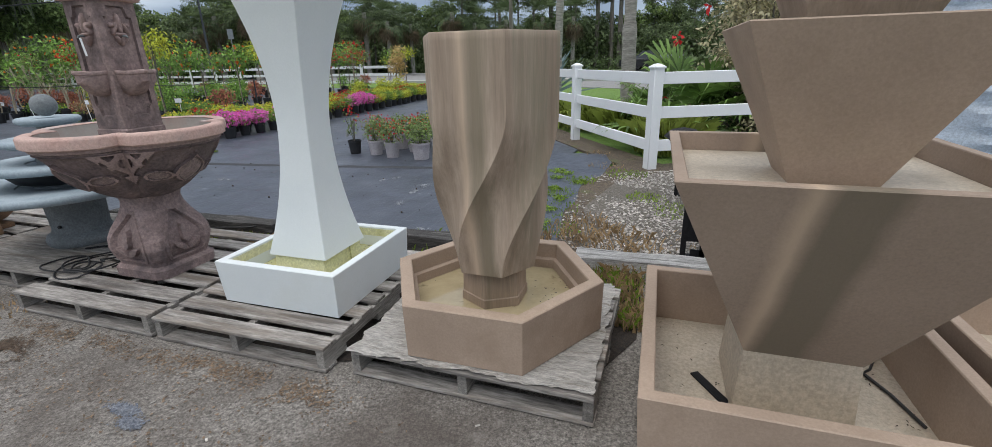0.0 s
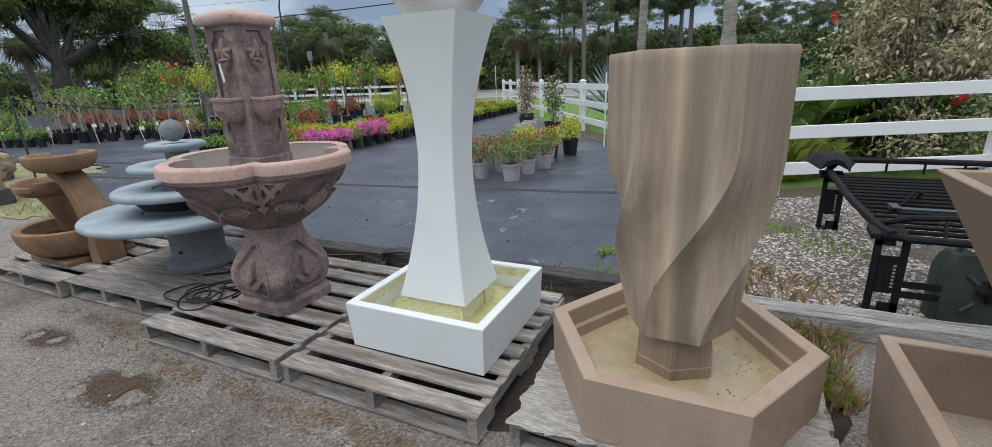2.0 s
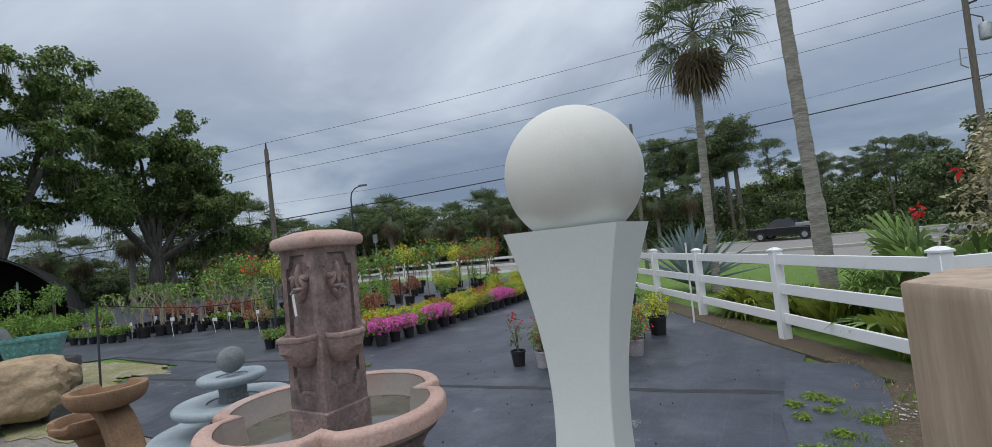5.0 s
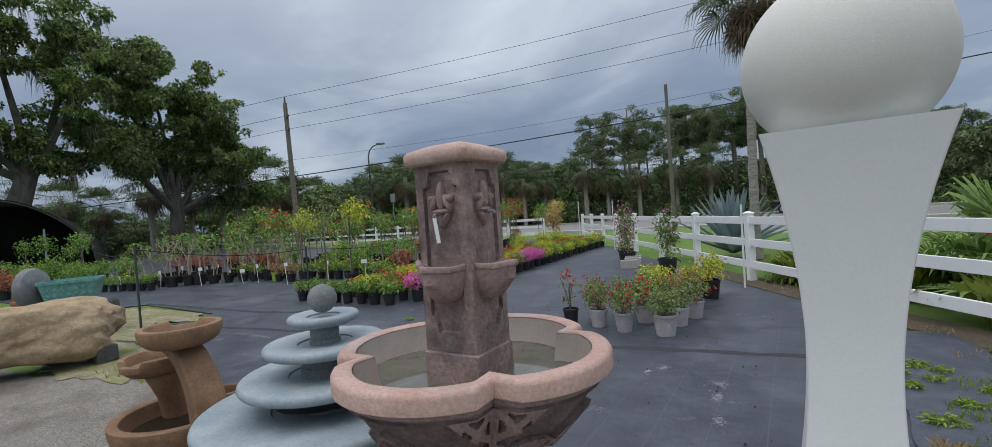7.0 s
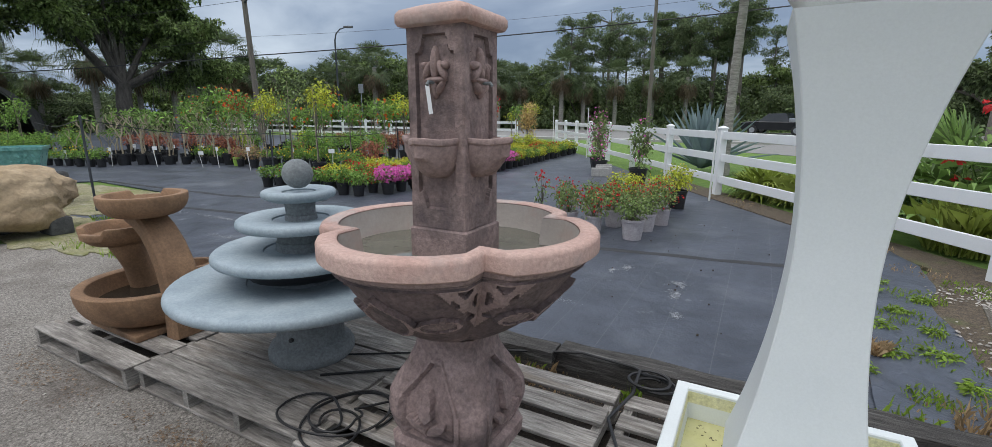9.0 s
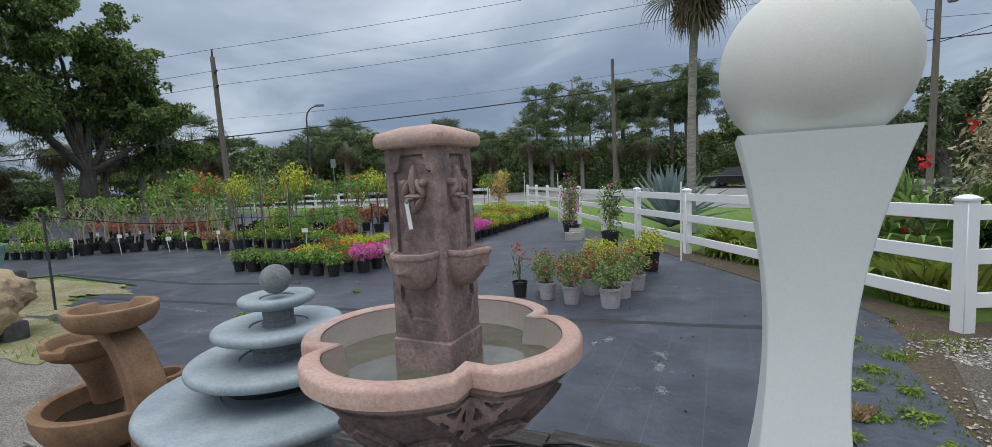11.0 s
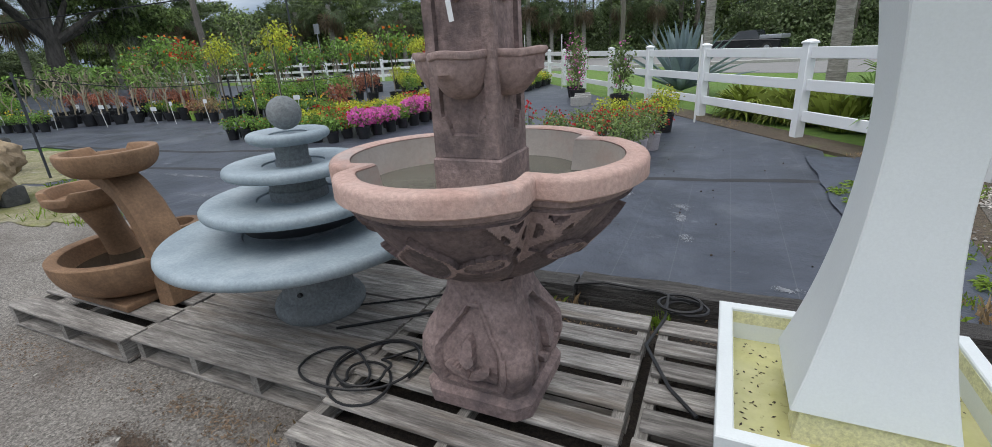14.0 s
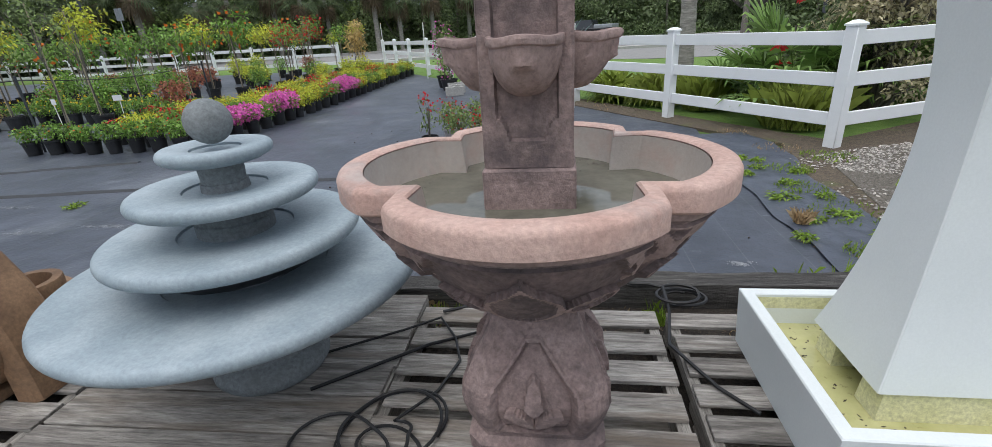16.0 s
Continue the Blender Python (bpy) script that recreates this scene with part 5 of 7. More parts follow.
bar("outer_rail", [(-0.02, 0.0, 0.48), (0.1, -0.02, 0.47), (0.5, -0.02, 0.47), (1.1, -0.02, 0.47)], 0.022)
bar("guard_rail", [(-0.02, 0.14, 0.50), (0.12, 0.06, 0.57), (0.3, 0.06, 0.58), (1.1, 0.06, 0.58)], 0.018)
for i in range(15):
    y = 0.1 + i * 0.105
    bar("slat", [(-0.02, y, 0.475 + 0.02 * y / L), (1.12, y, 0.475 + 0.02 * y / L)], 0.015, 6)
for i in range(4):
    bar("upright", [(0.25 + 0.22 * i, -0.01, 0.47), (0.26 + 0.22 * i, 0.06, 0.58)], 0.009, 6)
    bar("upright", [(0.15 + 0.25 * i, L + 0.11, 0.50), (0.15 + 0.25 * i, L + 0.11, 0.60)], 0.009, 6)
bar("strap", [(0.25, 0.7, 0.50), (0.3, 0.72, 0.58), (0.36, 0.8, 0.56), (0.36, 0.86, 0.50)], 0.012, 6, "grey ratchet strap loop")
bm = BM()
box(bm, (0.3, 0.55, 0.50), (0.34, 0.05, 0.012), 0.004)
box(bm, (0.16, 0.55, 0.515), (0.05, 0.12, 0.012), 0.004)
part("tie_plate", bm, M_DARKSTEEL, rk, "dark steel tie-down plate")
bm = BM()
loft(bm, [[(x * w, y, z + dz) for x, dz in ((-1, -0.05), (-0.6, 0.02), (0, 0.04), (0.6, 0.02), (1, -0.05), (0, 0.0))] for y, w, z in ((L - 0.12, 0.10, 0.60), (L + 0.05, 0.17, 0.63), (L + 0.22, 0.19, 0.62), (L + 0.34, 0.10, 0.60))])
part("wind_deflector", bm, M_RACK, rk, "curved black plastic deflector")
for z in (0.14, 0.2):
    bm = BM()
    box(bm, (0.22, 0.0, z), (0.24, 0.01, 0.04), 0.002)
    part("side_plate", bm, M_RACK, rk, smooth=False)
cn = thing("fuel_can", (3.19, 1.87, 0.02), "dark olive plastic fuel can with round cap", "fuel can", rz=6)
bm = BM()
loft(bm, [[(x * k, y * d_, z) for x, z in ((-0.17, 0.0), (0.17, 0.0), (0.17, 0.30), (0.12, 0.36), (0.02, 0.36), (-0.03, 0.40), (-0.11, 0.40), (-0.15, 0.36), (-0.17, 0.30))] for y, k, d_ in ((-0.075, 0.93, 1), (-0.055, 1.0, 1), (0.055, 1.0, 1), (0.075, 0.93, 1))])
bmesh.ops.bevel(bm, geom=bm.edges[:], offset=0.008, segments=2, affect="EDGES")
part("can_body", bm, M_CAN, cn)
for a_ in (0.7, 2.4, 3.9, 5.5):
    bm = BM()
    tube(bm, [(0.05 + 0.08 * math.cos(a_), -0.078, 0.19 + 0.08 * math.sin(a_)), (0.05 + 0.15 * math.cos(a_), -0.078, 0.19 + 0.15 * math.sin(a_))], 0.012, 6)
    part("moulded_rib", bm, M_CAN, cn)
bm = BM()
tube(bm, [(0.05, -0.055, 0.2), (0.05, -0.075, 0.2)], 0.075, 20)
part("round_cap", bm, M_CAN, cn)
bm = BM()
box(bm, (0.05, -0.08, 0.2), (0.11, 0.02, 0.025), 0.004)
box(bm, (0.05, -0.08, 0.2), (0.025, 0.02, 0.11), 0.004)
part("cap_grip", bm, M_RACK, cn)
bm = BM()
tube(bm, [(-0.1, 0, 0.37), (-0.08, 0, 0.43), (-0.02, 0, 0.44), (0.02, 0, 0.37)], 0.014)
part("carry_handle", bm, M_CAN, cn)

# ---- rippled pale sheet ----
bm = BM()
nx_, nz_ = 60, 60
vs = [[bm.verts.new((x / nx_ * 2.6, 0.03 * noise.noise(Vector((x * 0.25, z * 0.5, 0))) + 0.018 * math.sin(z * 1.1 + 2.2 * noise.noise(Vector((x * 0.12, z * 0.12, 3)))), z / nz_ * 1.9)) for x in range(nx_ + 1)] for z in range(nz_ + 1)]
for j in range(nz_):
    for i in range(nx_):
        bm.faces.new((vs[j][i], vs[j][i + 1], vs[j + 1][i + 1], vs[j + 1][i]))
r_ = bmesh.ops.solidify(bm, geom=bm.faces[:], thickness=0.01)
sheet = single("plastic_sheet", bm, M_SHEET, "pale blue rippled plastic sheet standing upright", "sheet", loc=(4.42, 3.2, 0.02))
sheet.rotation_euler[2] = radians(-25)


# ---- fence ----
def fence_run(posts, label, skip=0):
    f = thing("vinyl_fence", (posts[0][0], posts[0][1], 0), label, "fence", kind="structure")
    ox, oy = posts[0]
    pm = None
    for i, (x, y) in enumerate(posts):
        if i < skip:
            continue
        d = Vector(posts[min(i + 1, len(posts) - 1)]) - Vector(posts[max(i - 1, 0)])
        a = math.atan2(d.y, d.x)
        if pm is None:
            b_ = BM()
            box(b_, (0, 0, 0.61), (0.127, 0.127, 1.24), 0.006, seg=1)
            pm = mesh_of("post", b_, M_VINYL)
            b_ = BM()
            loft(b_, [sq(0.074, 1.225), sq(0.074, 1.245), sq(0.03, 1.275), sq(0.005, 1.28)])
            cm = mesh_of("post_cap", b_, M_VINYL, False)
        ob = part("post", pm, M_VINYL, f)
        ob.location, ob.rotation_euler = (x - ox, y - oy, 0.0), (0, 0, a)
        oc = part("post_cap", cm, M_VINYL, ob)
    for (x0, y0), (x1, y1) in zip(posts, posts[1:]):
        l = math.hypot(x1 - x0, y1 - y0)
        for z in (0.30, 0.705, 1.11):
            b_ = BM()
            box(b_, (l / 2, 0, z), (l - 0.13, 0.04, 0.14), 0.005, seg=1)
            ob = part("rail", b_, M_VINYL, f)
            ob.location, ob.rotation_euler = (x0 - ox, y0 - oy, 0), (0, 0, math.atan2(y1 - y0, x1 - x0))


fence_run(FENCE, "white three-rail vinyl fence bounding the nursery")
fence_run([(2.449, 4.745), (4.66, 5.80), (6.85, 6.85), (9.05, 7.9)], "white three-rail vinyl fence beside the gravel", 1)
fence_run([(-8.95 - 2.45 * i, 22.9 + 0.25 * i) for i in range(1, 22)], "distant white three-rail vinyl fence")
for x, y, h in ((-0.22, 8.16, 1.42), (-7.4, 18.6, 1.9), (-4.9, 15.6, 1.75)):
    bm = BM()
    tube(bm, [(0, 0, 0), (0.01, 0, h)], 0.016, 8)
    tube(bm, [(0.008, 0, h - 0.22), (0.008, 0, h - 0.2)], 0.024, 8)
    single("marker_pole", bm, M_WHITEPOLE, "thin white pole standing by the fence", "pole", loc=(x, y, 0.0))


# ---- flakes floating in the basins ----
r = random.Random(31)
for nm, cx, cy, z, half, hole, n_, lab in (("floating_flakes", WX, WY, PT + 0.1165, 0.32, 0.2, 420, "dark leaf flakes floating in yellow water"), ("floating_flakes", HX, HY, 0.150 + 0.1135, 0.36, 0.17, 200, "brown leaf flakes floating in tan water"), ("basin_dirt", TX, TY, 0.1775, 0.42, 0.2, 240, "dark dirt crumbs on the basin floor")):
    vs_, fs_ = [], []
    for _ in range(n_):
        x, y = r.uniform(-half, half), r.uniform(-half, half)
        if max(abs(x), abs(y)) < hole or noise.noise(Vector((x * 5, y * 5, cx))) < -0.05:
            continue
        a, l_, w_ = r.uniform(0, 6.28), r.uniform(0.003, 0.010), r.uniform(0.002, 0.004)
        b = len(vs_)
        for dx, dy in ((-l_, 0), (0, -w_), (l_, 0), (0, w_)):
            vs_.append((cx + x + dx * math.cos(a) - dy * math.sin(a), cy + y + dx * math.sin(a) + dy * math.cos(a), z))
        fs_.append((b, b + 1, b + 2, b + 3))
    me = bpy.data.meshes.new(nm)
    me.from_pydata(vs_, [], fs_)
    me.materials.append(M_POTSOIL)
    single(nm, me, M_POTSOIL, lab, "debris", "stuff")


def crumbs(name, spots, lo, hi, material, label, seed):
    """Small lifted flakes, denser towards the middle of each spot."""
    r_ = random.Random(seed)
    vs_, fs_ = [], []
    for cx, cy, rx, ry, n_ in spots:
        for _ in range(n_):
            x, y = cx + r_.gauss(0, 0.36) * rx, cy + r_.gauss(0, 0.36) * ry
            if noise.noise(Vector((x * 7, y * 7, seed))) < -0.22:
                continue
            a, l_, w_ = r_.uniform(0, 6.28), r_.uniform(lo, hi), r_.uniform(lo * 0.5, hi * 0.6)
            b = len(vs_)
            for dx, dy, dz in ((-l_, 0, 0.0), (0, -w_, r_.uniform(0, 0.003)), (l_, 0, r_.uniform(0, 0.004)), (0, w_, r_.uniform(0, 0.003))):
                vs_.append((x + dx * math.cos(a) - dy * math.sin(a), y + dx * math.sin(a) + dy * math.cos(a), (0.0005 if y < 1.6 else 0.0015) + dz))
            fs_ += [(b, b + 1, b + 2), (b, b + 2, b + 3)]
    me = bpy.data.meshes.new(name)
    me.from_pydata(vs_, [], fs_)
    me.materials.append(material)
    single(name, me, material, label, "debris", "stuff")


crumbs("dirt_patch", [(-0.75, -0.33, 0.30, 0.16, 6500), (-0.68, -0.30, 0.12, 0.07, 900), (-1.75, -0.2, 0.3, 0.12, 2200)], 0.003, 0.008, M_DIRT, "patches of dark brown dirt on the asphalt", 51)
crumbs("leaf_crumbs", [(0.5, -0.12, 0.7, 0.12, 900), (-0.5, -0.1, 0.8, 0.12, 900), (-1.6, 0.05, 0.8, 0.12, 700), (0.0, -0.4, 2.0, 0.5, 900), (-1.2, -0.9, 2.2, 0.9, 700), (1.1, -0.15, 0.35, 0.15, 450), (0.1, 1.3, 1.6, 0.1, 900), (-3.0, 0.0, 0.9, 0.2, 500), (1.2, 2.0, 0.12, 0.7, 500)], 0.004, 0.011, M_CRUMB, "brown leaf crumbs along the pallets", 52)
crumbs("pale_scuff", [(-0.05, 3.28, 0.09, 0.20, 1000), (-0.02, 3.05, 0.05, 0.12, 350), (-0.55, 3.62, 0.06, 0.10, 260), (-0.66, 3.46, 0.04, 0.08, 160), (0.63, 1.97, 0.09, 0.05, 300), (0.05, 2.62, 0.05, 0.10, 160), (-0.9, 2.5, 0.3, 0.08, 160), (-4.3, 2.6, 0.6, 0.06, 500), (-6.3, 3.1, 0.9, 0.08, 900), (-7.6, 3.05, 0.8, 0.16, 1200), (-2.7, 3.05, 0.2, 0.07, 260), (-5.2, 2.45, 0.5, 0.08, 500)], 0.003, 0.009, M_SCUFF, "pale worn scuffs on the black fabric", 54)
crumbs("paint_mark", [(0.43, -0.45, 0.10, 0.035, 900), (0.53, -0.50, 0.08, 0.04, 600)], 0.004, 0.010, M_BLUEPAINT, "faded blue paint mark on the asphalt", 53)


# ---- potted plants ----
def pot_mesh(r, h, material):
    bm = BM()
    lathe(bm, [(r * 0.78, 0), (r * 0.97, h * 0.86), (r * 1.04, h * 0.88), (r * 1.04, h), (r * 0.96, h), (r * 0.94, h * 0.9)], 18, cap1=False)
    return mesh_of("pot", bm, material)


def soil_mesh(r, h):
    return mesh_of("soil", lathe(BM(), [(r * 0.94, h * 0.86), (r * 0.5, h * 0.9), (0.01, h * 0.91)], 14, cap0=False), M_POTSOIL)


POTS = {}


def potted(name, pr, ph, pmat, label, group, foliage=(), stems=None, stem_mat=M_BARK, tag=False):
    th = thing(name, (0, 0, -50), label, "potted plant", group)
    key = (pr, ph, pmat.name)
    if key not in POTS:
        POTS[key] = (pot_mesh(pr, ph, pmat), soil_mesh(pr, ph))
    p = part("pot", POTS[key][0], pmat, th)
    part("soil", POTS[key][1], M_POTSOIL, p)
    for nm, me_, lab in foliage:
        part(nm, me_, None, th, lab)
    if stems:
        bm = BM()
        for s in stems:
            tube(bm, s[0], s[1], 5)
        part("stem", bm, stem_mat, th)
    if tag:
        bm = BM()
        box(bm, (0.02, -pr * 0.9, ph + 0.10), (0.075, 0.002, 0.10), m=pose(0, 0, 0, -14, 6, 0))
        t_ = part("plant_tag", bm, M_TAG, th, "white plant label card", smooth=False)
        bm = BM()
        for k in range(3):
            box(bm, (0.02, -pr * 0.9 - 0.003 + 0.003 * (k - 1) * 0.0, ph + 0.08 + 0.022 * k), (0.05, 0.0008, 0.005), m=pose(0, 0, 0, -14, 6, 0))
        part("tag_print", bm, M_TAGINK, t_, smooth=False)
    return th


def place(proto, spots, seed=0, smin=0.9, smax=1.12):
    r_ = random.Random(seed)
    for x, y in spots:
        s = r_.uniform(smin, smax)
        c = copy_thing(proto, pose(x, y, 0.002, 0, 0, r_.uniform(0, 360)))
        c.scale = (s, s, s * r_.uniform(0.92, 1.1))


def twigs(n, h0, h1, spread, seed, r0=0.006):
    r_ = random.Random(seed)
    out = []
    for _ in range(n):
        a, d = r_.uniform(0, 6.28), spread * r_.uniform(0.3, 1)
        out.append(([(0, 0, h0), (d * 0.4 * math.cos(a), d * 0.4 * math.sin(a), (h0 + h1) / 2), (d * math.cos(a), d * math.sin(a), h1 * r_.uniform(0.8, 1))], [r0, r0 * 0.8, r0 * 0.4]))
    return out


PROTO = []


def proto(*a, **k):
    t_ = potted(*a, **k)
    PROTO.append(t_)
    return t_


def low(nm, lab, grp, leaf, petal, nf, seed, h=0.26, w=0.19, pot=(0.115, 0.21), pm=M_BLACKPOT, n=330, ls=0.05, fs=0.032, tag=False, flab="open blossoms"):
    z = pot[1]
    fol = [("foliage", leaf_mesh("foliage", [((0, 0, z + h * 0.42), (w, w, h * 0.5)), ((0.06, 0.03, z + h * 0.6), (w * 0.6, w * 0.6, h * 0.4)), ((-0.05, -0.05, z + h * 0.5), (w * 0.6, w * 0.6, h * 0.45))], n, ls, leaf, seed, shell=0.25), "")]
    if petal:
        fol.append(("bloom", leaf_mesh("bloom", [((0, 0, z + h * 0.55), (w * 1.02, w * 1.02, h * 0.5)), ((0.05, -0.04, z + h * 0.75), (w * 0.8, w * 0.8, h * 0.35))], nf, fs, petal, seed + 50, aspect=0.9, shell=0.8), flab))
    return proto(nm, pot[0], pot[1], pm, lab, grp, fol, twigs(7, z * 0.85, z + h * 0.8, w * 0.9, seed), tag=tag)


GA = "potted roses on the fabric"
rose = low("potted_rose", "small red rose bush in a lavender-grey pot", GA, L_ROSE, L_RED, 70, 11, h=0.34, w=0.22, pot=(0.125, 0.24), pm=M_GREYPOT, n=430, ls=0.045)
rose_t = low("potted_rose", "red rose bush with white label in grey pot", GA, L_ROSE, L_RED, 50, 12, h=0.36, w=0.21, pot=(0.125, 0.24), pm=M_GREYPOT, n=400, ls=0.045, tag=True)
rose_g = low("potted_rose", "leafy rose bush without bloom in grey pot", GA, L_ROSE, None, 0, 13, h=0.3, w=0.2, pot=(0.125, 0.24), pm=M_GREYPOT, n=430, ls=0.045)
yel = low("potted_shrub", "yellow-leaved shrub in a black pot", GA, L_LIME, L_YELLOW, 20, 14, h=0.36, w=0.24, pot=(0.135, 0.25), n=480, ls=0.05)
place(rose, [(-1.28, 4.82), (-0.62, 5.75), (-1.16, 5.35), (-1.0, 5.95)], 1)
place(rose_g, [(-0.78, 4.78), (-0.72, 5.28), (-1.52, 5.55), (-1.4, 6.2)], 2)
place(rose_t, [(-1.66, 4.98), (-1.85, 5.4), (-1.3, 5.8), (-0.75, 6.3)], 3)
place(yel, [(-1.22, 6.65), (-0.86, 6.8), (-0.62, 7.15), (-1.5, 7.0)], 4)
leggy = proto("potted_rose", 0.10, 0.19, M_BLACKPOT, "leggy red rose with white label in black pot", GA,
              [("foliage", leaf_mesh("foliage", [((0.05, 0, 0.5), (0.1, 0.1, 0.12)), ((-0.08, 0.02, 0.42), (0.09, 0.09, 0.1)), ((0, 0, 0.34), (0.08, 0.08, 0.08))], 90, 0.045, L_ROSE, 21), ""), ("bloom", leaf_mesh("bloom", [((0.06, 0, 0.6), 0.06), ((-0.1, 0.0, 0.5), 0.05)], 26, 0.035, L_RED, 22, aspect=0.9), "red rose blossoms")], twigs(5, 0.15, 0.6, 0.14, 23), tag=True)
place(leggy, [(-2.06, 5.0)], 5)

GB = "rows of flowering pots"
mag = low("potted_bougainvillea", "magenta bougainvillea in a black pot", GB, L_GREEN, L_MAGENTA, 420, 31, n=200, fs=0.045)
redp = low("potted_bougainvillea", "red-flowered shrub in a black pot", GB, L_GREEN, L_RED, 90, 32, n=320, fs=0.04)
limep = low("potted_bougainvillea", "yellow-green shrub in a black pot", GB, L_LIME, L_YELLOW, 20, 33, n=360)
greenp = low("potted_shrub", "green leafy shrub in a black pot", GB, L_GREEN, L_ORANGE, 8, 34, n=360)
r = random.Random(77)
b_m, b_r, b_l, b_g = [], [], [], []
for row in range(5):
    for k in range(30):
        y = 5.95 + k * 0.40 + r.uniform(-0.04, 0.04)
        x = -5.62 - row * 0.37 - 0.05 * max(0, y - 9) + r.uniform(-0.04, 0.04)
        q = r.random()
        if row == 0 and (y < 8.0 or 10.2 < y < 11.4) and q < 0.85:
            b_m.append((x, y))
        elif row < 3 and y < 7.6 and q < 0.45:
            b_r.append((x, y))
        elif q < 0.55:
            b_l.append((x, y))
        elif q < 0.72:
            b_r.append((x, y))
        else:
            b_g.append((x, y))
for k in range(8):
    b_g.append((-5.95 - k * 0.36, 5.52 + r.uniform(-0.05, 0.05)))
for k in range(6):
    (b_g if k % 2 else b_r).append((-7.5 - 0.1 * k, 6.1 + k * 0.5))
place(mag, b_m, 6)
place(redp, b_r, 7)
place(limep, b_l, 8)
place(greenp, b_g, 9)


def standard(nm, lab, grp, leaf, petal, nf, seed, ht=1.5, cw=0.42, ch=0.45, pot=(0.17, 0.3), n=300, ls=0.085, stake=True, fs=0.06):
    z = pot[1]
    r_ = random.Random(seed)
    bl = [((r_.uniform(-0.5, 0.5) * cw, r_.uniform(-0.5, 0.5) * cw, ht + r_.uniform(-0.4, 0.5) * ch), (cw * 0.6, cw * 0.6, ch * 0.5)) for _ in range(6)]
    fol = [("foliage", leaf_mesh("foliage", bl, n, ls, leaf, seed, shell=0.3), "")]
    if petal:
        fol.append(("bloom", leaf_mesh("bloom", [(c_, tuple(q * 1.05 for q in s_)) for c_, s_ in bl], nf, fs, petal, seed + 9, aspect=0.9, shell=0.8), "open blossoms"))
    st = [([(0, 0, z * 0.8), (0.02, 0.01, ht * 0.5), (0, 0, ht)], [0.014, 0.012, 0.008])]
    for k in range(5):
        a = r_.uniform(0, 6.28)
        st.append(([(0, 0, ht * r_.uniform(0.6, 0.85)), (cw * 0.5 * math.cos(a), cw * 0.5 * math.sin(a), ht * 0.95), (cw * 0.9 * math.cos(a), cw * 0.9 * math.sin(a), ht + ch * 0.2)], [0.008, 0.006, 0.004]))
    t_ = proto(nm, pot[0], pot[1], M_BLACKPOT, lab, grp, fol, st)
    if stake:
        part("stake", tube(BM(), [(0.03, 0.02, z * 0.8), (0.035, 0.02, ht * 1.15)], 0.009, 6), M_STAKE, t_, "bamboo stake")
    return t_


GC = "staked trees in pots"
s_green = standard("potted_tree", "slim green tree staked in a black pot", GC, L_GREEN, None, 0, 41)
s_lime = standard("potted_tree", "yellow-green tree staked in a black pot", GC, L_LIME, None, 0, 42, ht=1.7, cw=0.5, ch=0.55, n=420)
s_red = standard("potted_bougainvillea_tree", "red bougainvillea standard in a black pot", GC, L_GREEN, L_RED, 190, 43, ht=1.75, cw=0.5, n=300)
s_rose = standard("potted_tree", "sparse rose-leaved tree in a black pot", GC, L_ROSE, L_RED, 14, 44, n=300)
s_or = standard("potted_hibiscus_tree", "green hibiscus with orange-red flowers in black pot", GC, L_GREEN, L_ORANGE, 16, 45, ht=1.6, cw=0.48, ch=0.55, n=330, ls=0.11, fs=0.11)
s_rust = low("potted_shrub", "russet-leaved shrub in a black pot", GC, L_RUST, None, 0, 46, h=0.5, w=0.32, pot=(0.15, 0.26), n=420, ls=0.07)
s_peach = standard("potted_tree", "peach-leaved tree in a black pot", GC, L_PEACH, None, 0, 47, ht=1.3, cw=0.38, ch=0.7, n=520, ls=0.09, stake=False)
big_y = low("potted_shrub", "large lime-yellow shrub in a black pot", GC, L_LIME, None, 0, 48, h=0.6, w=0.36, pot=(0.18, 0.3), n=520, ls=0.07)
big_g = low("potted_shrub", "large green shrub in a black pot", GC, L_GREEN, L_YELLOW, 10, 49, h=0.55, w=0.36, pot=(0.17, 0.3), n=520, ls=0.07)
lists = {k: [] for k in ("g", "l", "r", "ro", "o", "ru", "by", "bg")}
for iy in range(13):
    for ix in range(10):
        x, y = -8.2 - ix * 1.0 + r.uniform(-0.3, 0.3), 7.6 + iy * 1.05 + r.uniform(-0.3, 0.3)
        if y < 9.2 and x < -12 or x > -8.0 - 0.05 * (y - 8) or r.random() < 0.28:
            continue
        q = r.random()
        if iy % 2 == 0:
            key = "g" if q < 0.2 else "l" if q < 0.5 else "ro" if q < 0.8 else "o" if q < 0.95 else "r"
        else:
            key = "bg" if q < 0.32 else "by" if q < 0.55 else "ru" if q < 0.82 else "ro"
        lists[key].append((x, y))
lists["r"] += [(-8.4, 13.2), (-8.1, 14.1)]
place(s_green, lists["g"], 10)
place(s_lime, lists["l"], 11)
place(s_red, lists["r"], 12)
place(s_rose, lists["ro"], 13)
place(s_or, lists["o"] + [(-14.2 - 2.0 * k, 11.0 + 0.5 * math.sin(k * 2.0)) for k in range(5)] + [(-13.5 - 2.2 * k, 13.4) for k in range(5)], 14, 0.9, 1.25)
place(s_rust, lists["ru"] + [(-16 - 0.8 * k, 9.6 + 0.3 * math.sin(k)) for k in range(10)], 15)
place(big_y, lists["by"] + [(-7.2, 14.6), (-7.0, 15.4), (-7.6, 13.6)], 16)
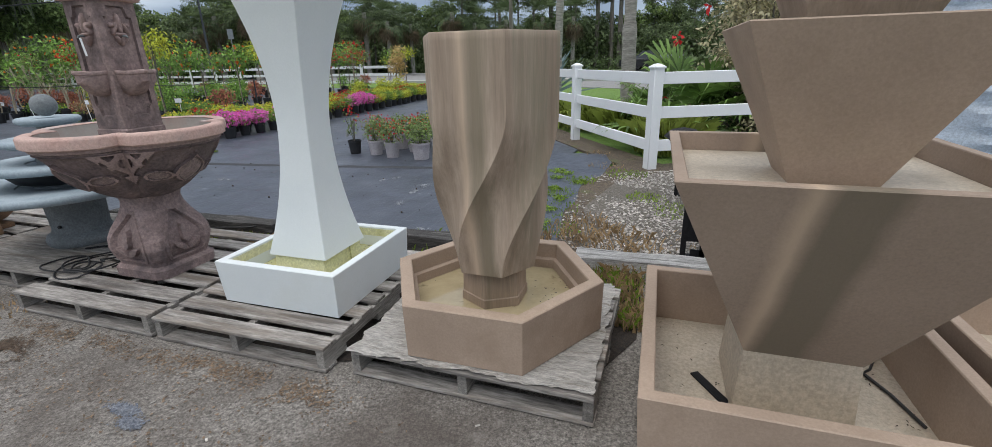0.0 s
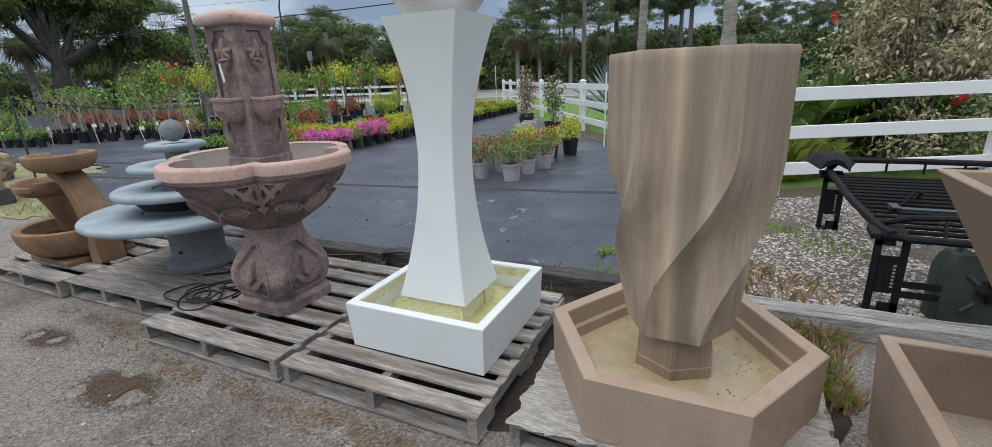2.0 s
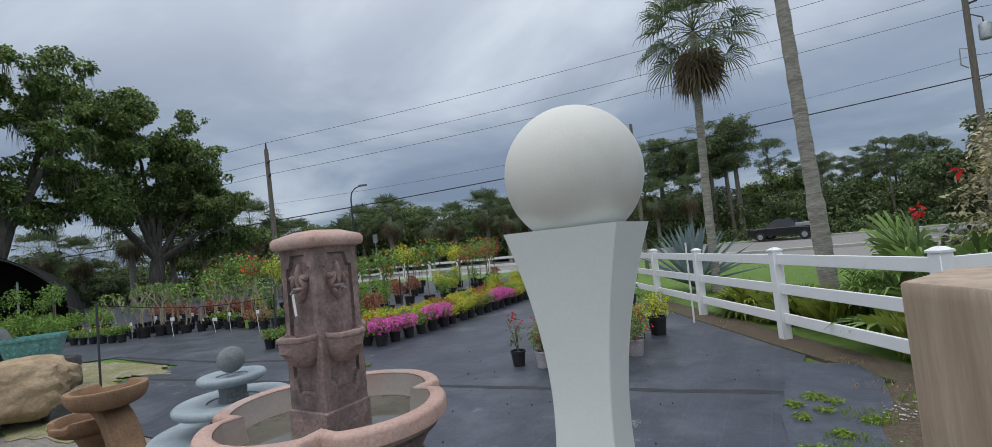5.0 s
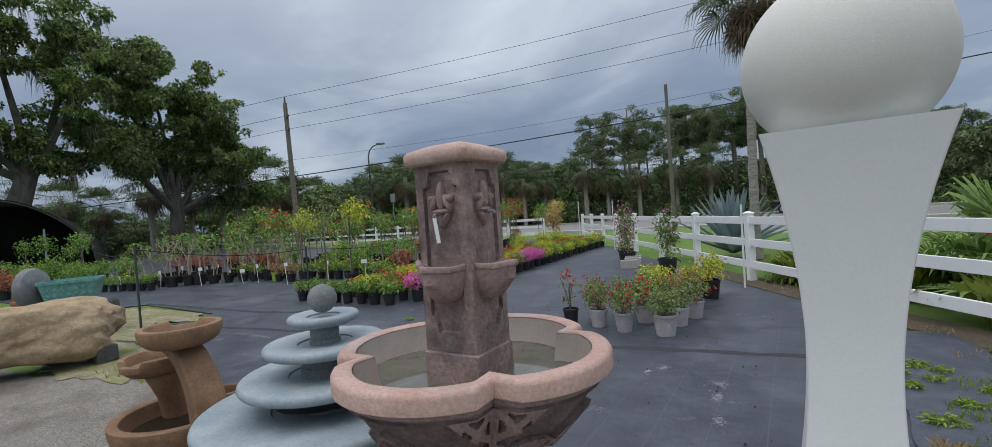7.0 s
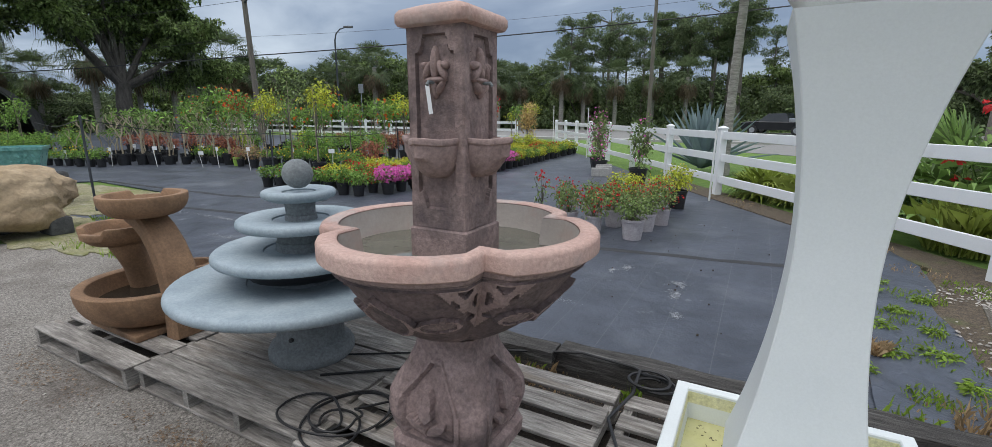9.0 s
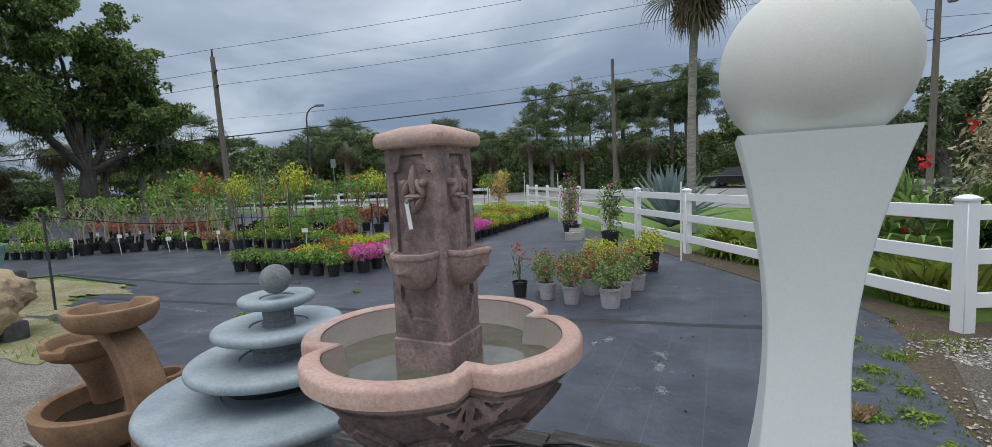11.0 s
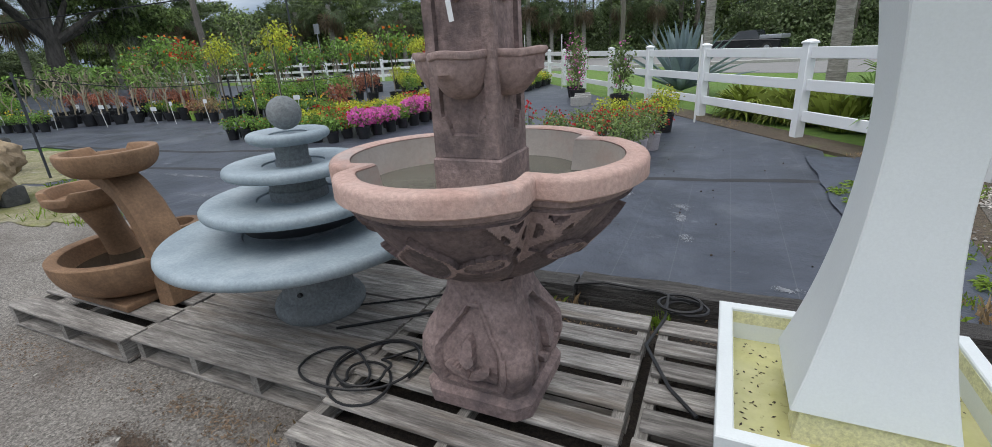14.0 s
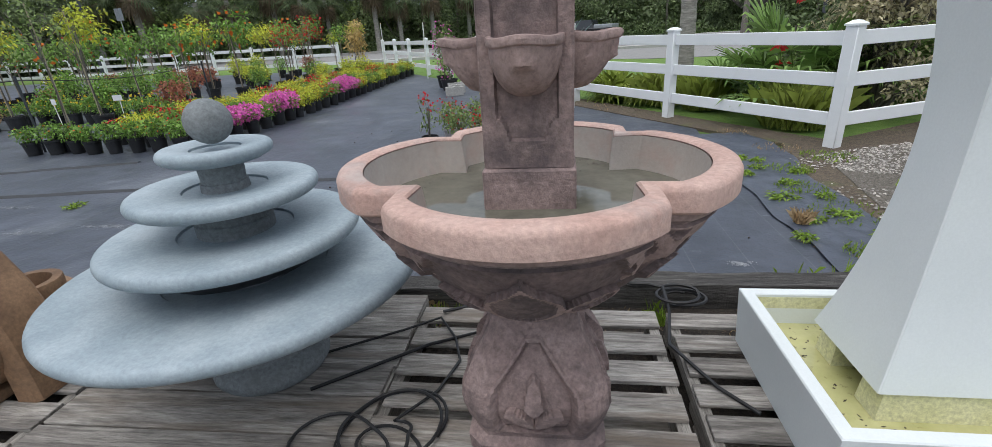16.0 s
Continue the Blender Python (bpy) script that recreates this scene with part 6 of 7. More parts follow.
place(big_g, lists["bg"] + [(-19.0 - 0.75 * k, 5.0 + 0.6 * math.sin(k * 1.3)) for k in range(11)] + [(-20.0 - 0.8 * k, 6.6 + 0.5 * math.sin(k)) for k in range(10)], 17)
place(s_rust, [(-18.6 - 0.75 * k, 3.5 + 0.35 * math.sin(k * 1.7)) for k in range(8)], 61, 0.9, 1.3)
place(big_g, [(-19.2 - 0.8 * k, 4.3 + 0.3 * math.sin(k * 2.1)) for k in range(8)], 62, 0.9, 1.4)
place(s_green, [(-21.0 - 1.1 * k, 5.6 + 0.4 * math.sin(k * 1.1)) for k in range(5)], 63, 0.9, 1.2)
place(s_peach, [(-7.35, 15.9), (-8.0, 17.2)], 18, 1.0, 1.2)

# bare-branched frangipani
GD = "bare-stemmed plants in a row"
PL = []
for v in range(3):
    r_ = random.Random(60 + v)
    st, tips = [], []

    def fork(p, d, l, rad, n):
        q = Vector(p) + d * l
        st.append(([p, (Vector(p) + q) / 2 + Vector((r_.uniform(-.02, .02), r_.uniform(-.02, .02), 0)), q], [rad, rad * 0.9, rad * 0.8]))
        if n == 0:
            tips.append(tuple(q))
            return
        for _ in range(r_.choice((2, 2, 3))):
            a = r_.uniform(0, 6.28)
            fork(q, (d + Vector((math.cos(a) * 0.55, math.sin(a) * 0.55, 0.15))).normalized(), l * 0.72, rad * 0.75, n - 1)

    fork(Vector((0, 0, 0.24)), Vector((r_.uniform(-.1, .1), r_.uniform(-.1, .1), 1)).normalized(), 0.42, 0.024, 3)
    fol = [("foliage", leaf_mesh("foliage", [(t_, (0.13, 0.13, 0.09)) for t_ in tips], 5 * len(tips), 0.16, (L_ROSE, L_GREEN, L_PALMETTO)[v], 70 + v, aspect=0.3, shell=0.15), "")]
    PL.append(proto("potted_frangipani", 0.17, 0.28, M_BLACKPOT, "bare forking frangipani with leafy tips in black pot", GD, fol, st, stem_mat=M_STAKE, tag=(v == 1)))
for i in range(36):
    t_ = (i % 12) / 11
    row = i // 12
    x, y = -17.4 + 4.2 * t_ - row * 0.55 + r.uniform(-0.1, 0.1), 5.75 + 2.5 * t_ + row * 0.75 + r.uniform(-0.1, 0.1)
    place(PL[i % 3], [(x, y)], 100 + i, 0.7, 1.15)
yfl = low("potted_shrub", "green shrub with yellow flowers in black pot", GD, L_GREEN, L_YELLOW, 12, 80, h=0.3, w=0.22, n=330, fs=0.05)
place(yfl, [(-14.9 + 0.36 * k + r.uniform(-0.06, 0.06), 7.9 + 0.12 * k) for k in range(7)] + [(-12.0 + 0.4 * k, 8.4) for k in range(9)] + [(-12.2 + 0.42 * k, 8.9) for k in range(9)] + [(-18.0 + 0.4 * k, 5.2 + 0.1 * k) for k in range(6)], 19)
limepot = potted("potted_seedling", 0.12, 0.22, M_GREENPOT, "small shrub in a lime-green pot", "", [("foliage", leaf_mesh("foliage", [((0, 0, 0.34), (0.16, 0.16, 0.13))], 200, 0.06, L_RUST, 81), "")])
PROTO.append(limepot)
place(limepot, [(-13.1, 7.9)], 20)
drypot = low("potted_shrub", "thin brownish shrub in a black pot", GD, L_STRAW, None, 0, 82, h=0.4, w=0.25, n=240)
place(drypot, [(-12.8, 7.8), (-12.45, 7.95), (-12.1, 7.75)], 21)
tall = standard("potted_tree", "tall thin tree in a wide black pot", "", L_ROSE, None, 0, 83, ht=2.0, cw=0.55, ch=0.9, pot=(0.24, 0.34), n=420, ls=0.075)
place(tall, [(-8.05, 5.8)], 22, 1.0, 1.0)
shrub_t = standard("potted_shrub", "upright reddish-green shrub in a dark pot", "", L_ROSE, L_MAGENTA, 30, 84, ht=0.85, cw=0.28, ch=0.85, pot=(0.2, 0.32), n=700, ls=0.075, stake=False, fs=0.05)
place(shrub_t, [(-1.82, 9.75)], 23, 1.0, 1.0)
boug_t = standard("potted_bougainvillea", "tall bougainvillea with pink bracts in black pot", "", L_ROSE, L_MAGENTA, 110, 85, ht=0.95, cw=0.3, ch=0.9, pot=(0.22, 0.3), n=560, ls=0.07, fs=0.06)
place(boug_t, [(-3.32, 11.85), (-3.6, 12.6)], 24, 1.0, 1.0)
# white plant labels on sticks among the rows
r_ = random.Random(88)
for k in range(9):
    lx, ly = (-17.2 + 1.2 * k, 5.35 + 0.6 * k) if k < 4 else (-13.0 + 1.4 * (k - 4), 7.4 + r_.uniform(-0.2, 0.2))
    lab_ = thing("plant_label", (lx, ly, 0), "white plastic plant label on a thin stick", "label", "white plant labels", rz=r_.uniform(-30, 30))
    hh_ = r_.uniform(0.4, 0.65)
    part("stick", tube(BM(), [(0, 0, 0), (r_.uniform(-0.1, 0.1), 0, hh_)], 0.008, 6), M_WHITEPOLE, lab_)
    bm = BM()
    box(bm, (0, -0.012, hh_ * 0.93), (0.15, 0.004, 0.10), 0.001, seg=1)
    part("card", bm, M_TAG, lab_, smooth=False)
for p_ in PROTO:
    for o in (*p_.children_recursive, p_):
        bpy.data.objects.remove(o, do_unlink=True)

# hollow concrete blocks
for i, (x, y, rz) in enumerate(((-3.0, 11.2, 20), (-2.95, 10.7, 25), (-3.15, 11.75, 15))):
    bm = BM()
    for bx, by, sx, sy in ((0, -0.08, 0.4, 0.035), (0, 0.08, 0.4, 0.035), (-0.18, 0, 0.035, 0.13), (0, 0, 0.035, 0.13), (0.18, 0, 0.035, 0.13)):
        box(bm, (bx, by, 0.1), (sx, sy, 0.2), 0.003, seg=1)
    ob = single("concrete_block", bm, M_BLOCK, "hollow grey concrete block on the fabric", "concrete block", loc=(x, y, 0.0), group="concrete blocks", smooth=False)
    ob.rotation_euler[2] = radians(rz)
# scuffed leaves and debris on the fabric
bm = BM()
for i in range(70):
    x, y = r.uniform(-3.5, 1.0), r.uniform(1.9, 6.5)
    bmesh.ops.create_icosphere(bm, subdivisions=1, radius=r.uniform(0.004, 0.011), matrix=Matrix.Translation((x, y, 0.006)))
single("fallen_debris", bm, M_POTSOIL, "small dark crumbs scattered on the fabric", "debris", "stuff")
bm = BM()
for i in range(160):
    x, y = r.uniform(-4, 3), r.uniform(-2.2, -0.05)
    box(bm, (x, y, 0.001), (r.uniform(0.006, 0.022), r.uniform(0.004, 0.012), 0.003), m=pose(0, 0, 0, 0, 0, r.uniform(0, 180)))
single("grit", bm, M_PEBBLE, "scattered grit and leaf bits on the asphalt", "grit", "stuff", smooth=False)

# ---- rope posts ----
RP = [(-8.42, 2.48, 1.45), (-8.52, 5.7, 1.15), (-8.9, 10.2, 1.1)]
for x, y, h in RP:
    bm = BM()
    tube(bm, [(0, 0, 0), (0, 0, h)], 0.018, 8)
    single("rope_post", bm, M_DARKSTEEL, "thin dark metal post carrying a rope", "post", loc=(x, y, 0), group="rope posts")
for (x0, y0, h0), (x1, y1, h1) in zip(RP, RP[1:]):
    bm = BM()
    tube(bm, [(x0 + (x1 - x0) * t, y0 + (y1 - y0) * t, h0 - 0.06 + (h1 - h0) * t - 0.12 * math.sin(math.pi * t)) for t in [k / 10 for k in range(11)]], 0.007, 6)
    single("barrier_rope", bm, M_CABLE, "dark rope strung between thin posts", "rope")
bm = BM()
tube(bm, [(-8.42, 2.48, 1.38), (-12.5, 3.6, 1.2), (-17.5, 4.9, 1.25)], 0.007, 6)
single("barrier_rope", bm, M_CABLE, "dark rope strung between thin posts", "rope")

# ---- boulder, planter ----
bm = BM()
bmesh.ops.create_icosphere(bm, subdivisions=5, radius=1)
for v in bm.verts:
    d = v.co.normalized()
    q = 1 + 0.24 * noise.noise(d * 1.4 + Vector((4, 1, 7))) + 0.09 * noise.noise(d * 4) + 0.03 * noise.noise(d * 11)
    k = (abs(d.x) ** 3.2 + abs(d.y) ** 3.2 + abs(d.z) ** 3.2) ** (-1 / 3.2)
    v.co = Vector((d.x * 1.05, d.y * 0.62, max(d.z * 0.46, -0.36))) * q * k
for v in bm.verts:
    v.co *= 0.80
single("boulder", bm, M_ROCK, "large tan limestone boulder resting on blocks", "boulder", loc=(-7.50, 0.98, 0.46)).rotation_euler[2] = radians(76)
for x, y in ((-7.15, 1.55), (-7.7, 0.55), (-7.75, 1.25)):
    bm = BM()
    box(bm, (0, 0, 0.11), (0.36, 0.24, 0.22), 0.03)
    single("support_block", bm, M_DARKROCK, "dark rough stone block under the boulder", "stone block", loc=(x, y, 0.0), group="support blocks")
for x, y, l_, rz in ((-9.95, 2.12, 0.75, 62),):
    pl = thing("planter_trough", (x, y, 0.55), "teal glazed square planter standing on a stone slab", "planter", rz=rz)
    bm = BM()
    loft(bm, [[(sx * a, sy * a * 0.8, z) for sx, sy in ((-1, -1), (1, -1), (1, 1), (-1, 1))] for z, a in ((0, 0.30), (0.36, 0.38), (0.36, 0.40), (0.41, 0.40), (0.41, 0.36), (0.34, 0.35))])
    part("trough", bm, M_TEAL, pl, smooth=False)
    bm = BM()
    for i in range(7):
        for j in range(3):
            box(bm, (-0.27 + i * 0.09, -0.25 - 0.045 * (j / 3) - 0.010, 0.07 + j * 0.1), (0.035, 0.012, 0.06), 0.005, m=pose(0, 0, 0, 0, 30 if i % 2 else -30, 0), seg=1)
    part("relief_pattern", bm, M_TEAL, pl, "raised leaf pattern")
bm = BM()
box(bm, (0, 0, 0.27), (1.6, 0.75, 0.54), 0.05)
sb = single("display_slab", bm, M_DARKROCK, "dark rough stone slab carrying planters", "stone slab", loc=(-10.2, 2.0, 0.0))
sb.rotation_euler[2] = radians(24)
for k in range(4):
    bm = BM()
    box(bm, (0, 0, 0.025), (0.85 - 0.03 * k, 0.42, 0.05), 0.008)
    ob = single("terracotta_slab", bm, M_TERRA, "flat terracotta slab in a low stack", "slab", loc=(-10.5, 1.88, 0.54 + 0.052 * k), group="stacked terracotta slabs")
    ob.rotation_euler[2] = radians(24 + 4 * math.sin(k * 2.0))
# round basin standing on edge
rb = thing("round_basin", (-10.16, 1.66, 0.54), "blue-grey glazed round basin standing on its edge", "basin", rz=-52)
bm = BM()
prof_ = [(0.02, 0.05), (0.16, 0.045), (0.20, 0.02), (0.24, -0.045), (0.29, -0.07), (0.325, -0.05), (0.33, 0.0), (0.31, 0.06), (0.2, 0.12), (0.02, 0.13)]
loft(bm, [[(r0_ * math.cos(2 * math.pi * k / 48), y_, 0.33 + r0_ * math.sin(2 * math.pi * k / 48)) for k in range(48)] for r0_, y_ in prof_])
part("shell", bm, M_GREYDARK, rb)
bm = BM()
loft(bm, [[(r0_ * math.cos(2 * math.pi * k / 40), y_, 0.33 + r0_ * math.sin(2 * math.pi * k / 40)) for k in range(40)] for r0_, y_ in ((0.15, 0.040), (0.13, 0.028), (0.03, 0.022))])
part("glazed_floor", bm, M_BLUEGREY, rb, "pale blue-grey glazed floor")

# ---- shade house ----
sh = thing("shade_house", (-27.1, 4.6, 0.0), "low arched shade house covered with black net", "shade house", rz=70)
bm = BM()
arc = [(-3.4 + 6.8 * i / 24, 0.0 if i in (0, 24) else 0.9 + 2.75 * math.sin(math.pi * i / 24) ** 0.7) for i in range(25)]
loft(bm, [[(x, y, z) for x, z in arc] for y in (0, 4, 8, 12)], False, False, closed=False)
bmesh.ops.solidify(bm, geom=bm.faces[:], thickness=0.04)
part("net_cover", bm, M_SHADE, sh)
for y in (0.0, 4.0, 8.0, 12.0):
    part("hoop", tube(BM(), [(x, y, z - 0.08) for x, z in arc], 0.03, 6), M_SHADE, sh)
# added panel across the inside, standing in for the dark shaded interior
bm = BM()
bm.faces.new([bm.verts.new((x, 5.0, z)) for x, z in arc])
bmesh.ops.solidify(bm, geom=bm.faces[:], thickness=0.03)
part("end_net", bm, M_SHADE, sh, smooth=False)
for x in (-1.6, 1.6):
    part("prop", tube(BM(), [(x, 0.2, 0), (x, 0.2, 2.3)], 0.04, 6), M_STEELGREY, sh)


# ---- fence-side planting ----
def fan_plant(name, x, y, n, stalk, r0, material, label, seed, z=0.0):
    t_ = thing(name, (x, y, z), label, "shrub")
    r_ = random.Random(seed)
    for i in range(n):
        bm = BM()
        fan(bm, (r_.uniform(-0.12, 0.12), r_.uniform(-0.12, 0.12), 0.02), r_.uniform(0, 6.28), r_.uniform(0.15, 1.35), stalk * r_.uniform(0.6, 1.1), r0 * r_.uniform(0.8, 1.15), 16, 0.05, r_)
        part("frond", bm, material, t_, smooth=False)
    return t_


fan_plant("palmetto", 2.95, 7.15, 42, 1.2, 0.75, L_PALMETTO, "green fan palmetto growing behind the fence", 1)
fan_plant("palmetto", 4.1, 7.6, 30, 1.1, 0.7, L_PALMETTO, "green fan palmetto growing behind the fence", 2)
fan_plant("palmetto", 2.3, 8.0, 16, 0.5, 0.5, L_PALMETTO, "green fan palmetto growing behind the fence", 5)
fan_plant("sago_palm", 0.55, 9.15, 30, 0.28, 0.62, L_SAGO, "yellow-green fan plant behind the fence", 3)
fan_plant("sago_palm", 1.15, 8.35, 16, 0.22, 0.5, L_SAGO, "yellow-green fan plant behind the fence", 6)
fan_plant("palmetto", 6.0, 8.2, 26, 1.0, 0.65, L_PALMETTO, "green fan palmetto growing behind the fence", 4)
ag = thing("agave", (-0.85, 12.9, 0.0), "large blue-grey agave rosette behind the fence", "agave")
r_ = random.Random(5)
for i in range(46):
    bm = BM()
    u = i / 45
    blade(bm, (0, 0, 0.1), i * 2.4, 0.3 + 1.15 * u, 1.95 * (1 - 0.1 * u), 0.30, 0.06 * (1 - u), 5, 0.28)
    part("leaf_blade", bm, L_AGAVE, ag)
grass_tufts("ornamental_grass", [(1.85, 7.6, 0.3, 0.0), (1.35, 8.2, 0.3, 0.0), (2.6, 6.0, 0.4, 0)], 800, 0.6, L_SAGO, "arching yellow-green grass clumps behind fence", 8)

# variegated shrub
vb = thing("variegated_shrub", (4.0, 6.85, 0.0), "large cream-variegated shrub with arching twigs", "shrub")
r_ = random.Random(12)
bl, st = [], []
for i in range(64):
    a, d, z = r_.uniform(0, 6.28), 1.15 * math.sqrt(r_.random()), 0.3 + 2.3 * r_.random() ** 0.8
    d *= (1.15 - 0.28 * z)
    c_ = (d * math.cos(a), d * math.sin(a), z)
    bl.append((c_, (0.34, 0.34, 0.22)))
    st.append(([(0.1 * math.cos(a), 0.1 * math.sin(a), 0), (d * 0.5 * math.cos(a), d * 0.5 * math.sin(a), z * 0.75), c_], [0.025, 0.014, 0.006]))
bm = BM()
for s_ in st:
    tube(bm, s_[0], s_[1], 5)
part("branch_frame", bm, M_BARK, vb)
part("crown", leaf_mesh("crown", bl, 11000, 0.075, L_VARIEG, 13, aspect=0.5, shell=0.2), None, vb)
GREENBL = [((r_.uniform(-1.7, 2.6), r_.uniform(0.2, 1.2), 0.25 + 0.9 * r_.random()), (0.5, 0.45, 0.35)) for _ in range(26)]
hb = thing("hibiscus_hedge", (4.2, 7.0, 0.0), "dark green hibiscus hedge with red flowers", "hedge")
part("crown", leaf_mesh("crown", GREENBL, 5200, 0.11, L_DARK, 15, shell=0.2), None, hb)
part("bloom", leaf_mesh("bloom", [((x, y - 0.9, z), (0.06, 0.06, 0.06)) for x, y, z in ((-1.75, 0.35, 0.95), (-1.65, 0.4, 0.72), (-0.3, 0.1, 2.5), (0.9, 0.2, 2.35), (1.5, 0.2, 1.6), (-1.5, 0.5, 1.6), (0.2, 0.2, 1.0), (1.9, 0.2, 0.9), (-1.2, 0.3, 2.0), (2.2, 0.1, 2.0))], 110, 0.075, L_RED, 16, aspect=0.95), None, hb, "large red hibiscus flowers")
part("branch_frame", tube(BM(), [(-1.2, 0.6, 0), (-1.1, 0.6, 1.2)], 0.02, 5), M_BARK, hb)


# ---- trees ----
def trunk_mesh(pts, rs, n=10):
    return tube(BM(), pts, rs, n)


def cabbage_palm(loc, h, r0, crown_r, label, lean=(0, 0), seed=1, nf=46, dead=22, fans=True):
    t_ = thing("cabbage_palm", loc, label, "palm tree")
    r_ = random.Random(seed)
    bm = BM()
    rings_ = []
    for i in range(41):
        u = i / 40
        rr = r0 * (1.12 - 0.2 * u + 0.06 * math.sin(i * 2.1)) * (1.25 if i < 2 else 1)
        rings_.append(ring(rr, h * u, 12, lean[0] * u * u, lean[1] * u * u))
    loft(bm, rings_)
    part("trunk", bm, M_PALMTRUNK, t_)
    bm = BM()
    for i in range(nf):
        up_ = (i + 0.5) / nf
        fan(bm, (lean[0], lean[1], h - 0.05 + 0.25 * up_), i * 2.4 + r_.uniform(-0.3, 0.3), -0.55 + 1.85 * up_ + r_.uniform(-0.15, 0.15), crown_r * 0.62 * r_.uniform(0.8, 1.1), crown_r * 0.50 * r_.uniform(0.85, 1.15), 22, 0.030, r_, 0.45, 0.25)
    part("crown", bm, L_PALM, t_, smooth=False)
    bm = BM()
    for i in range(dead):
        fan(bm, (lean[0], lean[1], h - 0.15 - 0.45 * r_.random()), r_.uniform(0, 6.28), r_.uniform(-1.42, -0.8), crown_r * 0.36 * r_.uniform(0.6, 1.1), crown_r * 0.40 * r_.uniform(0.8, 1.15), 14, 0.04, r_, 0.5, 0.5)
    part("dead_skirt", bm, L_DEADPALM, t_, "hanging brown dead fronds", smooth=False)
    return t_


cabbage_palm((-0.28, 12.5, 0.0), 6.75, 0.1, 1.62, "tall cabbage palm with brown hanging fronds", (0.18, 0.0), 3, 34, 52)
bt = thing("palm_trunk", (1.86, 9.05, 0.0), "leaning bare palm trunk without crown", "palm tree")
bm = BM()
loft(bm, [ring((0.145 if i < 12 else 0.125) - 0.0006 * i + 0.006 * math.sin(i * 1.9), 8.5 * i / 50, 12, -0.13 * (8.5 * i / 50 - 1.1) / 5, 0) for i in range(51)])
part("trunk", bm, M_PALMTRUNK, bt)

LEAFCACHE = {}


def broadleaf(name, loc, h, w, label, seed, leaf, n=2600, ls=0.4, trunk_r=0.25, low_=0.25, clumps=26, rz=0.0, limbs=7, moss=False, cat="tree"):
    t_ = thing(name, loc, label, cat, rz=rz)
    key = (name, seed)
    if key in LEAFCACHE:
        for nm, me_, lab in LEAFCACHE[key]:
            part(nm, me_, None, t_, lab)
        return t_
    r_ = random.Random(seed)
    bl, bm = [], BM()
    tube(bm, [(0, 0, 0), (0.1, 0.05, h * low_ * 0.6), (0.05, 0, h * low_ + 0.3)], [trunk_r * 1.35, trunk_r, trunk_r * 0.9], 10)
    for i in range(limbs):
        a = i / limbs * 6.28 + r_.uniform(-0.4, 0.4)
        e = r_.uniform(0.35, 1.2)
        L_ = (w * 0.42 * math.cos(e) + h * (1 - low_) * 0.85 * math.sin(e)) * r_.uniform(0.8, 1.0)
        p0 = Vector((0.05, 0, h * low_))
        d_ = Vector((math.cos(a) * math.cos(e), math.sin(a) * math.cos(e), math.sin(e)))
        p1 = p0 + d_ * L_ * 0.5 + Vector((0, 0, 0.05 * h))
        p2 = p0 + d_ * L_
        p2.z = min(p2.z, h * 0.93)
        tube(bm, [p0, p1, p2], [trunk_r * 0.6, trunk_r * 0.35, trunk_r * 0.1], 7)
        for k in range(3):
            q = p1 + (p2 - p1) * r_.uniform(0.0, 0.7)
            e2 = q + Vector((r_.uniform(-1, 1) * w * 0.18, r_.uniform(-1, 1) * w * 0.18, r_.uniform(-0.05, 0.15) * h))
            tube(bm, [q, (q + e2) / 2 + Vector((0, 0, 0.1)), e2], [trunk_r * 0.22, trunk_r * 0.14, trunk_r * 0.05], 5)
            s_ = w * r_.uniform(0.07, 0.125)
            bl.append((tuple(e2), (s_ * 1.25, s_ * 1.25, s_ * 0.75)))
        s_ = w * r_.uniform(0.09, 0.14)
        bl.append((tuple(p2), (s_ * 1.2, s_ * 1.2, s_ * 0.8)))
    for i in range(clumps):
        a, e = r_.uniform(0, 6.28), math.asin(r_.uniform(-0.4 if h < 12 else -0.3, 1))
        rad = r_.uniform(0.62, 0.98)
        c_ = (w * 0.46 * rad * math.cos(a) * math.cos(e), w * 0.46 * rad * math.sin(a) * math.cos(e), h * (low_ + 0.12) + (h * (0.86 - low_)) * rad * max(math.sin(e), -0.35))
        s_ = w * (r_.uniform(0.06, 0.13) if h < 12 else r_.uniform(0.05, 0.10))
        bl.append((c_, (s_ * 1.3, s_ * 1.3, s_ * 0.7)))
    made = [("trunk", mesh_of("trunk", bm, M_BARK), ""), ("crown", leaf_mesh("crown", bl, n, ls, leaf, seed, aspect=0.55, shell=0.35), "")]
    if moss:
        made.append(("hanging_moss", leaf_mesh("hanging_moss", [((c_[0], c_[1], c_[2] - s_[2] * 1.2), (s_[0] * 0.7, s_[1] * 0.7, s_[2])) for c_, s_ in bl[::3]], 900, 0.5, L_STRAW, seed + 5, aspect=0.12, shell=0.2, droop=1.6), "grey hanging moss"))
    LEAFCACHE[key] = made
    for nm, me_, lab in made:
        part(nm, me_, None, t_, lab)
    return t_


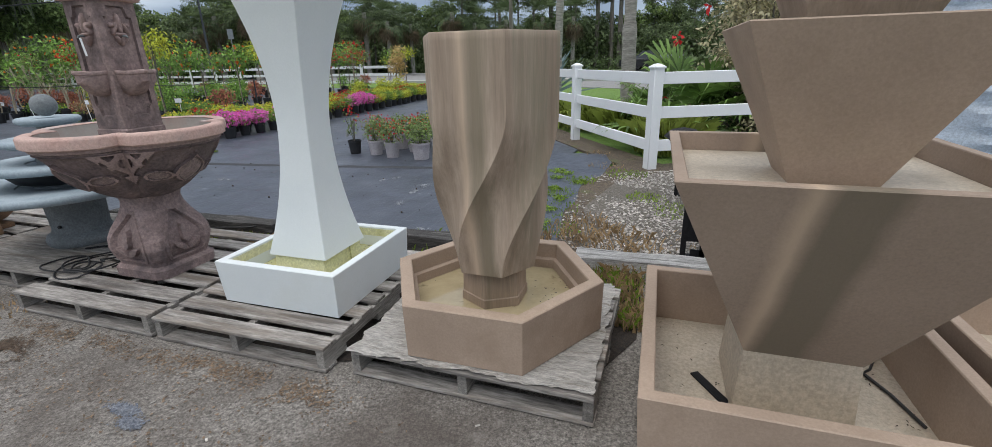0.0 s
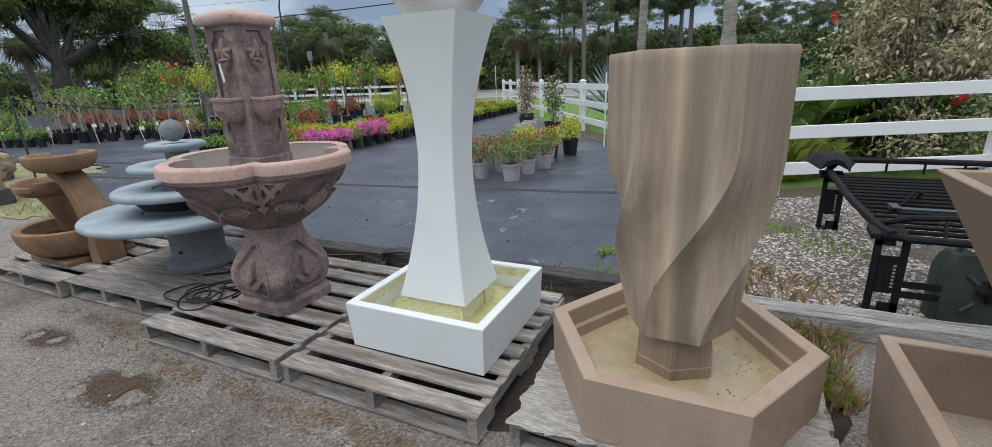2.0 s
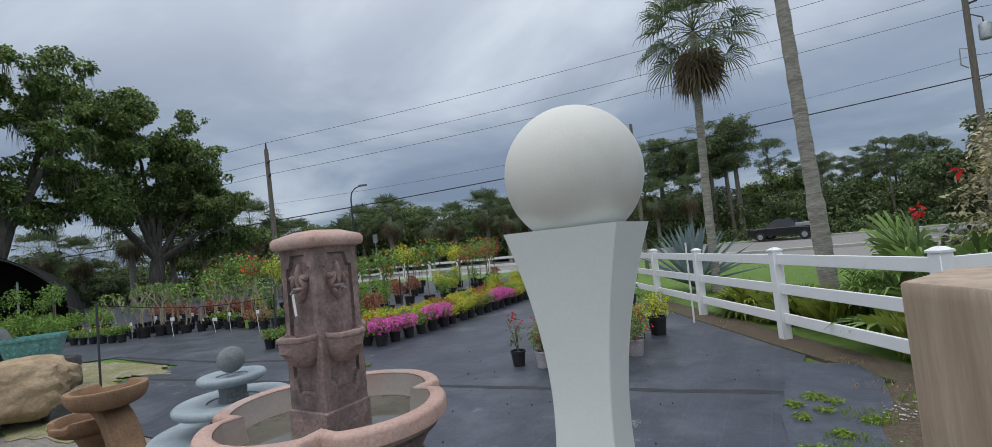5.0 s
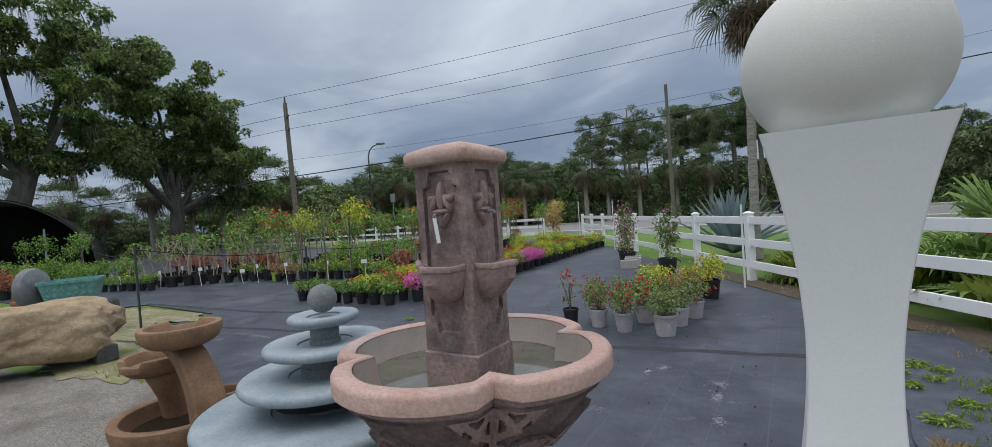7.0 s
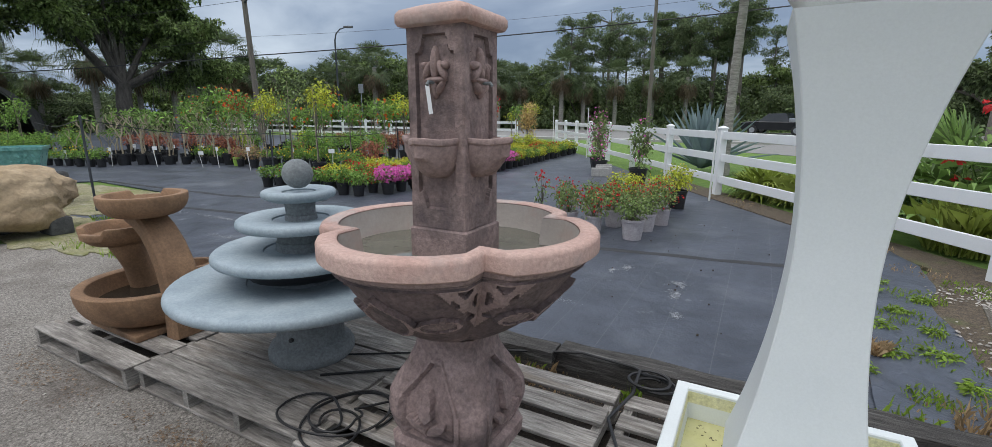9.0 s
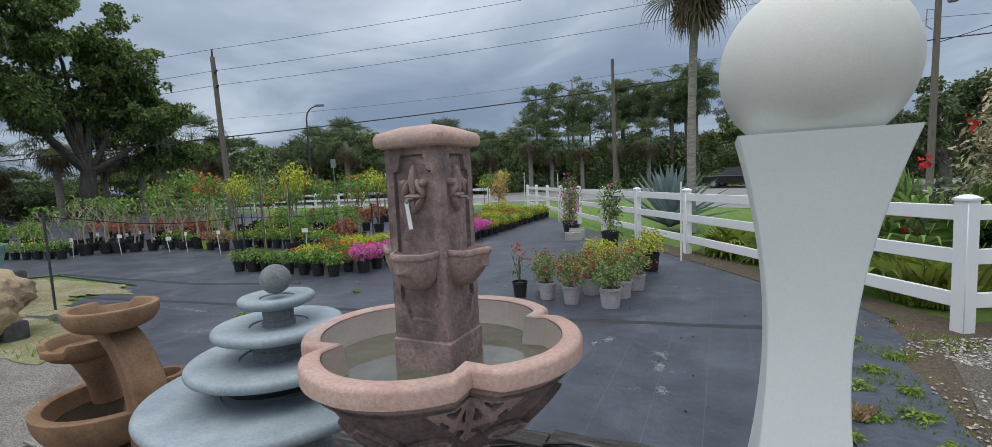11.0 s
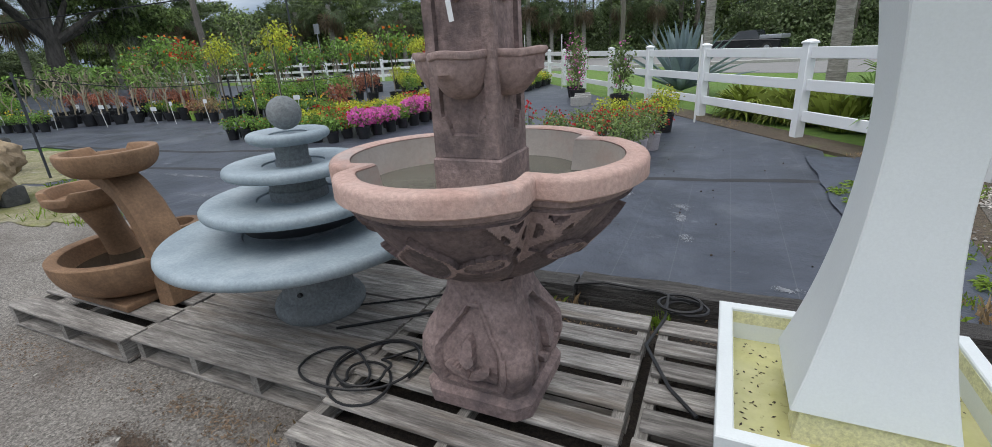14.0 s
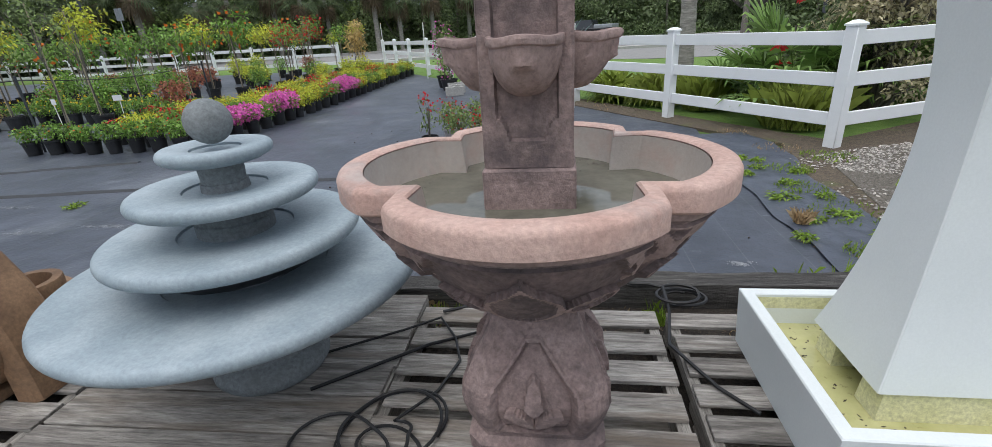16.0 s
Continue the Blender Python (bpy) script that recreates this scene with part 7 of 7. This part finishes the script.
OAK_RIGHT = ((-1.7, 8.6, -3.8, 14.0), (-0.4, 9.2, -1.3, 13.4), (-1.0, 7.6, -2.3, 11.0), (0.9, 7.7, 1.9, 11.6), (0.6, 6.4, 1.6, 9.2), (2.2, 6.4, 4.0, 9.3), (1.6, 5.4, 3.4, 7.4), (3.0, 4.7, 5.7, 6.5), (2.5, 4.0, 5.6, 3.8), (-2.2, 5.8, -4.2, 8.4), (0.2, 5.0, 0.1, 7.0), (-1.6, 5.2, -2.6, 6.8))
OAK_LEFT = ((0.6, 10.2, 0.7, 14.6), (3.0, 10.3, 3.0, 13.8), (3.2, 9.0, 4.3, 10.6), (2.1, 6.8, 3.0, 6.0), (-0.5, 7.6, -1.7, 11.6), (-1.4, 6.4, -3.2, 8.2), (2.6, 7.8, 4.4, 8.3), (0.4, 8.0, 0.1, 6.4), (-0.2, 9.8, -1.4, 13.6))


def live_oak(loc, rz, label, limbs, fork, trunk_r, seed, n, clump, per, dense, tall):
    """An old oak: leaning trunk, crooked limbs, twigs, and leaf clumps strung along the outer limbs."""
    t_ = thing("live_oak", loc, label, "tree", rz=rz)
    r_ = random.Random(seed)
    bm, bl, mossy = BM(), [], []
    fk = Vector((fork[0], 0.0, fork[1]))
    tube(bm, [(0, 0, 0), (fork[0] * 0.2, 0.1, fork[1] * 0.3), (fork[0] * 0.6, 0, fork[1] * 0.7), fk], [trunk_r * 1.5, trunk_r * 1.08, trunk_r, trunk_r * 0.85], 12)
    for mx, mz, tx, tz in limbs:
        dy = r_.uniform(-3.2, 3.2)
        m_, e_ = Vector((mx, dy * 0.5, mz)), Vector((tx, dy, tz))
        k0 = fk.lerp(m_, 0.5) + Vector((r_.uniform(-0.2, 0.2), r_.uniform(-0.2, 0.2), -0.25))
        k1 = m_.lerp(e_, 0.5) + Vector((r_.uniform(-0.35, 0.35), r_.uniform(-0.35, 0.35), r_.uniform(-0.2, 0.35)))
        tube(bm, [fk - Vector((0, 0, 0.3)), k0, m_, k1, e_], [trunk_r * 0.46, trunk_r * 0.34, trunk_r * 0.23, trunk_r * 0.12, trunk_r * 0.04], 8)
        for k in range(per):
            u = r_.random() ** 0.7
            base = (m_.lerp(k1, u * 2) if u < 0.5 else k1.lerp(e_, u * 2 - 1))
            off = Vector((r_.gauss(0, 0.55), r_.gauss(0, 0.9), r_.gauss(0.12, 0.48)))
            c_ = base + off
            tube(bm, [base, base + off * 0.5 + Vector((0, 0, 0.12)), c_], [trunk_r * 0.09, trunk_r * 0.06, trunk_r * 0.025], 5)
            s_ = clump * r_.uniform(0.6, 1.15)
            bl.append((tuple(c_), (s_, s_, s_ * 0.55)))
            for q in range(dense):
                o_ = Vector((r_.gauss(0, 0.7), r_.gauss(0, 0.7), r_.gauss(0, 0.4))) * s_
                g_ = s_ * r_.uniform(0.28, 0.5)
                bl.append((tuple(c_ + o_), (g_, g_, g_ * 0.6)))
            if r_.random() < 0.35:
                mossy.append(((c_.x, c_.y, c_.z - s_ * 0.75), (s_ * 0.5, s_ * 0.5, s_ * 0.45)))
    part("trunk", bm, M_OAKBARK, t_)
    t_.scale = (1.04, 1.04, tall)
    part("crown", leaf_mesh("crown", bl, n, 0.19, L_OAK, seed, aspect=0.6, shell=0.45, sizes=0.9), None, t_)
    part("hanging_moss", leaf_mesh("hanging_moss", mossy, 1500, 0.42, L_MOSS, seed + 5, aspect=0.10, shell=0.2, droop=1.8), None, t_, "grey hanging moss")
    return t_


live_oak((-37.7, 16.2, 0.0), 66, "huge spreading live oak behind the nursery", OAK_RIGHT, (0.2, 3.2), 0.46, 3, 130000, 0.94, 15, 3, 1.13)
live_oak((-38.0, 7.3, 0.0), 75, "old live oak with bare limbs and a leaning trunk", OAK_LEFT, (1.2, 5.2), 0.55, 8, 40000, 0.66, 12, 2, 1.12)
LEAFCACHE_PINE = {}


def pine(loc, h, label, seed, rz=0.0):
    t_ = thing("pine_tree", loc, label, "tree", "far tree line", rz=rz)
    if seed not in LEAFCACHE_PINE:
        r_ = random.Random(seed)
        bm = BM()
        hh = 14.0
        tube(bm, [(0, 0, 0), (0.15, 0, hh * 0.5), (0.1, 0.1, hh * 0.95)], [0.22, 0.16, 0.05], 8)
        bl = []
        for i in range(24):
            u = r_.random() ** 0.75
            z = hh * (0.60 + 0.40 * u)
            a, d = i * 2.4 + r_.uniform(-0.4, 0.4), r_.uniform(0.5, 2.5) * (1.1 - 0.65 * abs(u - 0.45))
            c_ = (d * math.cos(a), d * math.sin(a), z)
            tube(bm, [(0.12, 0, z - 0.6), (c_[0] * 0.6, c_[1] * 0.6, z - 0.15), c_], [0.07, 0.045, 0.02], 5)
            s_ = r_.uniform(0.55, 1.05)
            bl.append((c_, (s_, s_, s_ * 0.5)))
            bl.append(((c_[0] * 1.15 + r_.uniform(-.4, .4), c_[1] * 1.15 + r_.uniform(-.4, .4), z + r_.uniform(0, 0.4)), (s_ * 0.5, s_ * 0.5, s_ * 0.35)))
        LEAFCACHE_PINE[seed] = (mesh_of("trunk", bm, M_BARK), leaf_mesh("crown", bl, 6500, 0.24, L_PINE, seed, aspect=0.35, shell=0.35))
    a_, b_ = LEAFCACHE_PINE[seed]
    part("trunk", a_, None, t_)
    part("crown", b_, None, t_)
    t_.scale = (h / 14.0,) * 3


r_ = random.Random(21)
palm_proto = cabbage_palm((0, 0, -80), 5.2, 0.2, 2.5, "far cabbage palm with brown dead fronds", (0, 0), 9, 30, 34)
palm_proto["group"] = "far tree line"
for i in range(24):
    a = radians(98 + i * 3.4 + r_.uniform(-1.2, 1.2))
    d = r_.uniform(50, 55)
    c_ = copy_thing(palm_proto, pose(d * math.cos(a), d * math.sin(a), 0, 0, 0, r_.uniform(0, 360)))
    s_ = r_.uniform(0.85, 1.25)
    c_.scale = (s_, s_, s_)
for o in (*palm_proto.children_recursive, palm_proto):
    bpy.data.objects.remove(o, do_unlink=True)
for i in range(64):
    a = radians(52 + i * 2.1 + r_.uniform(-0.8, 0.8))
    d = r_.uniform(57, 66)
    deg = math.degrees(a)
    small = deg > 112
    t_ = broadleaf("forest_tree", (d * math.cos(a), d * math.sin(a), 0.0), 8.5, 8.0, "dense dark green tree in the far tree line", 200 + i % 5, L_DARK if i % 5 < 3 else L_OAK, n=8500, ls=0.36, trunk_r=0.22, low_=0.16, clumps=26, rz=r_.uniform(0, 360), limbs=5)
    t_["group"] = "far tree line"
    s_ = r_.uniform(0.55, 0.7) if deg > 150 else r_.uniform(0.75, 1.0) if small else r_.uniform(0.58, 0.72) if deg < 88 else r_.uniform(0.72, 0.92)
    t_.scale = (s_, s_, s_)
for i in range(46):
    deg = r_.uniform(58, 112) if i < 38 else r_.uniform(112, 150)
    a, d = radians(deg), r_.uniform(55, 64)
    pine((d * math.cos(a), d * math.sin(a), 0.0), r_.uniform(7.0, 8.5) if deg < 87 else r_.uniform(10.5, 13.2) if deg < 110 else r_.uniform(7.5, 9.5), "tall thin pine in the far tree line", 300 + i % 5, r_.uniform(0, 360))
# undergrowth that closes the tree line
bl = []
for i in range(230):
    a, d = radians(40 + i * 0.66), r_.uniform(54, 68)
    bl.append(((d * math.cos(a), d * math.sin(a), r_.uniform(0.4, 3.6) if a < 2.6 else r_.uniform(0.3, 1.2)), (r_.uniform(1.6, 3.2), r_.uniform(1.6, 3.2), r_.uniform(1.2, 2.4) if a < 2.6 else 1.0)))
single("undergrowth", leaf_mesh("undergrowth", bl, 80000, 0.42, L_DARK, 33, aspect=0.6, shell=0.4), L_DARK, "dense dark undergrowth below the far trees", "undergrowth", "stuff")
bl = [((-34 + i * 1.3, 52.5 - i * 0.05, 0.6), (0.95, 0.6, 0.7)) for i in range(70)]
single("clipped_hedge", leaf_mesh("clipped_hedge", bl, 12000, 0.28, L_DARK, 34, shell=0.6), L_DARK, "low clipped hedge beyond the road", "hedge", "stuff")
for i in range(10):
    a, d = radians(158 + i * 4), r_.uniform(46, 60)
    t_ = broadleaf("forest_tree", (d * math.cos(a), d * math.sin(a), 0.0), 8.5, 8.0, "dense dark green tree in the far tree line", 200 + i % 5, L_OAK, rz=r_.uniform(0, 360))
    t_.scale = (0.7, 0.7, 0.42)
broadleaf("dark_oak", (12.4, 36.4, 0.0), 6.8, 6.0, "dark rounded oak beside the road", 61, L_DARK, n=20000, ls=0.26, trunk_r=0.3, low_=0.2, clumps=26)
broadleaf("dark_oak", (24.0, 40.0, 0.0), 6.0, 8, "dark rounded oak beside the road", 62, L_DARK, n=20000, ls=0.28, trunk_r=0.3, low_=0.2, clumps=26)


# ---- utility poles, wires, lamps ----
def pole(loc, h, r0, label, lean=0.0, arms=True):
    t_ = thing("utility_pole", loc, label, "utility pole")
    part("pole_shaft", tube(BM(), [(0, 0, 0), (lean * 0.5, 0, h * 0.5), (lean, 0, h)], [r0, r0 * 0.85, r0 * 0.7], 10), M_POLE, t_)
    if arms:
        for k, z in enumerate((h - 0.9, h - 1.7)):
            part("insulator", tube(BM(), [(lean, 0, z), (lean + 0.35, -0.1, z + 0.05), (lean + 0.42, -0.1, z + 0.14)], [0.05, 0.06, 0.04], 6), M_DARKSTEEL, t_)
        part("top_pin", tube(BM(), [(lean, 0, h), (lean, 0, h + 0.4)], [0.06, 0.04], 6), M_DARKSTEEL, t_)
    return t_


pole((-24.6, 17.0, 0.0), 9.1, 0.17, "weathered wooden utility pole behind the nursery", -0.35)
pole((-3.46, 18.66, 0.0), 6.15, 0.085, "plain wooden pole beyond the fence", 0.0, False)
p3 = pole((10.1, 30.9, 0.0), 12.9, 0.17, "wooden utility pole with a grey transformer", 0.15)
part("transformer", lathe(BM(), [(0.18, 9.25), (0.24, 9.3), (0.24, 10.0), (0.2, 10.06), (0.05, 10.1)], 16, 0.62, -0.2), M_STEELGREY, p3, "grey drum transformer")
part("bushing", tube(BM(), [(0.6, -0.2, 10.08), (0.58, -0.2, 10.35), (0.2, 0, 10.7)], 0.03, 6), M_DARKSTEEL, p3)
part("fuse_bracket", tube(BM(), [(0.1, 0, 9.0), (-0.35, -0.1, 9.1), (-0.38, -0.1, 8.3), (-0.1, 0, 8.1)], 0.03, 6), M_STEELGREY, p3)


def wire(a, b, sag, rad=0.012, label="thin power line strung between poles"):
    pts = [tuple(a[k] + (b[k] - a[k]) * t - (sag * 4 * t * (1 - t) if k == 2 else 0) for k in range(3)) for t in [i / 24 for i in range(25)]]
    single("power_line", tube(BM(), pts, rad, 5), M_WIRE, label, "power line")


A_, B_ = (-24.95, 17.0), (10.25, 30.9)
for dz in (0.4, -0.75, -1.55, -3.4):
    wire((A_[0], A_[1], 9.1 + dz), (B_[0], B_[1], 12.9 + dz * 1.25), 0.35 if dz > -2 else 0.6, 0.011 if dz > -2 else 0.007)
    wire((A_[0], A_[1], 9.1 + dz), (A_[0] - 38, A_[1] - 14, 7.5 + dz), 0.5, 0.011)
    wire((B_[0], B_[1], 12.9 + dz * 1.25), (B_[0] + 38, B_[1] + 12, 14.5 + dz * 1.25), 0.5, 0.011)
wire((A_[0], A_[1], 4.7), (B_[0], B_[1], 7.6), 0.3, 0.03, "thick black telephone cable strung between poles")
wire((A_[0], A_[1], 4.7), (A_[0] - 38, A_[1] - 14, 3.6), 0.3, 0.03, "thick black telephone cable strung between poles")
wire((B_[0], B_[1], 7.6), (B_[0] + 38, B_[1] + 4, 8.6), 0.3, 0.03, "thick black telephone cable strung between poles")
wire((10.72, 30.7, 9.7), (34, 22, 17.0), 0.9, 0.02)
wire((10.2, 30.8, 7.4), (32, 22, 14.0), 0.6, 0.02)


def street_lamp(loc, h, rz):
    t_ = thing("street_lamp", loc, "dark slim street lamp with a curved arm", "street lamp", "street lamps", rz=rz)
    part("lamp_post", tube(BM(), [(0, 0, 0), (0, 0, h * 0.5), (0, 0, h - 0.9), (0.1, 0, h - 0.45), (0.4, 0, h - 0.12), (0.8, 0, h)], [0.09, 0.075, 0.06, 0.05, 0.045, 0.04], 8), M_DARKSTEEL, t_)
    bm = BM()
    loft(bm, [[(x, y * w_, z) for y, z in ((-1, h - 0.03), (1, h - 0.03), (0.7, h + 0.09), (-0.7, h + 0.09))] for x, w_ in ((0.7, 0.08), (0.95, 0.16), (1.35, 0.12))])
    part("lamp_head", bm, M_DARKSTEEL, t_)


street_lamp((-27.05, 25.35, 0.0), 7.6, 25)
street_lamp((12.46, 26.96, 0.0), 7.05, 160)
bm = BM()
for k, (x, z) in enumerate(((-2.2, 14), (2.2, 14))):
    tube(bm, [(x * 0.8, 0, 0), (x * 0.25, 0, 17)], 0.12, 5)
for z in (13.0, 15.0, 17.0):
    tube(bm, [(-3, 0, z), (3, 0, z)], 0.1, 5)
tube(bm, [(0, 0, 11), (0, 0, 18)], 0.12, 5)
single("transmission_tower", bm, M_STEELGREY, "far grey lattice transmission tower", "tower", loc=(-113.6, 33.6, 0.0))

# ---- road sign, parked truck beyond the fence ----
sg = thing("road_sign", (-24.0, 24.5, 0.0), "grey back of a small rectangular road sign", "road sign")
part("sign_post", tube(BM(), [(0, 0, 0), (0, 0, 3.6)], 0.03, 6), M_STEELGREY, sg)
bm = BM()
box(bm, (0, 0, 3.3), (0.45, 0.02, 0.6), 0.005)
part("sign_plate", bm, M_STEELGREY, sg, smooth=False)


def pickup(loc, rz):
    t_ = thing("pickup_truck", loc, "black pickup truck with silver load bed on the road", "truck", rz=rz)
    bm = BM()
    sec = [(-2.7, 0.55, 0.95), (-2.6, 0.45, 1.05), (-1.5, 0.42, 1.12), (0.9, 0.42, 1.1), (2.6, 0.45, 1.0)]
    loft(bm, [[(x, y * 0.95, z) for y, z in ((-1, a), (1, a), (1, b * 0.92), (0.92, b), (-0.92, b), (-1, b * 0.92))] for x, a, b in sec])
    part("body", bm, M_CARPAINT, t_)
    bm = BM()
    loft(bm, [[(x, y * w_, z) for y, z in ((-1, 1.08), (1, 1.08), (0.84, t_z), (-0.84, t_z))] for x, w_, t_z in ((-1.35, 0.9, 1.12), (-0.6, 0.9, 1.72), (0.7, 0.9, 1.75), (1.0, 0.9, 1.12))])
    part("cab", bm, M_CARGLASS, t_, "dark glazed cab")
    bm = BM()
    box(bm, (1.85, 0, 1.2), (1.6, 1.85, 0.3), 0.03)
    part("load_bed", bm, M_STEELGREY, t_, "silver load bed")
    for x in (-1.7, 1.7):
        for y in (-0.88, 0.88):
            w_ = part("wheel", tube(BM(), [(x, y - 0.11, 0.39), (x, y + 0.11, 0.39)], 0.39, 20), M_TYRE, t_)
            part("rim", tube(BM(), [(x, y - 0.12, 0.39), (x, y + 0.12, 0.39)], 0.22, 16), M_STEELGREY, w_)
    return t_


pickup((1.7, 45.2, 0.0), -24)
